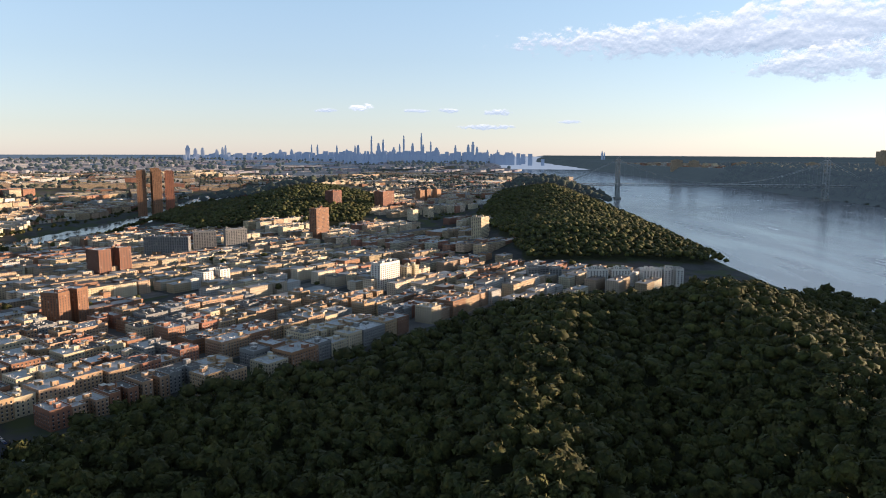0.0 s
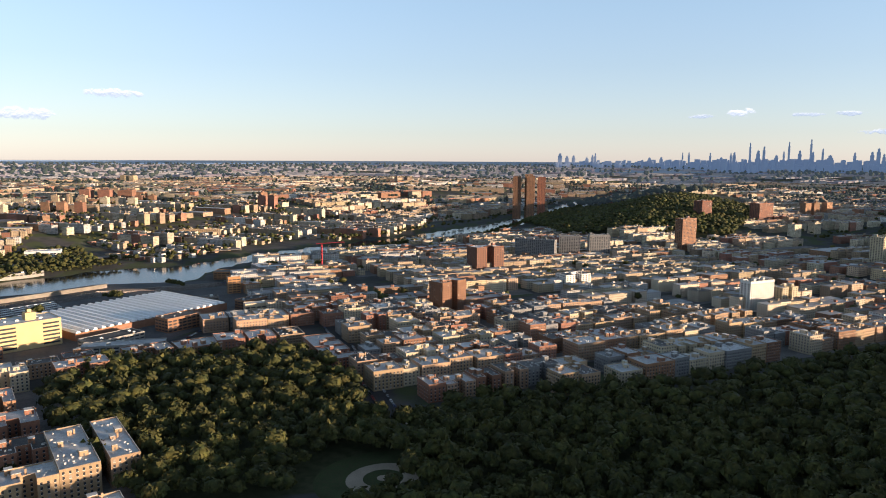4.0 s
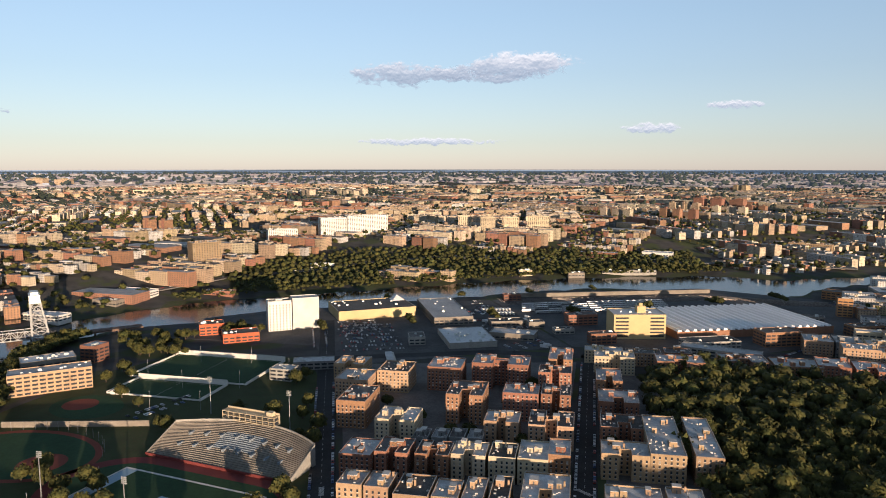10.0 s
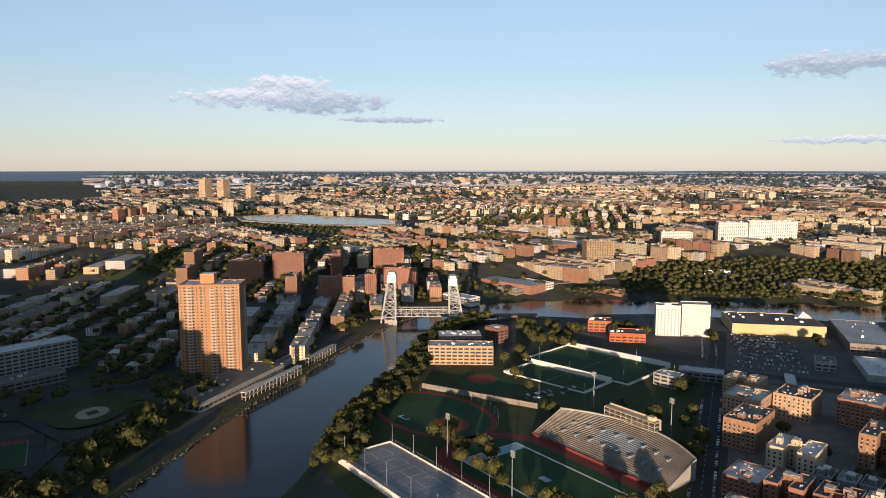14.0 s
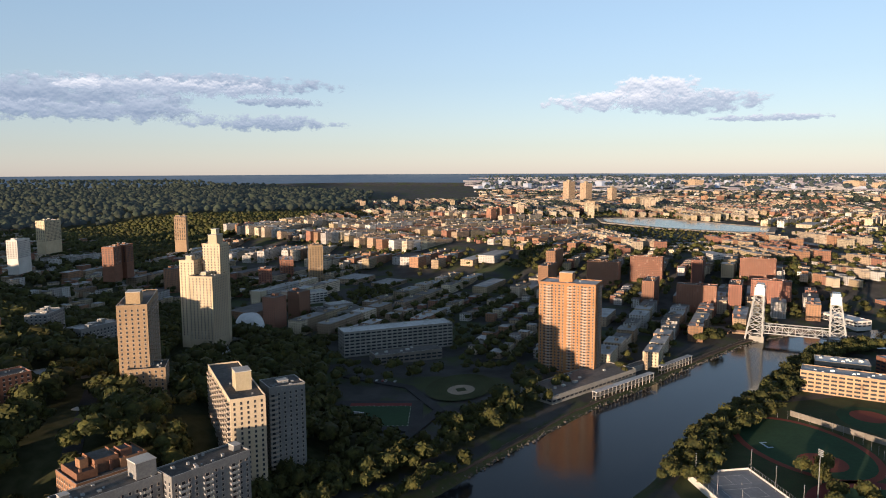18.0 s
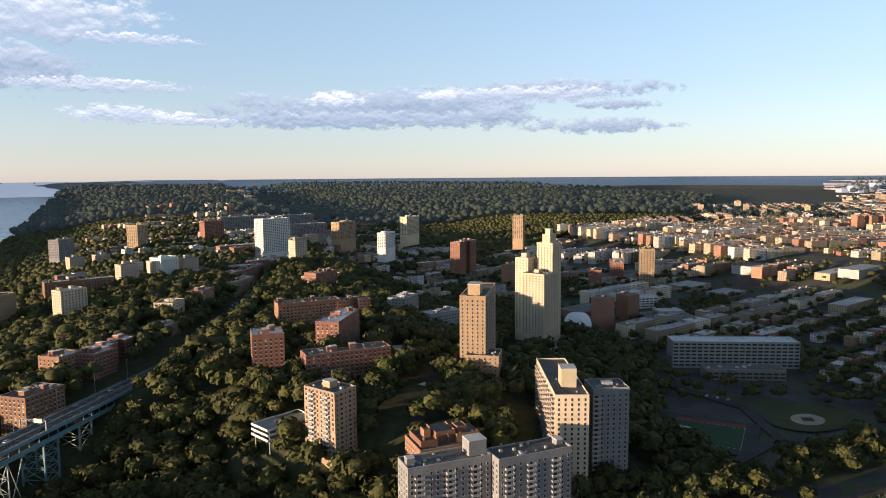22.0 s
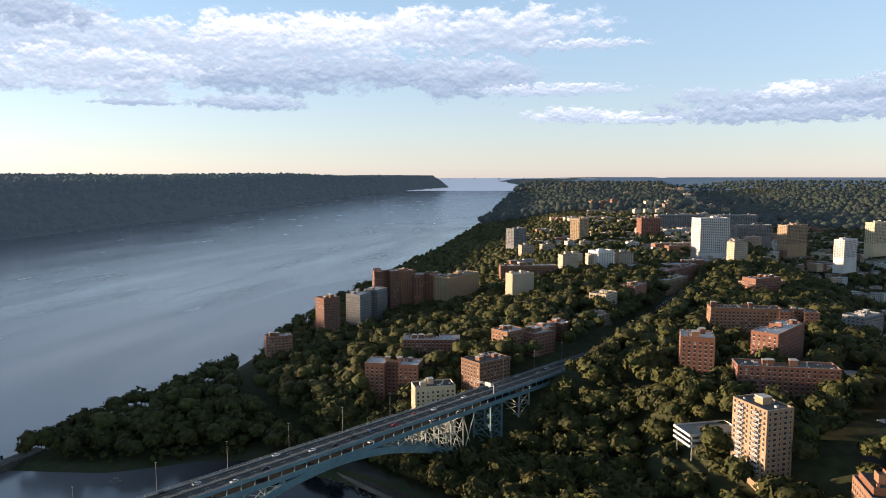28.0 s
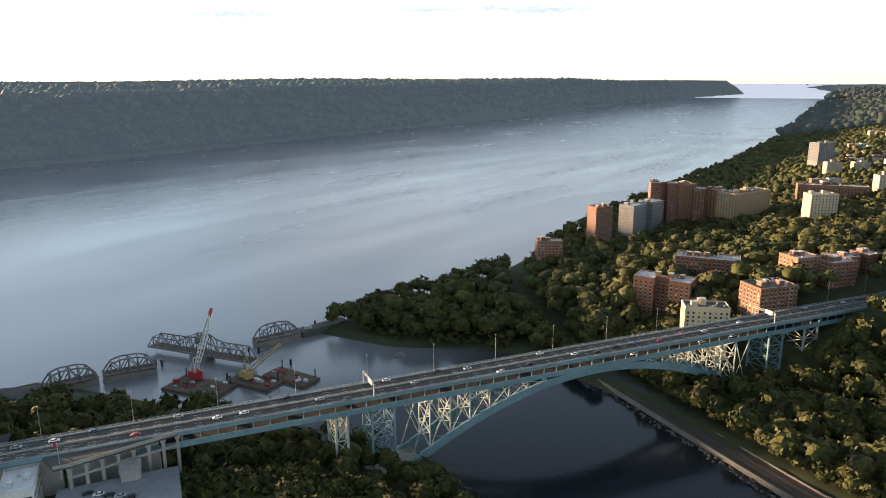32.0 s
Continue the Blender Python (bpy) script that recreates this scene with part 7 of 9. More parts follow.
for off in (-3.2, -1.75, 1.75, 3.2):
    for p, q in zip(LINE[:-1], LINE[1:]):
        d = np.array([q[0] - p[0], q[1] - p[1]])
        n = np.array([-d[1], d[0]]) / np.hypot(*d) * off
        rails.beam((p[0] + n[0], p[1] + n[1], 2.84), (q[0] + n[0], q[1] + n[1], 2.84), 0.12, 0.16)
tagged(part("rails", rails, RAIL_STEEL), "steel rails along the shore", "rails", kind="stuff")
wallr = Shape()
for p, q in zip(LINE[4:9], LINE[5:10]):
    d = np.array([q[0] - p[0], q[1] - p[1]])
    n = np.array([-d[1], d[0]]) / np.hypot(*d)
    for off, h in ((8, 3.6), (-8, 3.4)):
        wallr.beam((p[0] + n[0] * off, p[1] + n[1] * off, h - 1.5), (q[0] + n[0] * off, q[1] + n[1] * off, h - 1.5), 0.7, 3.2)
tagged(part("rail_wall", wallr, STAND), "pale concrete walls beside the tracks", "wall", kind="structure")
rocks = np.random.default_rng(12)
rv, rf = ico(1)
vs, fs = [], []
for p, q in zip(LINE[4:-1], LINE[5:]):
    n = int(math.hypot(q[0] - p[0], q[1] - p[1]) / 1.6)
    for k in range(n):
        t = (k + rocks.uniform(0, 1)) / n
        d = np.array([q[0] - p[0], q[1] - p[1]])
        o = np.array([-d[1], d[0]]) / np.hypot(*d)
        side = 1 if water_at(*(np.array(p) + d * t + o * 22)) > water_at(*(np.array(p) + d * t - o * 22)) else -1
        c = np.array(p) + d * t + o * side * rocks.uniform(9, 14)
        vs.append(rv * rocks.uniform(0.5, 1.2) * rocks.uniform(0.7, 1.3, 3) + np.array([c[0], c[1], 0.9 - rocks.uniform(0, 1)]))
        fs.append(rf + 12 * (len(vs) - 1))
tagged(new("bank_stones", mesh_of("bank_stones", np.vstack(vs), np.vstack(fs), ROCK)), "rough stones along the rail bank", "stones", kind="stuff")


# ---- bridges: lift bridge, swing bridge, suspension bridge ----
def truss(s, a, b, height, width, n, bar=0.5, mi=0, slope=True):
    """A through truss from a to b at deck height: two sides, cross bars and deck."""
    a, b = Vector(a), Vector(b)
    d = (b - a).normalized()
    side = Vector((-d.y, d.x, 0)) * width / 2
    up = Vector((0, 0, height))
    pts = [a + (b - a) * k / n for k in range(n + 1)]
    tops = [p + up * (0.0 if slope and k in (0, n) else (0.8 if slope and k in (1, n - 1) else 1.0)) for k, p in enumerate(pts)]
    for sg in (-1, 1):
        o = side * sg
        for k in range(n):
            s.beam(pts[k] + o, pts[k + 1] + o, bar * 1.3, None, mi)
            s.beam(tops[k] + o, tops[k + 1] + o, bar * 1.2, None, mi)
            if k:
                s.beam(pts[k] + o, tops[k] + o, bar * 0.8, None, mi)
            if k % 2:
                s.beam(tops[k] + o, pts[k + 1] + o, bar * 0.8, None, mi)
            else:
                s.beam(pts[k] + o, tops[k + 1] + o, bar * 0.8, None, mi)
    for k in range(1, n):
        s.beam(tops[k] - side, tops[k] + side, bar * 0.7, None, mi)
    return pts


RUST = material("rust_brown_steel", (0.16, 0.12, 0.1), 0.8, grain=0.4, size=1.5, second=(0.22, 0.14, 0.1), large=0.3)
WEATHERED = material("weathered_grey_steel", (0.3, 0.29, 0.28), 0.7, grain=0.3, size=2.0, second=(0.22, 0.2, 0.19), large=0.25)


def lift_bridge():
    p, q = Vector((-849, -316.8, 0)), Vector((-870, -250.2, 0))
    d = (q - p).normalized()
    n = Vector((-d.y, d.x, 0))
    root = empty("lift_bridge", pose(0, 0, 0), "grey steel lift bridge with two lattice towers and a truss span", "bridge")
    s = Shape()
    truss(s, p + Vector((0, 0, 11)), q + Vector((0, 0, 11)), 9, 15, 10, 0.8, 0, False)
    part("lift_span", s, STEEL_GREY, root)
    part("deck", Shape().beam(p + Vector((0, 0, 10.4)), q + Vector((0, 0, 10.4)), 15, 0.8), ASPHALT, root)
    for c, top in ((p, 62), (q, 57)):
        t = Shape()
        out = -d if c is p else d
        legs = [c + n * 11, c - n * 11, c + n * 11 + out * 19, c - n * 11 + out * 19]
        tops = [c + n * 10, c - n * 10, c + n * 10 + out * 9, c - n * 10 + out * 9]
        pt = lambda k, z: legs[k] + (tops[k] - legs[k]) * (z / top) + Vector((0, 0, z))
        for k in range(4):
            t.beam(pt(k, 0), pt(k, top), 1.8)
        for j in range(6):
            z0, z1 = top * j / 6, top * (j + 1) / 6
            for a, b in ((0, 1), (2, 3), (0, 2), (1, 3)):
                if j == 0 and (a, b) in ((0, 1), (2, 3)):
                    continue
                t.beam(pt(a, z0), pt(b, z1), 0.7).beam(pt(b, z0), pt(a, z1), 0.7).beam(pt(a, z1), pt(b, z1), 0.8)
        part("lattice_tower", t, STEEL_GREY, root)
        hd = Shape()
        mid = c + out * 4.5
        hd.beam(mid - n * 12 + Vector((0, 0, top - 1)), mid + n * 12 + Vector((0, 0, top - 1)), 11, 9)
        hd.beam(mid - n * 8 + Vector((0, 0, top + 5)), mid + n * 8 + Vector((0, 0, top + 5)), 8, 3)
        part("counterweight_house", hd, SIGN, root, "pale machine house on the tower")
        part("pier", Shape().beam(c - n * 12 + Vector((0, 0, 3)) + out * 6, c + n * 12 + Vector((0, 0, 3)) + out * 6, 16, 8), CONCRETE, root)
    via = Shape()
    for c, o, k in ((p, -d, 8), (q, d, 4)):
        for j in range(k):
            a = c + o * (12 + j * 26)
            via.beam(a + Vector((0, 0, 10)), a + o * 26 + Vector((0, 0, 10)), 14, 2.4)
            for sg in (-1, 1):
                via.beam(a + n * 5 * sg, a + n * 5 * sg + Vector((0, 0, 9)), 1.2)
    part("approach", via, RUST, root)
    return root


lift_bridge()


def swing_bridge():
    span = lambda s, a, b, h, n: truss(s, a, b, h, 8, n, 0.75)
    for a, b, h, n, label in (((480, -170, 5.5), (471, -203, 5.5), 9.5, 6, "rusty grey truss span of the rail bridge"), ((470, -206, 5.5), (456, -238, 5.5), 9.5, 6, "rusty grey truss span of the rail bridge"), ((441, -312, 5.5), (431, -348, 5.5), 9.5, 6, "rusty grey truss span near the far shore")):
        root = empty("truss_span", pose(0, 0, 0), label, "bridge span", "rail bridge spans")
        s = Shape()
        span(s, a, b, h, n)
        part("truss", s, WEATHERED, root)
        part("track_deck", Shape().beam((a[0], a[1], 5.0), (b[0], b[1], 5.0), 8, 0.7), RUST, root)
        part("pier", Shape().beam((a[0], a[1], 1.2), (b[0], b[1], 1.2), 9, 6), STAND, root)
    root = empty("swing_span", pose(0, 0, 0), "grey steel swing span turned open over the water", "bridge span", "rail bridge spans")
    s = Shape()
    a, b = Vector((497, -258, 5)), Vector((409, -287, 5))
    d = (b - a).normalized()
    o = Vector((-d.y, d.x, 0)) * 4.5
    n = 16
    hs = [0] + [8.5] * 5 + [10, 13, 13.5, 13, 10] + [8.5] * 5 + [0]
    pts = [a + (b - a) * k / n for k in range(n + 1)]
    for sg in (-1, 1):
        for k in range(n):
            t0, t1 = pts[k] + Vector((0, 0, hs[k])), pts[k + 1] + Vector((0, 0, hs[k + 1]))
            s.beam(pts[k] + o * sg, pts[k + 1] + o * sg, 0.9).beam(t0 + o * sg, t1 + o * sg, 0.8)
            if k:
                s.beam(pts[k] + o * sg, t0 + o * sg, 0.5)
            s.beam(pts[k] + o * sg, t1 + o * sg, 0.5) if k % 2 == 0 else s.beam(t0 + o * sg, pts[k + 1] + o * sg, 0.5)
    for k in range(1, n):
        s.beam(pts[k] + o + Vector((0, 0, hs[k])), pts[k] - o + Vector((0, 0, hs[k])), 0.45)
    part("truss", s, WEATHERED, root)
    part("track_deck", Shape().beam(a + Vector((0, 0, -0.6)), b + Vector((0, 0, -0.6)), 9, 0.8), RUST, root)
    part("operator_house", Shape().box(450, -276, 12, 456, -270, 17).box(449.6, -276.4, 17.002, 456.4, -269.6, 17.6), WEATHERED, root)
    part("pivot_pier", Shape().tube((453, -273, -4), (453, -273, 4.2), 9, 9, 20), STAND, root)
    c = Shape().beam((478, -172, 2.2), (520, -118, 2.2), 11, 6).beam((431, -349, 2.2), (424, -392, 2.2), 11, 6)
    tagged(part("causeway", c, ROCK), "stone causeway carrying the railway", "causeway", kind="structure")
    for x, y in ((463, -246), (466, -243), (405, -262), (428, -306), (436, -303), (438, -366), (441, -374), (390, -306)):
        tagged(part("mooring_pile", Shape().tube((x, y, -4), (x, y, 4.5), 0.9, 0.8, 8), TYRE), "dark timber mooring pile in the water", "pile", "mooring piles")
    tagged(part("shed", Shape().box(-3, -1.3, 0, 3, 1.3, 2.6), SIGN, None, "", pose(429, -356, 5.3, 0, 0, 70)), "pale blue work container on the causeway", "container")


swing_bridge()
RED_PAINT = material("red_machine_paint", (0.42, 0.04, 0.05), 0.55, grain=0.2, size=1.0, large=0.2)
TAN_PAINT = material("tan_machine_paint", (0.5, 0.36, 0.16), 0.6, grain=0.2, size=1.0, large=0.2)
PLANKS = material("deck_planks", (0.2, 0.15, 0.11), 0.9, grain=0.4, size=0.8, second=(0.13, 0.1, 0.08), large=0.3)


def barge(x, y, w, d, turn, deck, label):
    root = empty("barge", pose(x, y, 0, 0, 0, turn), label, "barge", "work barges")
    part("hull", Shape().box(-w / 2, -d / 2, -1.5, w / 2, d / 2, 1.8).box(-w / 2 - 0.3, -d / 2 - 0.3, 1.0, w / 2 + 0.3, d / 2 + 0.3, 1.5), RUST, root)
    part("deck", Shape().box(-w / 2 + 0.5, -d / 2 + 0.5, 1.802, w / 2 - 0.5, d / 2 - 0.5, 2.0), deck, root)
    rng = random.Random(label)
    for k in range(16):
        a, b, u = rng.uniform(-w / 2 + 3, w / 2 - 3), rng.uniform(-d / 2 + 2, d / 2 - 2), rng.uniform(0.6, 1.8)
        part("deck_load", Shape().box(a - u, b - u * 0.6, 2.0, a + u, b + u * 0.6, 2.0 + u * rng.uniform(0.5, 1.4)), rng.choice((RED_PAINT, RED_PAINT, SIGN, PLANKS, STEEL_GREY)), root)
    for sx in (-0.42, 0.42):
        part("spud_pole", Shape().tube((w * sx, d * 0.42, -2), (w * sx, d * 0.42, 8), 0.4, 0.4, 8), TYRE, root)
    return root


barge(407, -241, 44, 23, 198, PLANKS, "timber-decked barge under the white crane")
barge(385, -270, 36, 17, 192, PLANKS, "brown work barge with red machines")
barge(371, -291, 38, 17, 186, PLANKS, "brown work barge with stacked steel")


def boat_crane(x, y, base, tip, cab, boom, label):
    root = empty("crane", pose(x, y, 2.0), label, "crane", "floating cranes")
    part("turntable", Shape().tube((0, 0, 0), (0, 0, 1.2), 3, 3, 14), TYRE, root)
    part("cab", Shape().box(-4.5, -3, 1.202, 4.5, 3, 5.5).box(-4.3, -2.8, 5.502, 2, 2.8, 6.4), cab, root)
    b = Shape()
    t = Vector(tip)
    o = Vector((0, 0, 4))
    d = (t - o).normalized()
    s = d.cross(Vector((0, 0, 1))).normalized()
    u = s.cross(d)
    L = (t - o).length
    n = 14
    at = lambda k, i, j: o + d * (L * k / n) + (s * i + u * j) * (1.5 * (1 - 0.7 * abs(2 * k / n - 0.8) / 1.2))
    cor = ((-1, -1), (1, -1), (1, 1), (-1, 1))
    for k in range(n):
        for q in range(4):
            b.beam(at(k, *cor[q]), at(k + 1, *cor[q]), 0.42)
            b.beam(at(k, *cor[q]), at(k + 1, *cor[(q + 1) % 4]), 0.26)
    part("boom", b, boom, root)
    part("boom_head", Shape().beam(t - d * 5, t + d * 1, 1.6), cab, root)
    part("gantry", Shape().beam((-3.5, -2, 6), (-1, -1, 16), 0.4).beam((-3.5, 2, 6), (-1, 1, 16), 0.4).beam((3, -2, 6), (-1, -1, 16), 0.3).beam((3, 2, 6), (-1, 1, 16), 0.3).beam((-1, -1, 16), (-1, 1, 16), 0.5), boom, root)
    part("cable", Shape().beam((-1, 0, 16), t, 0.12).beam((-1, 0.8, 16), t, 0.12), TYRE, root)
    return root


boat_crane(419, -246, 2, (4, -19, 45), RED_PAINT, WHITE, "white lattice crane with a red cab on a barge")
boat_crane(391, -268, 2, (-20, -14, 26), TAN_PAINT, TAN_PAINT, "tan crane with a lowered boom on a barge")
tagged(part("work_boat", Shape().box(-4, -1.6, -0.5, 4, 1.6, 1.2).box(-2.5, -1.2, 1.202, 1, 1.2, 3.2), WEATHERED, None, "", pose(338, -368, 0.2, 0, 0, 30)), "small grey boat moored in the cove", "boat")


def far_part(name, s, mat, parent):
    s.v = [tuple(p) for p in far(np.array(s.v))]
    return part(name, s, mat, parent)


def suspension_bridge():
    root = empty("suspension_bridge", pose(0, 0, 0), "grey steel suspension bridge far down the river", "bridge")
    a, b = np.array([810, 3065, 0.0]), np.array([1690, 3000, 0.0])
    d = (b - a) / np.linalg.norm(b - a)
    n = np.array([-d[1], d[0], 0])
    L = np.linalg.norm(b - a)
    up = lambda z: np.array([0, 0, z])
    for c in (a, b):
        s = Shape()
        for sg in (-1, 1):
            for o in (-6, 6):
                s.beam(c + n * 15 * sg + d * o, c + n * 15 * sg + d * o + up(172), 4)
            for z in range(0, 172, 14):
                s.beam(c + n * 15 * sg - d * 6 + up(z), c + n * 15 * sg + d * 6 + up(z + 14), 1.6)
                s.beam(c + n * 15 * sg + d * 6 + up(z), c + n * 15 * sg - d * 6 + up(z + 14), 1.6)
        for z in (52, 74, 150, 160, 170):
            for o in (-6, 6):
                s.beam(c - n * 15 + d * o + up(z), c + n * 15 + d * o + up(z), 4)
        for z in (84, 100, 116, 132):
            s.beam(c - n * 15 + up(z), c + n * 15 + up(z + 16), 2).beam(c + n * 15 + up(z), c - n * 15 + up(z + 16), 2)
        far_part("tower", s, STEEL_GREY, root)
        far_part("pier", Shape().beam(c - n * 24 + up(3), c + n * 24 + up(3), 26, 10), CONCRETE, root)
    deck = Shape()
    for k in range(40):
        p, q = a - d * 230 + d * (L + 420) * k / 40, a - d * 230 + d * (L + 420) * (k + 1) / 40
        deck.beam(p + up(66), q + up(66), 34, 1.5).beam(p + up(57), q + up(57), 30, 1.2)
        for sg in (-1, 1):
            deck.beam(p + n * 15 * sg + up(57), q + n * 15 * sg + up(66), 1.2)
    far_part("deck", deck, STEEL_GREY, root)
    for sg in (-1, 1):
        cab, hang_ = Shape(), Shape()
        z = lambda t: 70 + 100 * (2 * t - 1) ** 2
        for k in range(28):
            t, u = k / 28, (k + 1) / 28
            cab.beam(a + d * L * t + n * 15 * sg + up(z(t)), a + d * L * u + n * 15 * sg + up(z(u)), 1.8)
            hang_.beam(a + d * L * t + n * 15 * sg + up(z(t)), a + d * L * t + n * 15 * sg + up(66), 0.35)
        cab.beam(a + n * 15 * sg + up(170), a - d * 220 + n * 15 * sg + up(68), 1.8).beam(b + n * 15 * sg + up(170), b + d * 190 + n * 15 * sg + up(68), 1.8)
        far_part("main_cable", cab, STEEL_GREY, root)
        far_part("hangers", hang_, STEEL_GREY, root)["kind"] = "stuff"
    return root


suspension_bridge()

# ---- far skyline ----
# haze over the skyline is put into a blue-grey colour and glow
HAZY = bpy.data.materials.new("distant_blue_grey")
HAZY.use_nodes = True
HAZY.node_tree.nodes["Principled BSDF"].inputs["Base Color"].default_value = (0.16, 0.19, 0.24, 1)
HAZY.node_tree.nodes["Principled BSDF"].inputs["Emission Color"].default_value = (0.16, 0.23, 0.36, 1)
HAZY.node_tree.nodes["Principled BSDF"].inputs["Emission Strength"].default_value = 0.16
SKYLINE = [(-3955, 282, 54), (-3837, 237, 45), (-3728, 246, 45), (-3510, 219, 45), (-3419, 255, 36), (-3374, 282, 27), (-2531, 219, 54), (-2358, 228, 45), (-2050, 300, 18), (-1959, 300, 27), (-1660, 291, 27)]
SKYLINE += [(-1506, 228, 54), (-1379, 291, 27), (-1333, 300, 45), (-1125, 436, 27), (-1016, 327, 54), (-943, 382, 36), (-780, 264, 54), (-689, 318, 27), (-626, 445, 27), (-490, 327, 45), (-354, 482, 27), (-327, 309, 36)]
SKYLINE += [(-209, 355, 27), (-118, 264, 73), (172, 300, 36), (372, 309, 45), (444, 355, 45), (508, 282, 36), (671, 228, 36), (825, 228, 27), (1052, 210, 27), (2458, 219, 27), (2494, 200, 18)]
sky_rng = random.Random(2)
for k, (x, h, w) in enumerate(SKYLINE):
    x, y, q = x + 190, 11000.0, w / 2
    s = Shape().box(x - q, y - q, -20, x + q, y + q, h * 0.86)
    s.box(x - q * 0.62, y - q * 0.62, h * 0.86, x + q * 0.62, y + q * 0.62, h - 6)
    s.box(x - q * 0.2, y - q * 0.2, h - 6, x + q * 0.2, y + q * 0.2, h + 4)
    s.v = [tuple(p) for p in far(np.array(s.v))]
    tagged(part("skyscraper", s, HAZY), "skyscraper coloured blue-grey for haze on the far horizon", "skyscraper", "far skyline")
s = Shape()
for k in range(420):
    x = sky_rng.triangular(-4210, 1690, -310)
    h, q, y = sky_rng.uniform(90, 215 - abs(x + 410) * 0.012), sky_rng.uniform(14, 40), sky_rng.uniform(10200, 11900)
    s.box(x - q, y - q, -20, x + q, y + q, h)
for k in range(40):
    a = radians(sky_rng.uniform(95, 140))
    d = sky_rng.uniform(6000, 9500)
    x, y, q = -d * math.sin(a), d * math.cos(a), sky_rng.uniform(15, 40)
    s.box(x - q, y - q, 0, x + q, y + q, sky_rng.uniform(50, 95))
s.v = [tuple(p) for p in far(np.array(s.v))]
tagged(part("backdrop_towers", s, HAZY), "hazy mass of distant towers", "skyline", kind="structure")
for x, y, z, w, d, h in ((1900, 5470, 82, 80, 40, 60), (2020, 5430, 82, 66, 40, 56), (2150, 4860, 85, 80, 36, 50), (2200, 4740, 85, 50, 36, 48), (2250, 4670, 85, 50, 36, 48), (2350, 4340, 88, 80, 36, 52), (2430, 4290, 88, 50, 36, 50), (2550, 3970, 90, 60, 36, 122)):
    s = Shape().box(x - w / 2, y - d / 2, z - 40, x + w / 2, y + d / 2, z + h).box(x - w / 5, y - d / 5, z + h, x + w / 5, y + d / 5, z + h + 7)
    s.v = [tuple(p) for p in far(np.array(s.v))]
    tagged(part("far_tower", s, FAR_TAN), "tan tower on the far cliff top", "tower", "towers on the far cliff")
for x, y, w, h in ((-2772, -1954, 50, 110), (-2780, -1864, 50, 104), (-2640, -1527, 90, 44), (-2900, -1800, 40, 80), (-6440, -3116, 200, 60), (-6461, -1738, 180, 60), (-6300, -1500, 160, 55), (-6600, -2600, 160, 50)):
    s = Shape().box(x - w / 2, y - w / 3, -10, x + w / 2, y + w / 3, 36 + h).box(x - w / 6, y - w / 8, 36 + h, x + w / 6, y + w / 8, 43 + h)
    s.v = [tuple(p) for p in far(np.array(s.v))]
    tagged(part("far_tower", s, FAR_TAN), "tall tan tower block in the far town", "tower", "towers in the far town")

# ---- small landmarks ----
def air_dome():
    s, n, m = Shape(), 20, 9
    ring_ = []
    for j in range(m + 1):
        b = math.pi / 2 * j / m
        for k in range(n):
            a = 2 * math.pi * k / n
            c, e = math.cos(a), math.sin(a)
            ring_.append((23 * math.copysign(abs(c) ** 0.6, c) * math.cos(b) ** 0.6, 19 * math.copysign(abs(e) ** 0.6, e) * math.cos(b) ** 0.6, 27 * math.sin(b)))
    s.add(ring_, [(j * n + k, j * n + (k + 1) % n, (j + 1) * n + (k + 1) % n, (j + 1) * n + k) for j in range(m) for k in range(n)])
    ob = part("air_dome", s.mesh("air_dome", [ROOF_WHITE], True), None, None, "", pose(-424, -765, gz(-424, -765) - 0.5, 0, 0, 60))
    tagged(ob, "white inflated sports dome", "dome")
    part("base_skirt", Shape().box(-24, -20, -8, 24, 20, 0.6), CONCRETE, ob)


air_dome()
TF = empty("turf_field", pose(-353, -433, 6.2, 0, 0, 135), "dark turf field with a red end strip", "sports field")
part("turf", Shape().box(-26, -27, -1, 26, 27, 0.05), TURF, TF)
part("red_strip", Shape().box(-26, 20, 0.0, 26, 27, 0.06), TRACK, TF, "red end strip")
dots = Shape()
for k in range(14):
    for a, b in ((-25 + k * 3.8, -26.5), (-25 + k * 3.8, 19.5)):
        dots.box(a, b, 0.05, a + 1.3, b + 0.5, 0.08)
    for a in (-25.6, 25.2):
        dots.box(a, -26 + k * 3.3, 0.05, a + 0.5, -25 + k * 3.3, 0.08)
part("line_dashes", dots, WHITE, TF)["kind"] = "stuff"
part("surround", Shape().box(-36, -38, -1.2, 36, 34, 0.0), ASPHALT, TF, "dark asphalt apron")
BF = empty("sand_field", pose(-453, -436, 6.2, 0, 0, 20), "worn grass ball field with a sandy diamond", "sports field")
part("grass", disc(0.0, [(math.cos(a) * 42, math.sin(a) * 30) for a in np.linspace(0, 6.283, 30, endpoint=False)]), GRASS, BF)
part("sand", disc(0.03, [(8 + math.cos(a) * 15, 4 + math.sin(a) * 12) for a in np.linspace(0, 6.283, 24, endpoint=False)]), SAND, BF, "sandy diamond")
part("infield", disc(0.05, [(8 + math.cos(a) * 7, 4 + math.sin(a) * 6) for a in np.linspace(0, 6.283, 4, endpoint=False)]), GRASS, BF)
road("lane", [(-310, -345), (-335, -380), (-395, -405), (-420, -470), (-400, -540)], 9, "grey asphalt lane beside the sports field", lambda p: 6.2)
road("lane", [(-105, -385), (-130, -440), (-160, -510), (-250, -600), (-330, -690), (-400, -800)], 10, "asphalt lane winding between the towers", high)
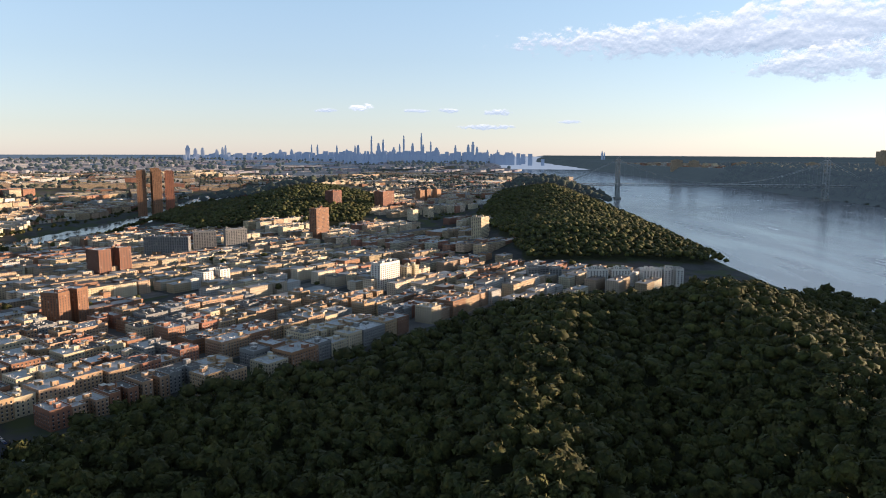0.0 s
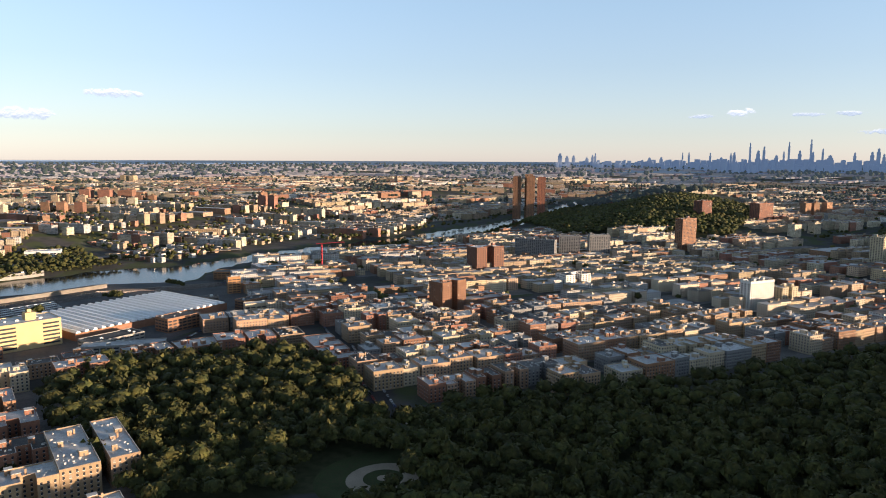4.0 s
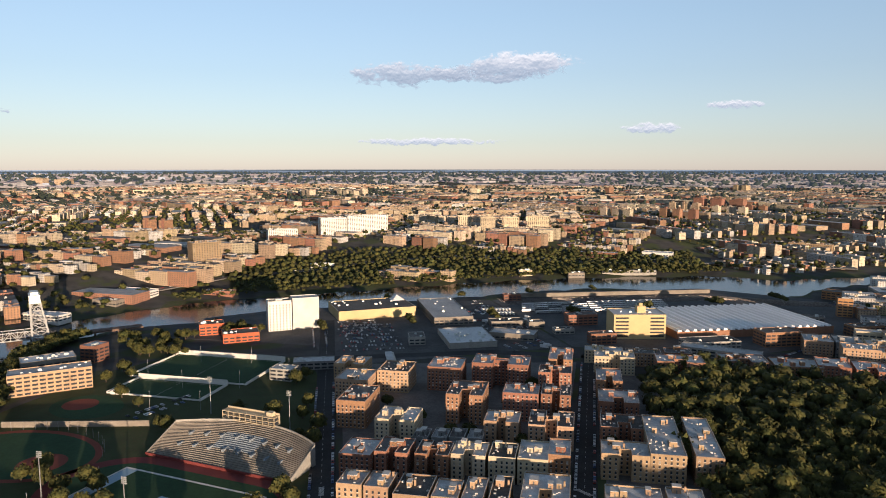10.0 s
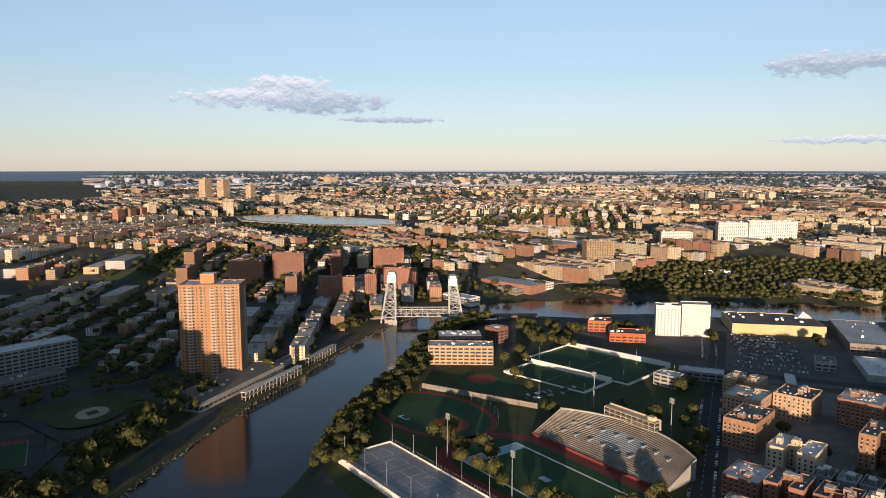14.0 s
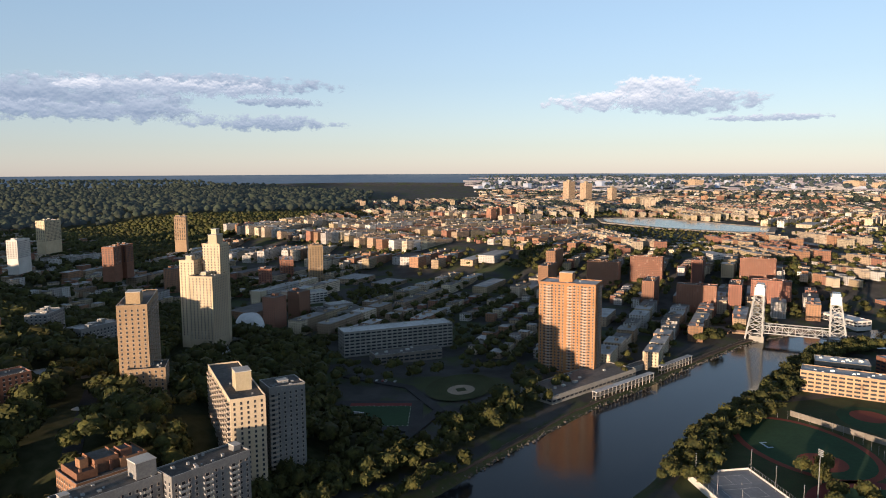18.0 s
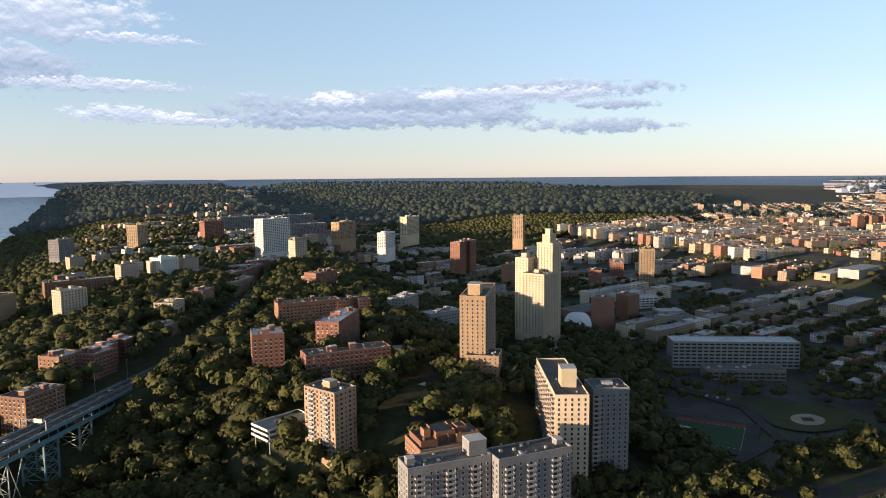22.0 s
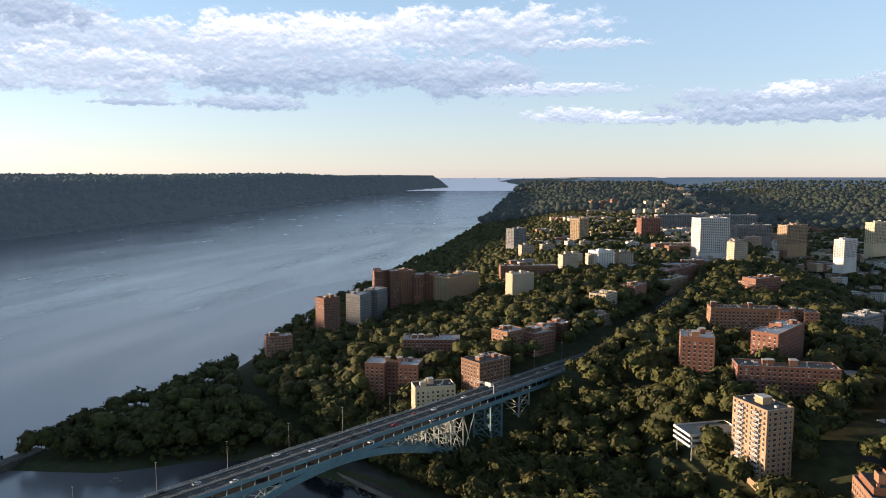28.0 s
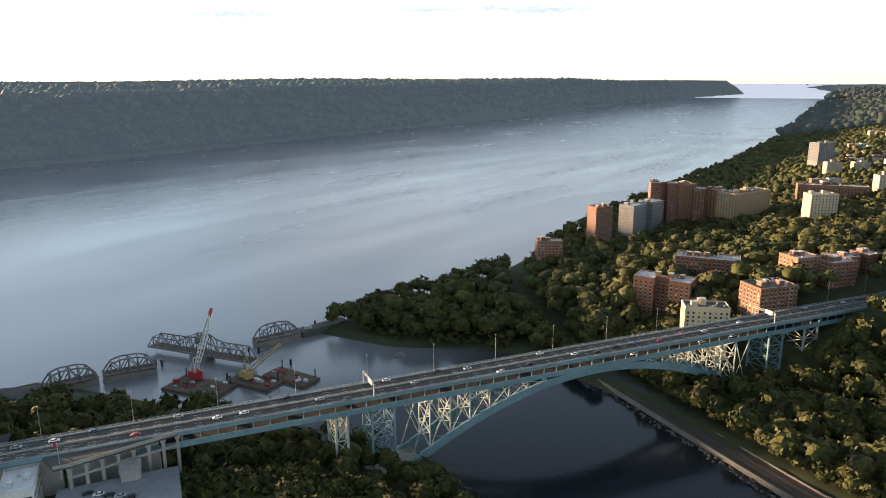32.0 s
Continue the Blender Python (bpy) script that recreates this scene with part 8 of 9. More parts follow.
for x, y, z, w, d, h, turn, c, l, bands in ((-124, -413, 36, 24, 20, 9, 40, ORANGE, "red and white low garage", True), (-150, -560, gz(-150, -560), 44, 26, 5, -6, CONCRETE, "low hall with a grey roof", False),
                                         (-340, -704, gz(-340, -704), 62, 44, 5, 40, CONCRETE, "wide podium below the cream towers", False), (-131, -447, 38, 26, 14, 6, 40, WHITE, "low white garage roof beside the lane", False)):
    hall("low_block", x, y, z, w, d, h, turn, c, ROOF_SILVER, l, 4, bands, "building", 12)


def terrace_block():
    """Brick flats that step back in roof terraces behind the grey slabs."""
    ob = part("terrace_block", wall_shape(outline(40, 26, 0), -16, 14), [BRICK, COPING], None, "", pose(-122, -374, 38, 0, 0, 4))
    tagged(ob, "brown brick block of flats stepping back in roof terraces", "apartment house")
    part("roof", Shape().box(-19.6, -12.6, 13.4, 19.6, 12.6, 14.0), ROOF_DARK, ob)
    for x0, y0, x1, y1, h in ((-18, -11, -4, 8, 4.2), (-4, -9, 8, 6, 6.4), (8, -11, 18, 9, 3.4), (-12, -4, -6, 4, 7.2), (10, -3, 14, 3, 7.6)):
        s = Shape().box(x0, y0, 13.9, x1, y1, 14 + h, 0, 1, False)
        for a, b, c, e in ((x0, y1 - 0.4, x1, y1), (x0, y0, x0 + 0.4, y1 - 0.402), (x1 - 0.4, y0, x1, y1 - 0.402)):
            s.box(a, b, 14 + h + 0.002, c, e, 14.8 + h, 0)
        part("terrace", s, [BRICK, ROOF_DARK], ob)
    for k in range(5):
        part("chimney", Shape().box(-15 + k * 7.5, 6.5, 13.9, -13.8 + k * 7.5, 7.7, 19.5), BRICK, ob)
    part("glazing", window_shape(outline(40, 26, 0), 1.0, 14, random.Random(3)), [GLASS, CURTAIN, FRAME_PAINT], ob)["kind"] = "stuff"


terrace_block()


def stair_block():
    """A small white block of three steps with a round lantern."""
    ob = part("white_block", wall_shape(outline(16, 13, 0), -14, 10), [WHITE, COPING], None, "", pose(-137, -474, 38, 0, 0, 30))
    tagged(ob, "small stepped white block with a flat roof", "house")
    part("roof", Shape().box(-7.6, -6.1, 9.4, 7.6, 6.1, 10.0), ROOF_WHITE, ob)
    part("upper_floor", Shape().box(-7, -5.5, 9.9, 2, 5.5, 13.4).box(-6, -3, 13.402, -1, 3, 15.6), WHITE, ob)
    part("glazing", window_shape(outline(16, 13, 0), 0.5, 10, random.Random(4), bay=3.6), [GLASS, CURTAIN, FRAME_PAINT], ob)["kind"] = "stuff"


stair_block()


def parking_deck():
    """Open parking levels with pale parapet bands beside the yellow tower."""
    root = empty("parking_deck", pose(-36, -437, gz(-36, -437) + 1.5, 0, 0, 28), "open parking deck with pale parapet bands beside a tower", "parking deck")
    for k in range(3):
        part("level", Shape().box(-17, -9, k * 3.2 - 0.3, 17, 9, k * 3.2), CONCRETE, root)
        for a, b, c, e in ((-17.2, -9.2, 17.2, -9.002), (-17.2, 9.002, 17.2, 9.2), (-17.2, -9.0, -17.002, 9.0), (17.002, -9.0, 17.2, 9.0)):
            part("parapet", Shape().box(a, b, k * 3.2 - 0.5, c, e, k * 3.2 + 1.0), WHITE, root)
    for x in (-15, -7.5, 0, 7.5, 15):
        for y in (-8, 8):
            part("post", Shape().box(x - 0.3, y - 0.3, -9, x + 0.3, y + 0.3, 6.098), CONCRETE, root)


parking_deck()
# bridge authority house, plaza posts
hall("plaza_house", 298, -92, 36, 22, 13, 9, -28, WHITE, ROOF_WHITE, "white two-storey plaza house with a white roof", 3, True, "house", 20)
part("plaza_yard", Shape().box(-24, -14, -20, 24, 14, 0.1), COURT, None, "", pose(268, -118, 37, 0, 0, -118))
tagged(bpy.data.objects["plaza_yard"], "grey parking yard below the plaza", "yard", kind="structure")
for k in range(5):
    car(pose(262 + k * 4, -120 + k * 2.5, 37.1, 0, 0, 60), (1, 2, 1, 0, 1)[k])
pole = part("flag_pole", Shape().tube((0, 0, 0), (0, 0, 18), 0.14, 0.07, 8), WHITE, None, "", pose(292, -106, 40))
tagged(pole, "white flag pole with a striped flag", "flag pole")
part("flag", Shape().add([(0, 0, 15.4), (2.4, 0.6, 15.1), (2.5, 0.5, 17.2), (0, 0, 17.6)], [(0, 1, 2, 3), (3, 2, 1, 0)]), RED_PAINT, pole)
for s in range(20, 560, 38):
    for y in (-8.6,):
        x, yy, z = on_bridge(s, y)
        lamp_pole(x, yy, 48, 9)
tower_crane = empty("tower_crane", pose(-770, 982, 5), "red tower crane over a building site", "crane")
part("mast", Shape().box(-1, -1, 0, 1, 1, 46), RED_PAINT, tower_crane)
part("jib", Shape().beam((-12, 0, 46), (34, 20, 50), 1.2), RED_PAINT, tower_crane)

# a far reservoir and the sound on the horizon
s = Shape().add([(x, y, 47.5) for x, y in LAKE][::-1], [tuple(range(len(LAKE)))])
tagged(part("reservoir", s, WATER), "calm blue reservoir in the town", "lake", kind="structure")
rim = Shape()
for p, q in zip(LAKE, LAKE[1:] + LAKE[:1]):
    rim.beam((*p, 47), (*q, 47), 16, 4)
tagged(part("reservoir_wall", rim, STAND), "pale stone wall round the reservoir", "wall", kind="structure")


# blue sky sheen is put into the strips as a glow
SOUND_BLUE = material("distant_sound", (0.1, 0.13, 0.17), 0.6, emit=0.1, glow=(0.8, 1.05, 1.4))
for h0, h1, d0, d1 in ((38, 58, 13500, 15500), (50, 76, 20000, 26000), (74, 92, 15000, 17500), (88, 122, 21000, 30000), (96, 110, 14000, 15200)):
    n = 30
    a = np.radians(np.linspace(h0, h1, n))
    taper = np.sin(np.linspace(0.05, math.pi - 0.05, n)) ** 0.5
    mid_, half_ = (d0 + d1) / 2, (d1 - d0) / 2
    near_, away_ = mid_ - half_ * taper, mid_ + half_ * taper
    v = np.vstack([np.stack([-near_ * np.sin(a), near_ * np.cos(a), np.full(n, 66.0)], 1), np.stack([-away_ * np.sin(a), away_ * np.cos(a), np.full(n, 66.0)], 1)])
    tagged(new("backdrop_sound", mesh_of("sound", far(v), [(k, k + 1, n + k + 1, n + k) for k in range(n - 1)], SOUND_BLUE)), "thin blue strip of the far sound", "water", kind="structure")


# ---- clouds ----
def cloud_material(base):
    m = bpy.data.materials.new("evening_cloud")
    m.use_nodes = True
    nt = m.node_tree
    nt.nodes.clear()
    N = lambda kind: nt.nodes.new(kind)
    out, mixs, clear, glow = N("ShaderNodeOutputMaterial"), N("ShaderNodeMixShader"), N("ShaderNodeBsdfTransparent"), N("ShaderNodeEmission")
    au, av = N("ShaderNodeAttribute"), N("ShaderNodeAttribute")
    au.attribute_name, av.attribute_name = "across", "upward"

    def math_node(op, a, b=None, c=None):
        n = N("ShaderNodeMath")
        n.operation = op
        for k, v in enumerate((a, b, c)):
            if v is None:
                continue
            if isinstance(v, float):
                n.inputs[k].default_value = v
            else:
                nt.links.new(v, n.inputs[k])
        return n.outputs[0]

    puff = N("ShaderNodeAttribute")
    puff.attribute_name = "puff"

    def tex(scale, detail, lift=0.0):
        mp, n = N("ShaderNodeMapping"), N("ShaderNodeTexNoise")
        mp.inputs["Location"].default_value = (0, lift, 0)
        nt.links.new(puff.outputs["Vector"], mp.inputs["Vector"])
        nt.links.new(mp.outputs[0], n.inputs["Vector"])
        n.inputs["Scale"].default_value, n.inputs["Detail"].default_value, n.inputs["Roughness"].default_value = 1 / scale, detail, 0.62
        return n.outputs["Fac"]

    u, v = au.outputs["Fac"], av.outputs["Fac"]
    r = math_node("ADD", math_node("MULTIPLY", u, u), math_node("MULTIPLY", v, v))
    lump = math_node("ADD", math_node("MULTIPLY", tex(1.5, 5.0), 0.75), math_node("MULTIPLY", tex(0.4, 4.0), 0.25))
    above = math_node("ADD", math_node("MULTIPLY", tex(1.5, 5.0, 0.3), 0.75), math_node("MULTIPLY", tex(0.4, 4.0, 0.1), 0.25))
    # puffs pile up over a flatter base
    sag = math_node("MAXIMUM", math_node("MULTIPLY", v, -0.9), 0.0)
    body = math_node("SUBTRACT", math_node("ADD", math_node("SUBTRACT", 0.74, math_node("MULTIPLY", r, 1.05)), math_node("MULTIPLY", math_node("SUBTRACT", lump, 0.5), 3.4)), math_node("MULTIPLY", sag, 0.55))
    edge = N("ShaderNodeMapRange")
    edge.interpolation_type = "SMOOTHSTEP"
    edge.inputs[1].default_value, edge.inputs[2].default_value = 0.0, 0.5
    nt.links.new(body, edge.inputs[0])
    fade = N("ShaderNodeMapRange")
    fade.interpolation_type = "SMOOTHSTEP"
    fade.inputs[1].default_value, fade.inputs[2].default_value = 1.0, 0.6
    nt.links.new(r, fade.inputs[0])
    alpha = math_node("MULTIPLY", math_node("MULTIPLY", edge.outputs[0], fade.outputs[0]), 0.94)
    # sunlit tops and shaded undersides are painted into the glow colour
    lit = math_node("ADD", math_node("ADD", math_node("MULTIPLY", v, 0.26), math_node("MULTIPLY", math_node("SUBTRACT", lump, above), 1.3)), base)
    ramp = N("ShaderNodeValToRGB")
    ramp.color_ramp.elements[0].position, ramp.color_ramp.elements[0].color = 0.08, (0.16, 0.19, 0.225, 1)
    ramp.color_ramp.elements[1].position, ramp.color_ramp.elements[1].color = 0.72, (0.54, 0.5, 0.455, 1)
    e = ramp.color_ramp.elements.new(0.42)
    e.color = (0.29, 0.305, 0.32, 1)
    nt.links.new(lit, ramp.inputs[0])
    nt.links.new(ramp.outputs[0], glow.inputs["Color"])
    nt.links.new(alpha, mixs.inputs[0])
    nt.links.new(clear.outputs[0], mixs.inputs[1])
    nt.links.new(glow.outputs[0], mixs.inputs[2])
    nt.links.new(mixs.outputs[0], out.inputs["Surface"])
    return m


CLOUD_KINDS = [cloud_material(0.2), cloud_material(0.38), cloud_material(0.52)]
# heading, height over the horizon, half width, half height in degrees; 0 grey, 1 mixed, 2 bright
CLOUDS = [(-20.8, 8.13, 10.78, 1.12, 1), (-27.9, 8.38, 7.74, 1.63, 1), (-29.8, 6.19, 5.21, 1.04, 1), (5.6, 3.31, 0.73, 0.27, 2), (8.4, 3.10, 0.73, 0.14, 1), (1.2, 3.13, 0.83, 0.14, 1), (-1.4, 3.14, 0.83, 0.14, 1), (-5.2, 3.01, 0.87, 0.23, 1), 
          (-4.3, 1.86, 1.75, 0.18, 1), (-11.0, 2.30, 0.68, 0.14, 1), (68.9, 7.82, 3.11, 0.71, 2), (70.9, 6.79, 1.63, 0.37, 1), (74.7, 6.90, 1.77, 0.35, 1), (58.8, 2.78, 1.69, 0.36, 2), (53.0, 4.40, 1.54, 0.27, 2), (118.7, 5.97, 2.68, 0.86, 2), 
          (122.1, 5.11, 4.00, 0.63, 2), (115.9, 4.81, 3.95, 0.79, 1), (110.7, 3.63, 3.15, 0.23, 1), (78.9, 6.99, 2.85, 0.78, 1), (74.7, 7.11, 2.01, 0.50, 1), (70.0, 7.44, 3.01, 0.72, 1), (67.9, 7.95, 1.77, 0.59, 2), (76.3, 1.80, 4.25, 0.26, 2), 
          (153.0, 6.38, 7.26, 0.65, 0), (149.6, 3.57, 4.59, 0.54, 0), (148.0, 5.16, 2.53, 0.34, 0), (170.0, 4.94, 8.53, 1.08, 0), (162.6, 5.36, 6.04, 1.04, 0), (168.7, 4.14, 11.16, 0.62, 0), (170.5, 5.82, 1.80, 0.54, 2), (155.8, 6.05, 6.54, 0.57, 1), 
          (157.5, 4.35, 2.28, 0.83, 0), (161.8, 6.15, 1.50, 0.34, 2), (-174.8, 4.31, 3.68, 0.37, 2), (-179.3, 3.99, 2.76, 0.23, 1), (-149.8, 9.62, 7.72, 1.95, 1), (-147.8, 10.37, 2.79, 1.03, 2), (-155.8, 10.65, 3.84, 1.28, 2), (-161.4, 10.78, 2.65, 1.50, 2), 
          (-167.3, 10.81, 6.80, 1.81, 1), (-149.0, 7.29, 7.67, 1.21, 0), (-159.6, 7.84, 8.32, 0.96, 0), (-165.9, 7.19, 4.06, 1.44, 0), (-148.2, 5.32, 3.61, 0.56, 0), (-172.5, 6.42, 5.05, 0.46, 1), (-175.3, 9.80, 3.22, 0.37, 1), (-133.2, 9.77, 7.72, 1.63, 1), 
          (-131.6, 6.62, 6.41, 1.04, 1), (-140.2, 6.66, 3.87, 1.55, 1), (-148.1, 10.69, 3.14, 0.81, 2), (-137.5, 7.74, 6.33, 1.01, 1), (-131.2, 11.07, 5.97, 1.19, 0), (-125.2, 4.76, 2.96, 0.42, 0), (-148.9, 5.17, 2.76, 0.41, 0), (-140.2, 5.19, 2.28, 0.23, 0), 
          (-173.5, 4.41, 2.86, 0.57, 1)]
for k, (head, high_, hw, hh, tone) in enumerate(CLOUDS):
    nu, nv, R = 28, 8, 4900 - k * 3.0
    grow = 1.7
    vs, us, ws, ps = [], [], [], []
    size_ = 0.6 * hh + 0.3
    for j in range(nv + 1):
        for i in range(nu + 1):
            u, v = i / nu * 2 - 1, j / nv * 2 - 1
            a, e = radians(head - u * hw * grow / math.cos(radians(high_))), radians(high_ + v * hh * grow)
            vs.append((-R * math.cos(e) * math.sin(a), R * math.cos(e) * math.cos(a), EYE_Z + R * math.sin(e)))
            us.append(u)
            ws.append(v)
            ps += [u * hw * grow / size_, v * hh * grow * 1.5 / size_, k * 7.3]
    fs = [(j * (nu + 1) + i, j * (nu + 1) + i + 1, (j + 1) * (nu + 1) + i + 1, (j + 1) * (nu + 1) + i) for j in range(nv) for i in range(nu)]
    me = mesh_of("cloud", vs, fs, CLOUD_KINDS[tone], None, True)
    me.attributes.new("across", "FLOAT", "POINT").data.foreach_set("value", np.array(us, np.float32))
    me.attributes.new("upward", "FLOAT", "POINT").data.foreach_set("value", np.array(ws, np.float32))
    me.attributes.new("puff", "FLOAT_VECTOR", "POINT").data.foreach_set("vector", np.array(ps, np.float32))
    tagged(new("backdrop_cloud", me), "grey and cream evening cloud", "cloud", kind="structure")


# ---- single trees near the camera ----
def tree(x, y, z, r, seed):
    """A broad tree: tapered trunk, limbs and a crown of clumps."""
    key = ("tree", seed)
    m = pose(x, y, z, 0, 0, (x * 7 + y * 3) % 360)
    if key in HOUSES:
        ob = copy_thing(HOUSES[key], m @ Matrix.Diagonal((r, r, r, 1)))
        ob.matrix_basis = m @ Matrix.Diagonal((r, r, r, 1))
        return ob
    root = empty("tree", m @ Matrix.Diagonal((r, r, r, 1)), "broad leafy tree with a dense dark green crown", "tree", "trees by the fields")
    part("trunk", Shape().tube((0, 0, -0.2), (0.03, 0.02, 0.7), 0.09, 0.06, 7), BARK, root)
    rng = random.Random(seed)
    for k in range(4):
        a = k * 1.57 + rng.uniform(-0.4, 0.4)
        part("limb", Shape().tube((0.02, 0, 0.3 + k * 0.08), (math.cos(a) * 0.45, math.sin(a) * 0.45, 0.8), 0.04, 0.015, 5), BARK, root)
    v, f = CROWNS[0][seed % 8]
    part("crown", mesh_of("crown", v * np.array([1, 1, 1.15]) + np.array([0, 0, 0.82]), f, LEAF, None, True), None, root)
    HOUSES[key] = root
    return root


t_rng = random.Random(21)
GROVE = [(-505, 24), (-520, 40), (-492, 34), (-548, 30), (-575, 36), (-540, -2), (-560, 8), (-418, 8), (-405, 14), (-398, -8), (-470, -135), (-458, -122), (-465, -108), (-452, -100), (-440, -118), (-432, -104), (-425, -92), (-414, -84), (-405, -66), (-396, -52), (-388, -44), (-480, -150), (-492, -140)]
GROVE += [(-508, 108), (-520, 120), (-484, 134), (-478, 146), (-452, 178), (-440, 186), (-560, 100), (-530, 196), (-566, 230), (-470, 214), (-428, 236), (-700, -120), (-720, -130), (-690, -140), (-640, -118), (-610, -100), (-558, -78), (-545, -70), (-570, -20), (-640, 30), (-655, 40)]
GROVE += [(t_rng.uniform(-860, -770), t_rng.uniform(-140, -70)) for _ in range(26)] + [(t_rng.uniform(-900, -840), t_rng.uniform(-60, 0)) for _ in range(10)] + [(t_rng.uniform(-330, -300), t_rng.uniform(20, 30)) for _ in range(4)]
for k, (x, y) in enumerate(GROVE):
    tree(x, y, gz(x, y), t_rng.uniform(4.8, 7.6), k % 6)


# ---- blocks between the park and the train shed ----
for x, y, w, d, h, turn, c, r, st in ((-440, 560, 46, 30, 13, 144, "red", "silver", 1), (-400, 531, 44, 30, 13, 144, "red", "silver", 1), (-532, 522, 28, 32, 14, 54, "red", "silver", 0), (-514, 548, 28, 34, 13, 54, "red", "silver", 1), (-495, 572, 26, 34, 13, 54, "tan", "dark", 0),
                                  (-566, 626, 30, 38, 14, 54, "tan", "silver", 1), (-548, 652, 28, 38, 14, 54, "red", "dark", 0), (-612, 578, 28, 34, 15, 54, "tan", "silver", 0), (-596, 602, 26, 34, 15, 54, "grey", "silver", 0), (-580, 690, 34, 30, 14, 54, "tan", "silver", 1),
                                  (-640, 742, 40, 26, 15, 54, "tan", "silver", 0), (-636, 338, 38, 17, 13, 64, "cream", "silver", 1), (-617, 372, 34, 18, 13, 64, "tan", "dark", 0), (-606, 404, 26, 20, 14, 64, "red", "dark", 0)):
    apartment(x, y, 5, w, d, h, turn, c, r, st, group="blocks beside the train shed", bulk=3)
for name, x, y, w, d, h, turn, c, r, l in (("workshop", -622, 466, 80, 20, 8, 44, CONCRETE, ROOF_SILVER, "long workshop with a silver roof"), ("shed", -755, 285, 52, 26, 7, 58, STAND, ROOF_SILVER, "pale shed with a sloping roof beside the yard"),
                                        ("yard_house", -800, 392, 38, 18, 13, 84, BRICK, ROOF_DARK, "red-brown brick yard house"), ("brick_tower", -753, 752, 18, 14, 24, 54, ORANGEBRICK, ROOF_DARK, "square orange brick tower in the yard"),
                                        ("yard_house", -735, 770, 24, 14, 13, 54, ORANGEBRICK, ROOF_SILVER, "orange brick house beside a brick tower"), ("signal_house", -624, 668, 40, 14, 14, 54, CREAM, ROOF_SILVER, "cream house with a row of bright windows"),
                                        ("repair_hall", -835, 850, 82, 22, 12, 36, ORANGEBRICK, ROOF_DARK, "long orange brick repair hall"), ("bus_depot", -836, 968, 118, 52, 9, 60, CONCRETE, ROOF_WHITE, "wide bus depot with a pale roof"),
                                        ("shed", -745, 690, 34, 12, 5, 54, STAND, ROOF_DARK, "low shed between the tracks"), ("shed", -700, 880, 60, 18, 7, 54, BRICK, ROOF_DARK, "low brick shed beside the tracks"), ("shed", -760, 900, 40, 22, 6, 54, CONCRETE, ROOF_SILVER, "grey shed beside the tracks"),
                                        ("shed", -1172, 668, 100, 26, 5, 75, CONCRETE, ROOF_DARK, "low shed with a dark roof on the far bank"), ("shed", -1168, 560, 30, 14, 7, 80, STAND, ROOF_SILVER, "small pale shed on the far bank"), ("shed", -1190, 470, 24, 12, 9, 80, CREAM, ROOF_SILVER, "cream plant house on the far bank"),
                                        ("market_hall", -1330, 116, 44, 18, 7, 85, WHITE, ROOF_WHITE, "white low hall beside the highway"), ("market_hall", -1330, 690, 76, 22, 10, 60, BRICK, ROOF_WHITE, "red low hall with a white roof on the far bank"), ("market_hall", -1300, 810, 60, 30, 14, 50, WHITE, ROOF_WHITE, "white hall on the far bank"),
                                        ("garage", -1130, -60, 46, 16, 6, 70, BRICK, ROOF_DARK, "low brick garage on the river bend"), ("store", -1085, -210, 40, 20, 7, 60, STAND, ROOF_SILVER, "grey low store near the river bend")):
    hall(name, x, y, gz(x, y) if x < -1000 else 5, w, d, h, turn, c, r, l, 5, True, "shed" if "shed" in name else "building")

# the highway on the far bank
HIGHWAY = [(-1160, -160), (-1240, -60), (-1297, 64), (-1350, 200), (-1369, 343), (-1340, 520), (-1278, 690), (-1230, 850), (-1160, 960), (-1080, 1100)]
road("highway", HIGHWAY, 26, "pale highway along the far bank", lambda p: max(gz(p[0], p[1]), 9) + 1.0, PAVING)
parked("highway_cars", [(a[0], a[1], b[0], b[1], 15, 0, max(gz(a[0], a[1]), 9) + 1.2) for a, b in zip(HIGHWAY[:-1], HIGHWAY[1:])], "cars on the highway")


# ---- delivery lorries on the lots ----
def lorry(x, y, turn):
    m = pose(x, y, 5.15, 0, 0, turn)
    if "lorry" in HOUSES:
        return copy_thing(HOUSES["lorry"], m)
    ob = empty("lorry", m, "white box lorry parked on the asphalt lot", "lorry", "lorries on the lots")
    part("box_body", Shape().box(-4.6, -1.25, 0.9, 2.4, 1.25, 3.7), ROOF_WHITE, ob)
    part("cab", Shape().prism([(2.5, -1.15), (4.6, -1.15), (4.6, 1.15), (2.5, 1.15)], 0.6, 2.7).box(2.6, -1.05, 2.702, 3.8, 1.05, 3.0), WHITE, ob)
    part("windscreen", Shape().box(4.602, -1.0, 1.6, 4.64, 1.0, 2.4), GLASS, ob)
    for a in (-3.4, 3.5):
        for b in (-1.1, 1.1):
            part("wheel", Shape().tube((a, b - 0.16, 0.5), (a, b + 0.16, 0.5), 0.5, 0.5, 10), TYRE, ob)
    HOUSES["lorry"] = ob
    return ob


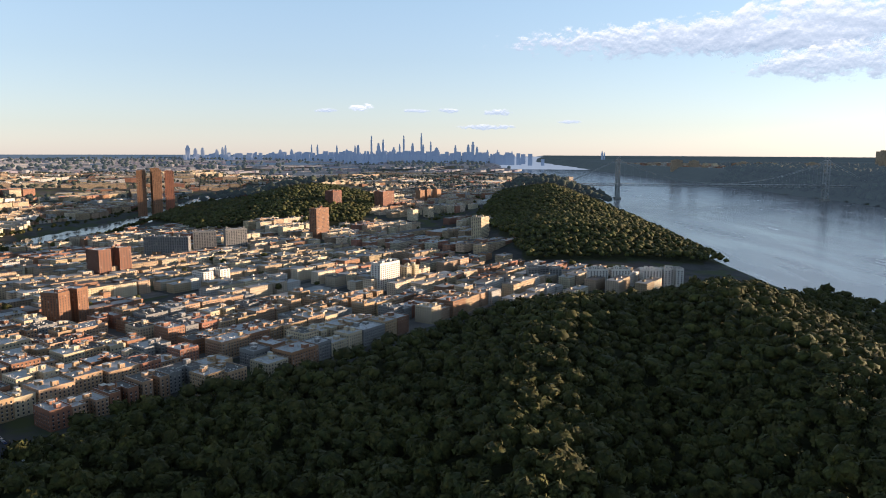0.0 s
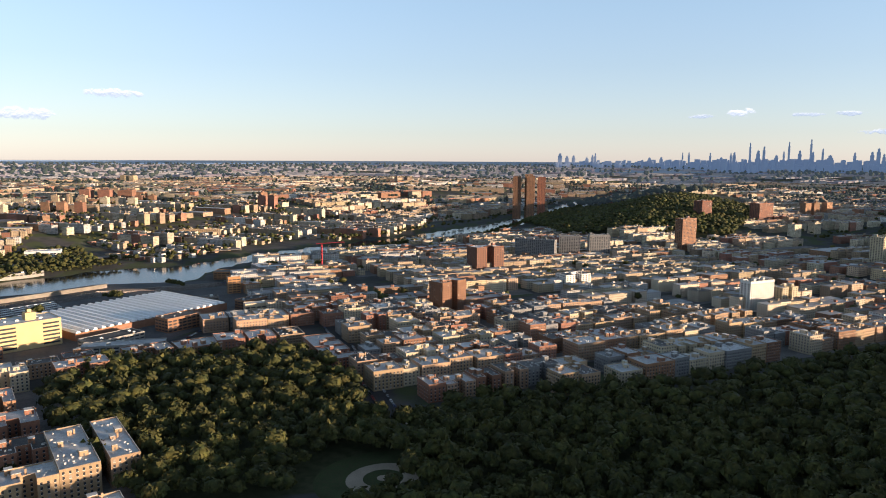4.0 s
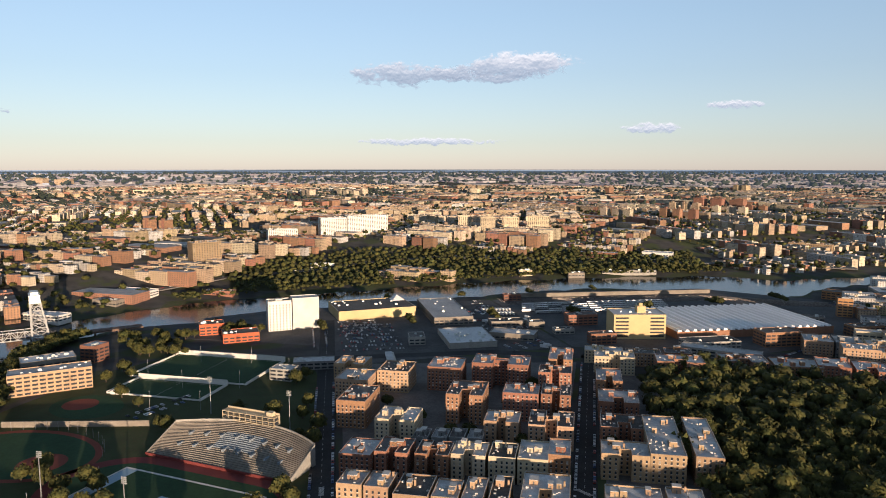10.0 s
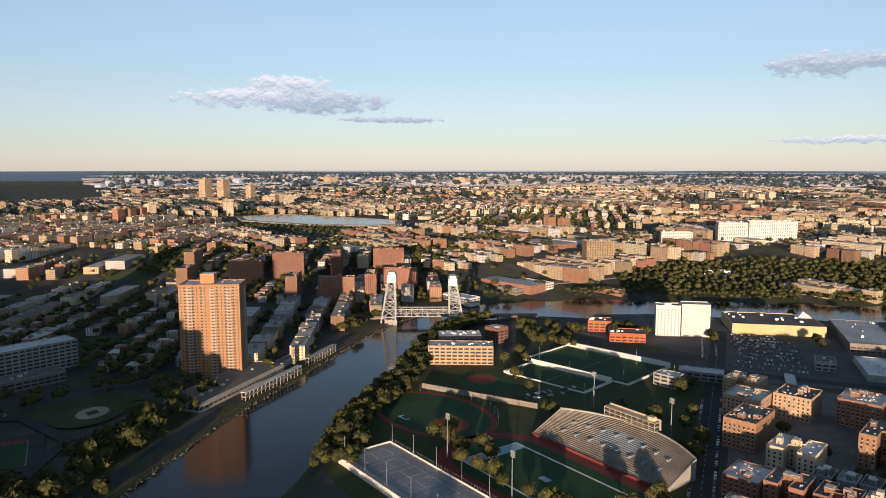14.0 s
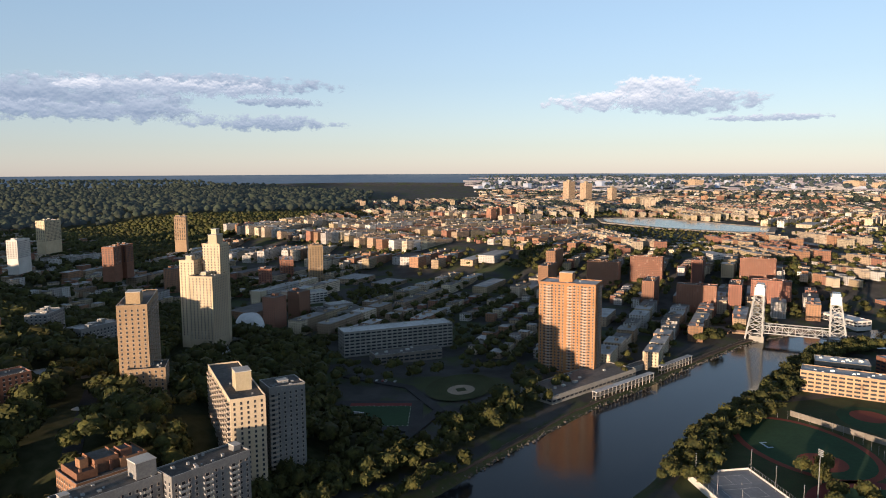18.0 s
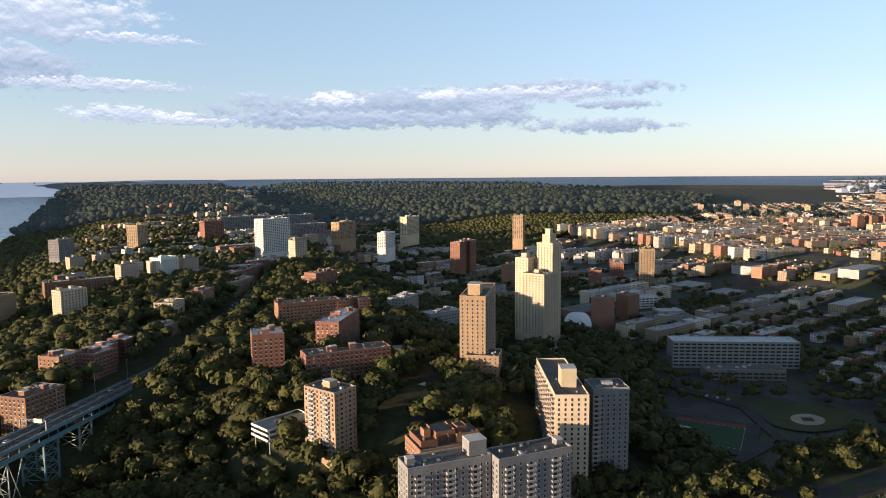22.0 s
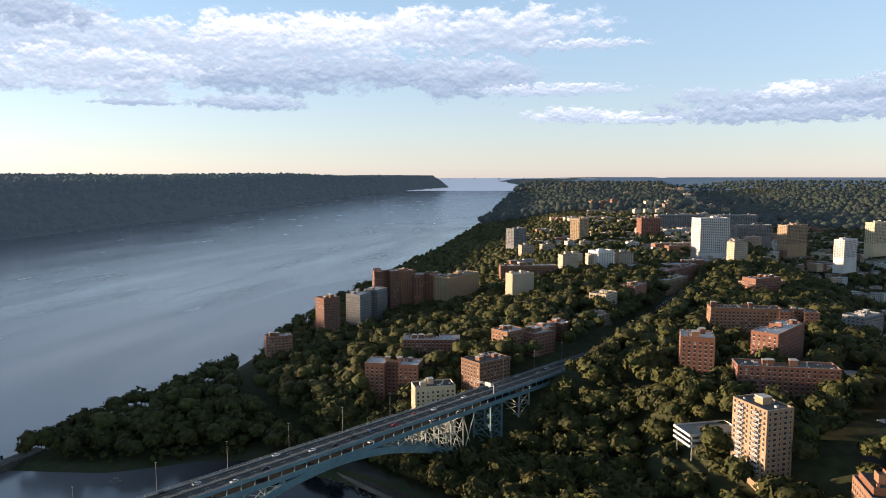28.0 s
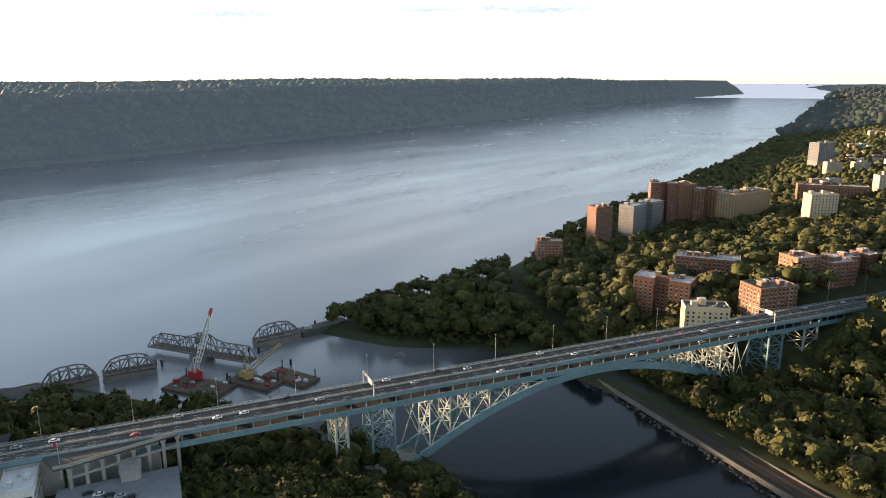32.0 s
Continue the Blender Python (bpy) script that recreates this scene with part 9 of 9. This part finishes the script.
for k in range(9):
    lorry(-905 + k * 1.0, 296 + k * 4.4, 4)
for k in range(7):
    lorry(-880 + k * 1.2, 300 + k * 4.6, 4)
for k in range(6):
    lorry(-690 - k * 5, 128 + k * 0.5, 84)
for x, y, a in ((-842, 262, 84), (-838, 278, 84), (-700, 300, 60), (-705, 306, 60), (-690, 470, 80), (-830, 330, 20), (-845, 338, 20), (-770, 210, 84)):
    lorry(x, y, a)
parked("parked_cars", [(-720 - k * 9, 262 + k * 14, -690 - k * 9, 266 + k * 14, 2.9, 1, 5.15) for k in range(4)] + [(-850 + k * 16, 268, -846 + k * 16, 330, 3.2, 1, 5.15) for k in range(4)] + [(-650 - k * 14, 700 + k * 12, -690 - k * 14, 735 + k * 12, 3.2, 1, 5.15) for k in range(3)] + [(-600, 520, -640, 620, 5.5, 0, 5.15), *[(-885 + k * 13, 96, -885 + k * 13, 146, 2.8, 1, 5.15) for k in range(9)], (-868, 62, -764, 56, 5.2, 0, 5.15), (-868, 76, -764, 70, 5.2, 0, 5.15), *[(-975 + k * 20, 296, -975 + k * 20, 318, 3.0, 1, 5.15) for k in range(6)], (-770, 800, -830, 800, 3, 1, 5.15), (-780, 815, -840, 815, 3, 1, 5.15)], "cars and vans on the yards")
yard = Shape()
for k in range(16):
    a = (-985 + k * 6.5, 345)
    b = (-930 + k * 6.5, 660 + k * 4)
    c = (-820 + k * 4, 820 + k * 6)
    for p, q in ((a, b), (b, c)):
        if k < 8 or p is b:
            yard.beam((*p, 5.12), (*q, 5.12), 2.6, 0.16, 0)
            d = Vector((q[0] - p[0], q[1] - p[1], 0)).normalized()
            n = Vector((-d.y, d.x, 0)) * 0.75
            for s_ in (-1, 1):
                yard.beam((p[0] + n.x * s_, p[1] + n.y * s_, 5.28), (q[0] + n.x * s_, q[1] + n.y * s_, 5.28), 0.14, 0.14, 1)
tagged(part("yard_tracks", yard, [BALLAST, RAIL_STEEL]), "rusty fan of yard tracks on ballast", "railway track", kind="stuff")

# lane marks and cars on the parkway
PARKWAY = [(38, -618), (20, -690), (-6, -790), (-40, -960), (-98, -1354)]
level = lambda x, y: max(48.0 if y > -640 else 0, high((x, y)) + 1.6) + 0.24
marks = Shape()
for (x0, y0), (x1, y1) in zip(PARKWAY[:-1], PARKWAY[1:]):
    d = math.hypot(x1 - x0, y1 - y0)
    nx, ny = -(y1 - y0) / d, (x1 - x0) / d
    for k in range(int(d / 10)):
        t, u = k * 10 / d, (k * 10 + 5) / d
        for off in (-4.5, 0.0, 4.5):
            a = (x0 + (x1 - x0) * t + nx * off, y0 + (y1 - y0) * t + ny * off)
            b = (x0 + (x1 - x0) * u + nx * off, y0 + (y1 - y0) * u + ny * off)
            marks.beam((*a, level(*a)), (*b, level(*b)), 0.3, 0.04)
tagged(part("road_marks", marks, WHITE), "white lane dashes on the parkway", "road marks", kind="stuff")
parked("parkway_cars", [(x0 + s_, y0, x1 + s_, y1, 17, 0, level(x0, y0)) for (x0, y0), (x1, y1) in zip(PARKWAY[:-1], PARKWAY[1:]) for s_ in (-6.5, 6.5)], "cars along the parkway")

# ---- station platforms beside the shopping hall ----
def platform(x, y, turn, long):
    root = empty("station_platform", pose(x, y, 2.6, 0, 0, turn), "raised station platform with a flat roof on posts", "platform", "station platforms")
    part("deck", Shape().box(-long / 2, -2.4, 3.2, long / 2, 2.4, 3.8), CONCRETE, root)
    part("roof", Shape().box(-long / 2, -3.0, 7.4, long / 2, 3.0, 7.8).box(-long / 2 + 0.3, -2.7, 7.802, long / 2 - 0.3, 2.7, 7.9), ROOF_SILVER, root)
    for k in range(int(long / 6) + 1):
        a = -long / 2 + 0.5 + k * (long - 1) / int(long / 6)
        part("post", Shape().box(a - 0.25, -2.0, -1, a + 0.25, -1.5, 7.398), CONCRETE, root)
        part("post", Shape().box(a - 0.25, 1.5, -1, a + 0.25, 2.0, 7.398), CONCRETE, root)


platform(-560, -330, 176, 90)
platform(-660, -331, 178, 60)
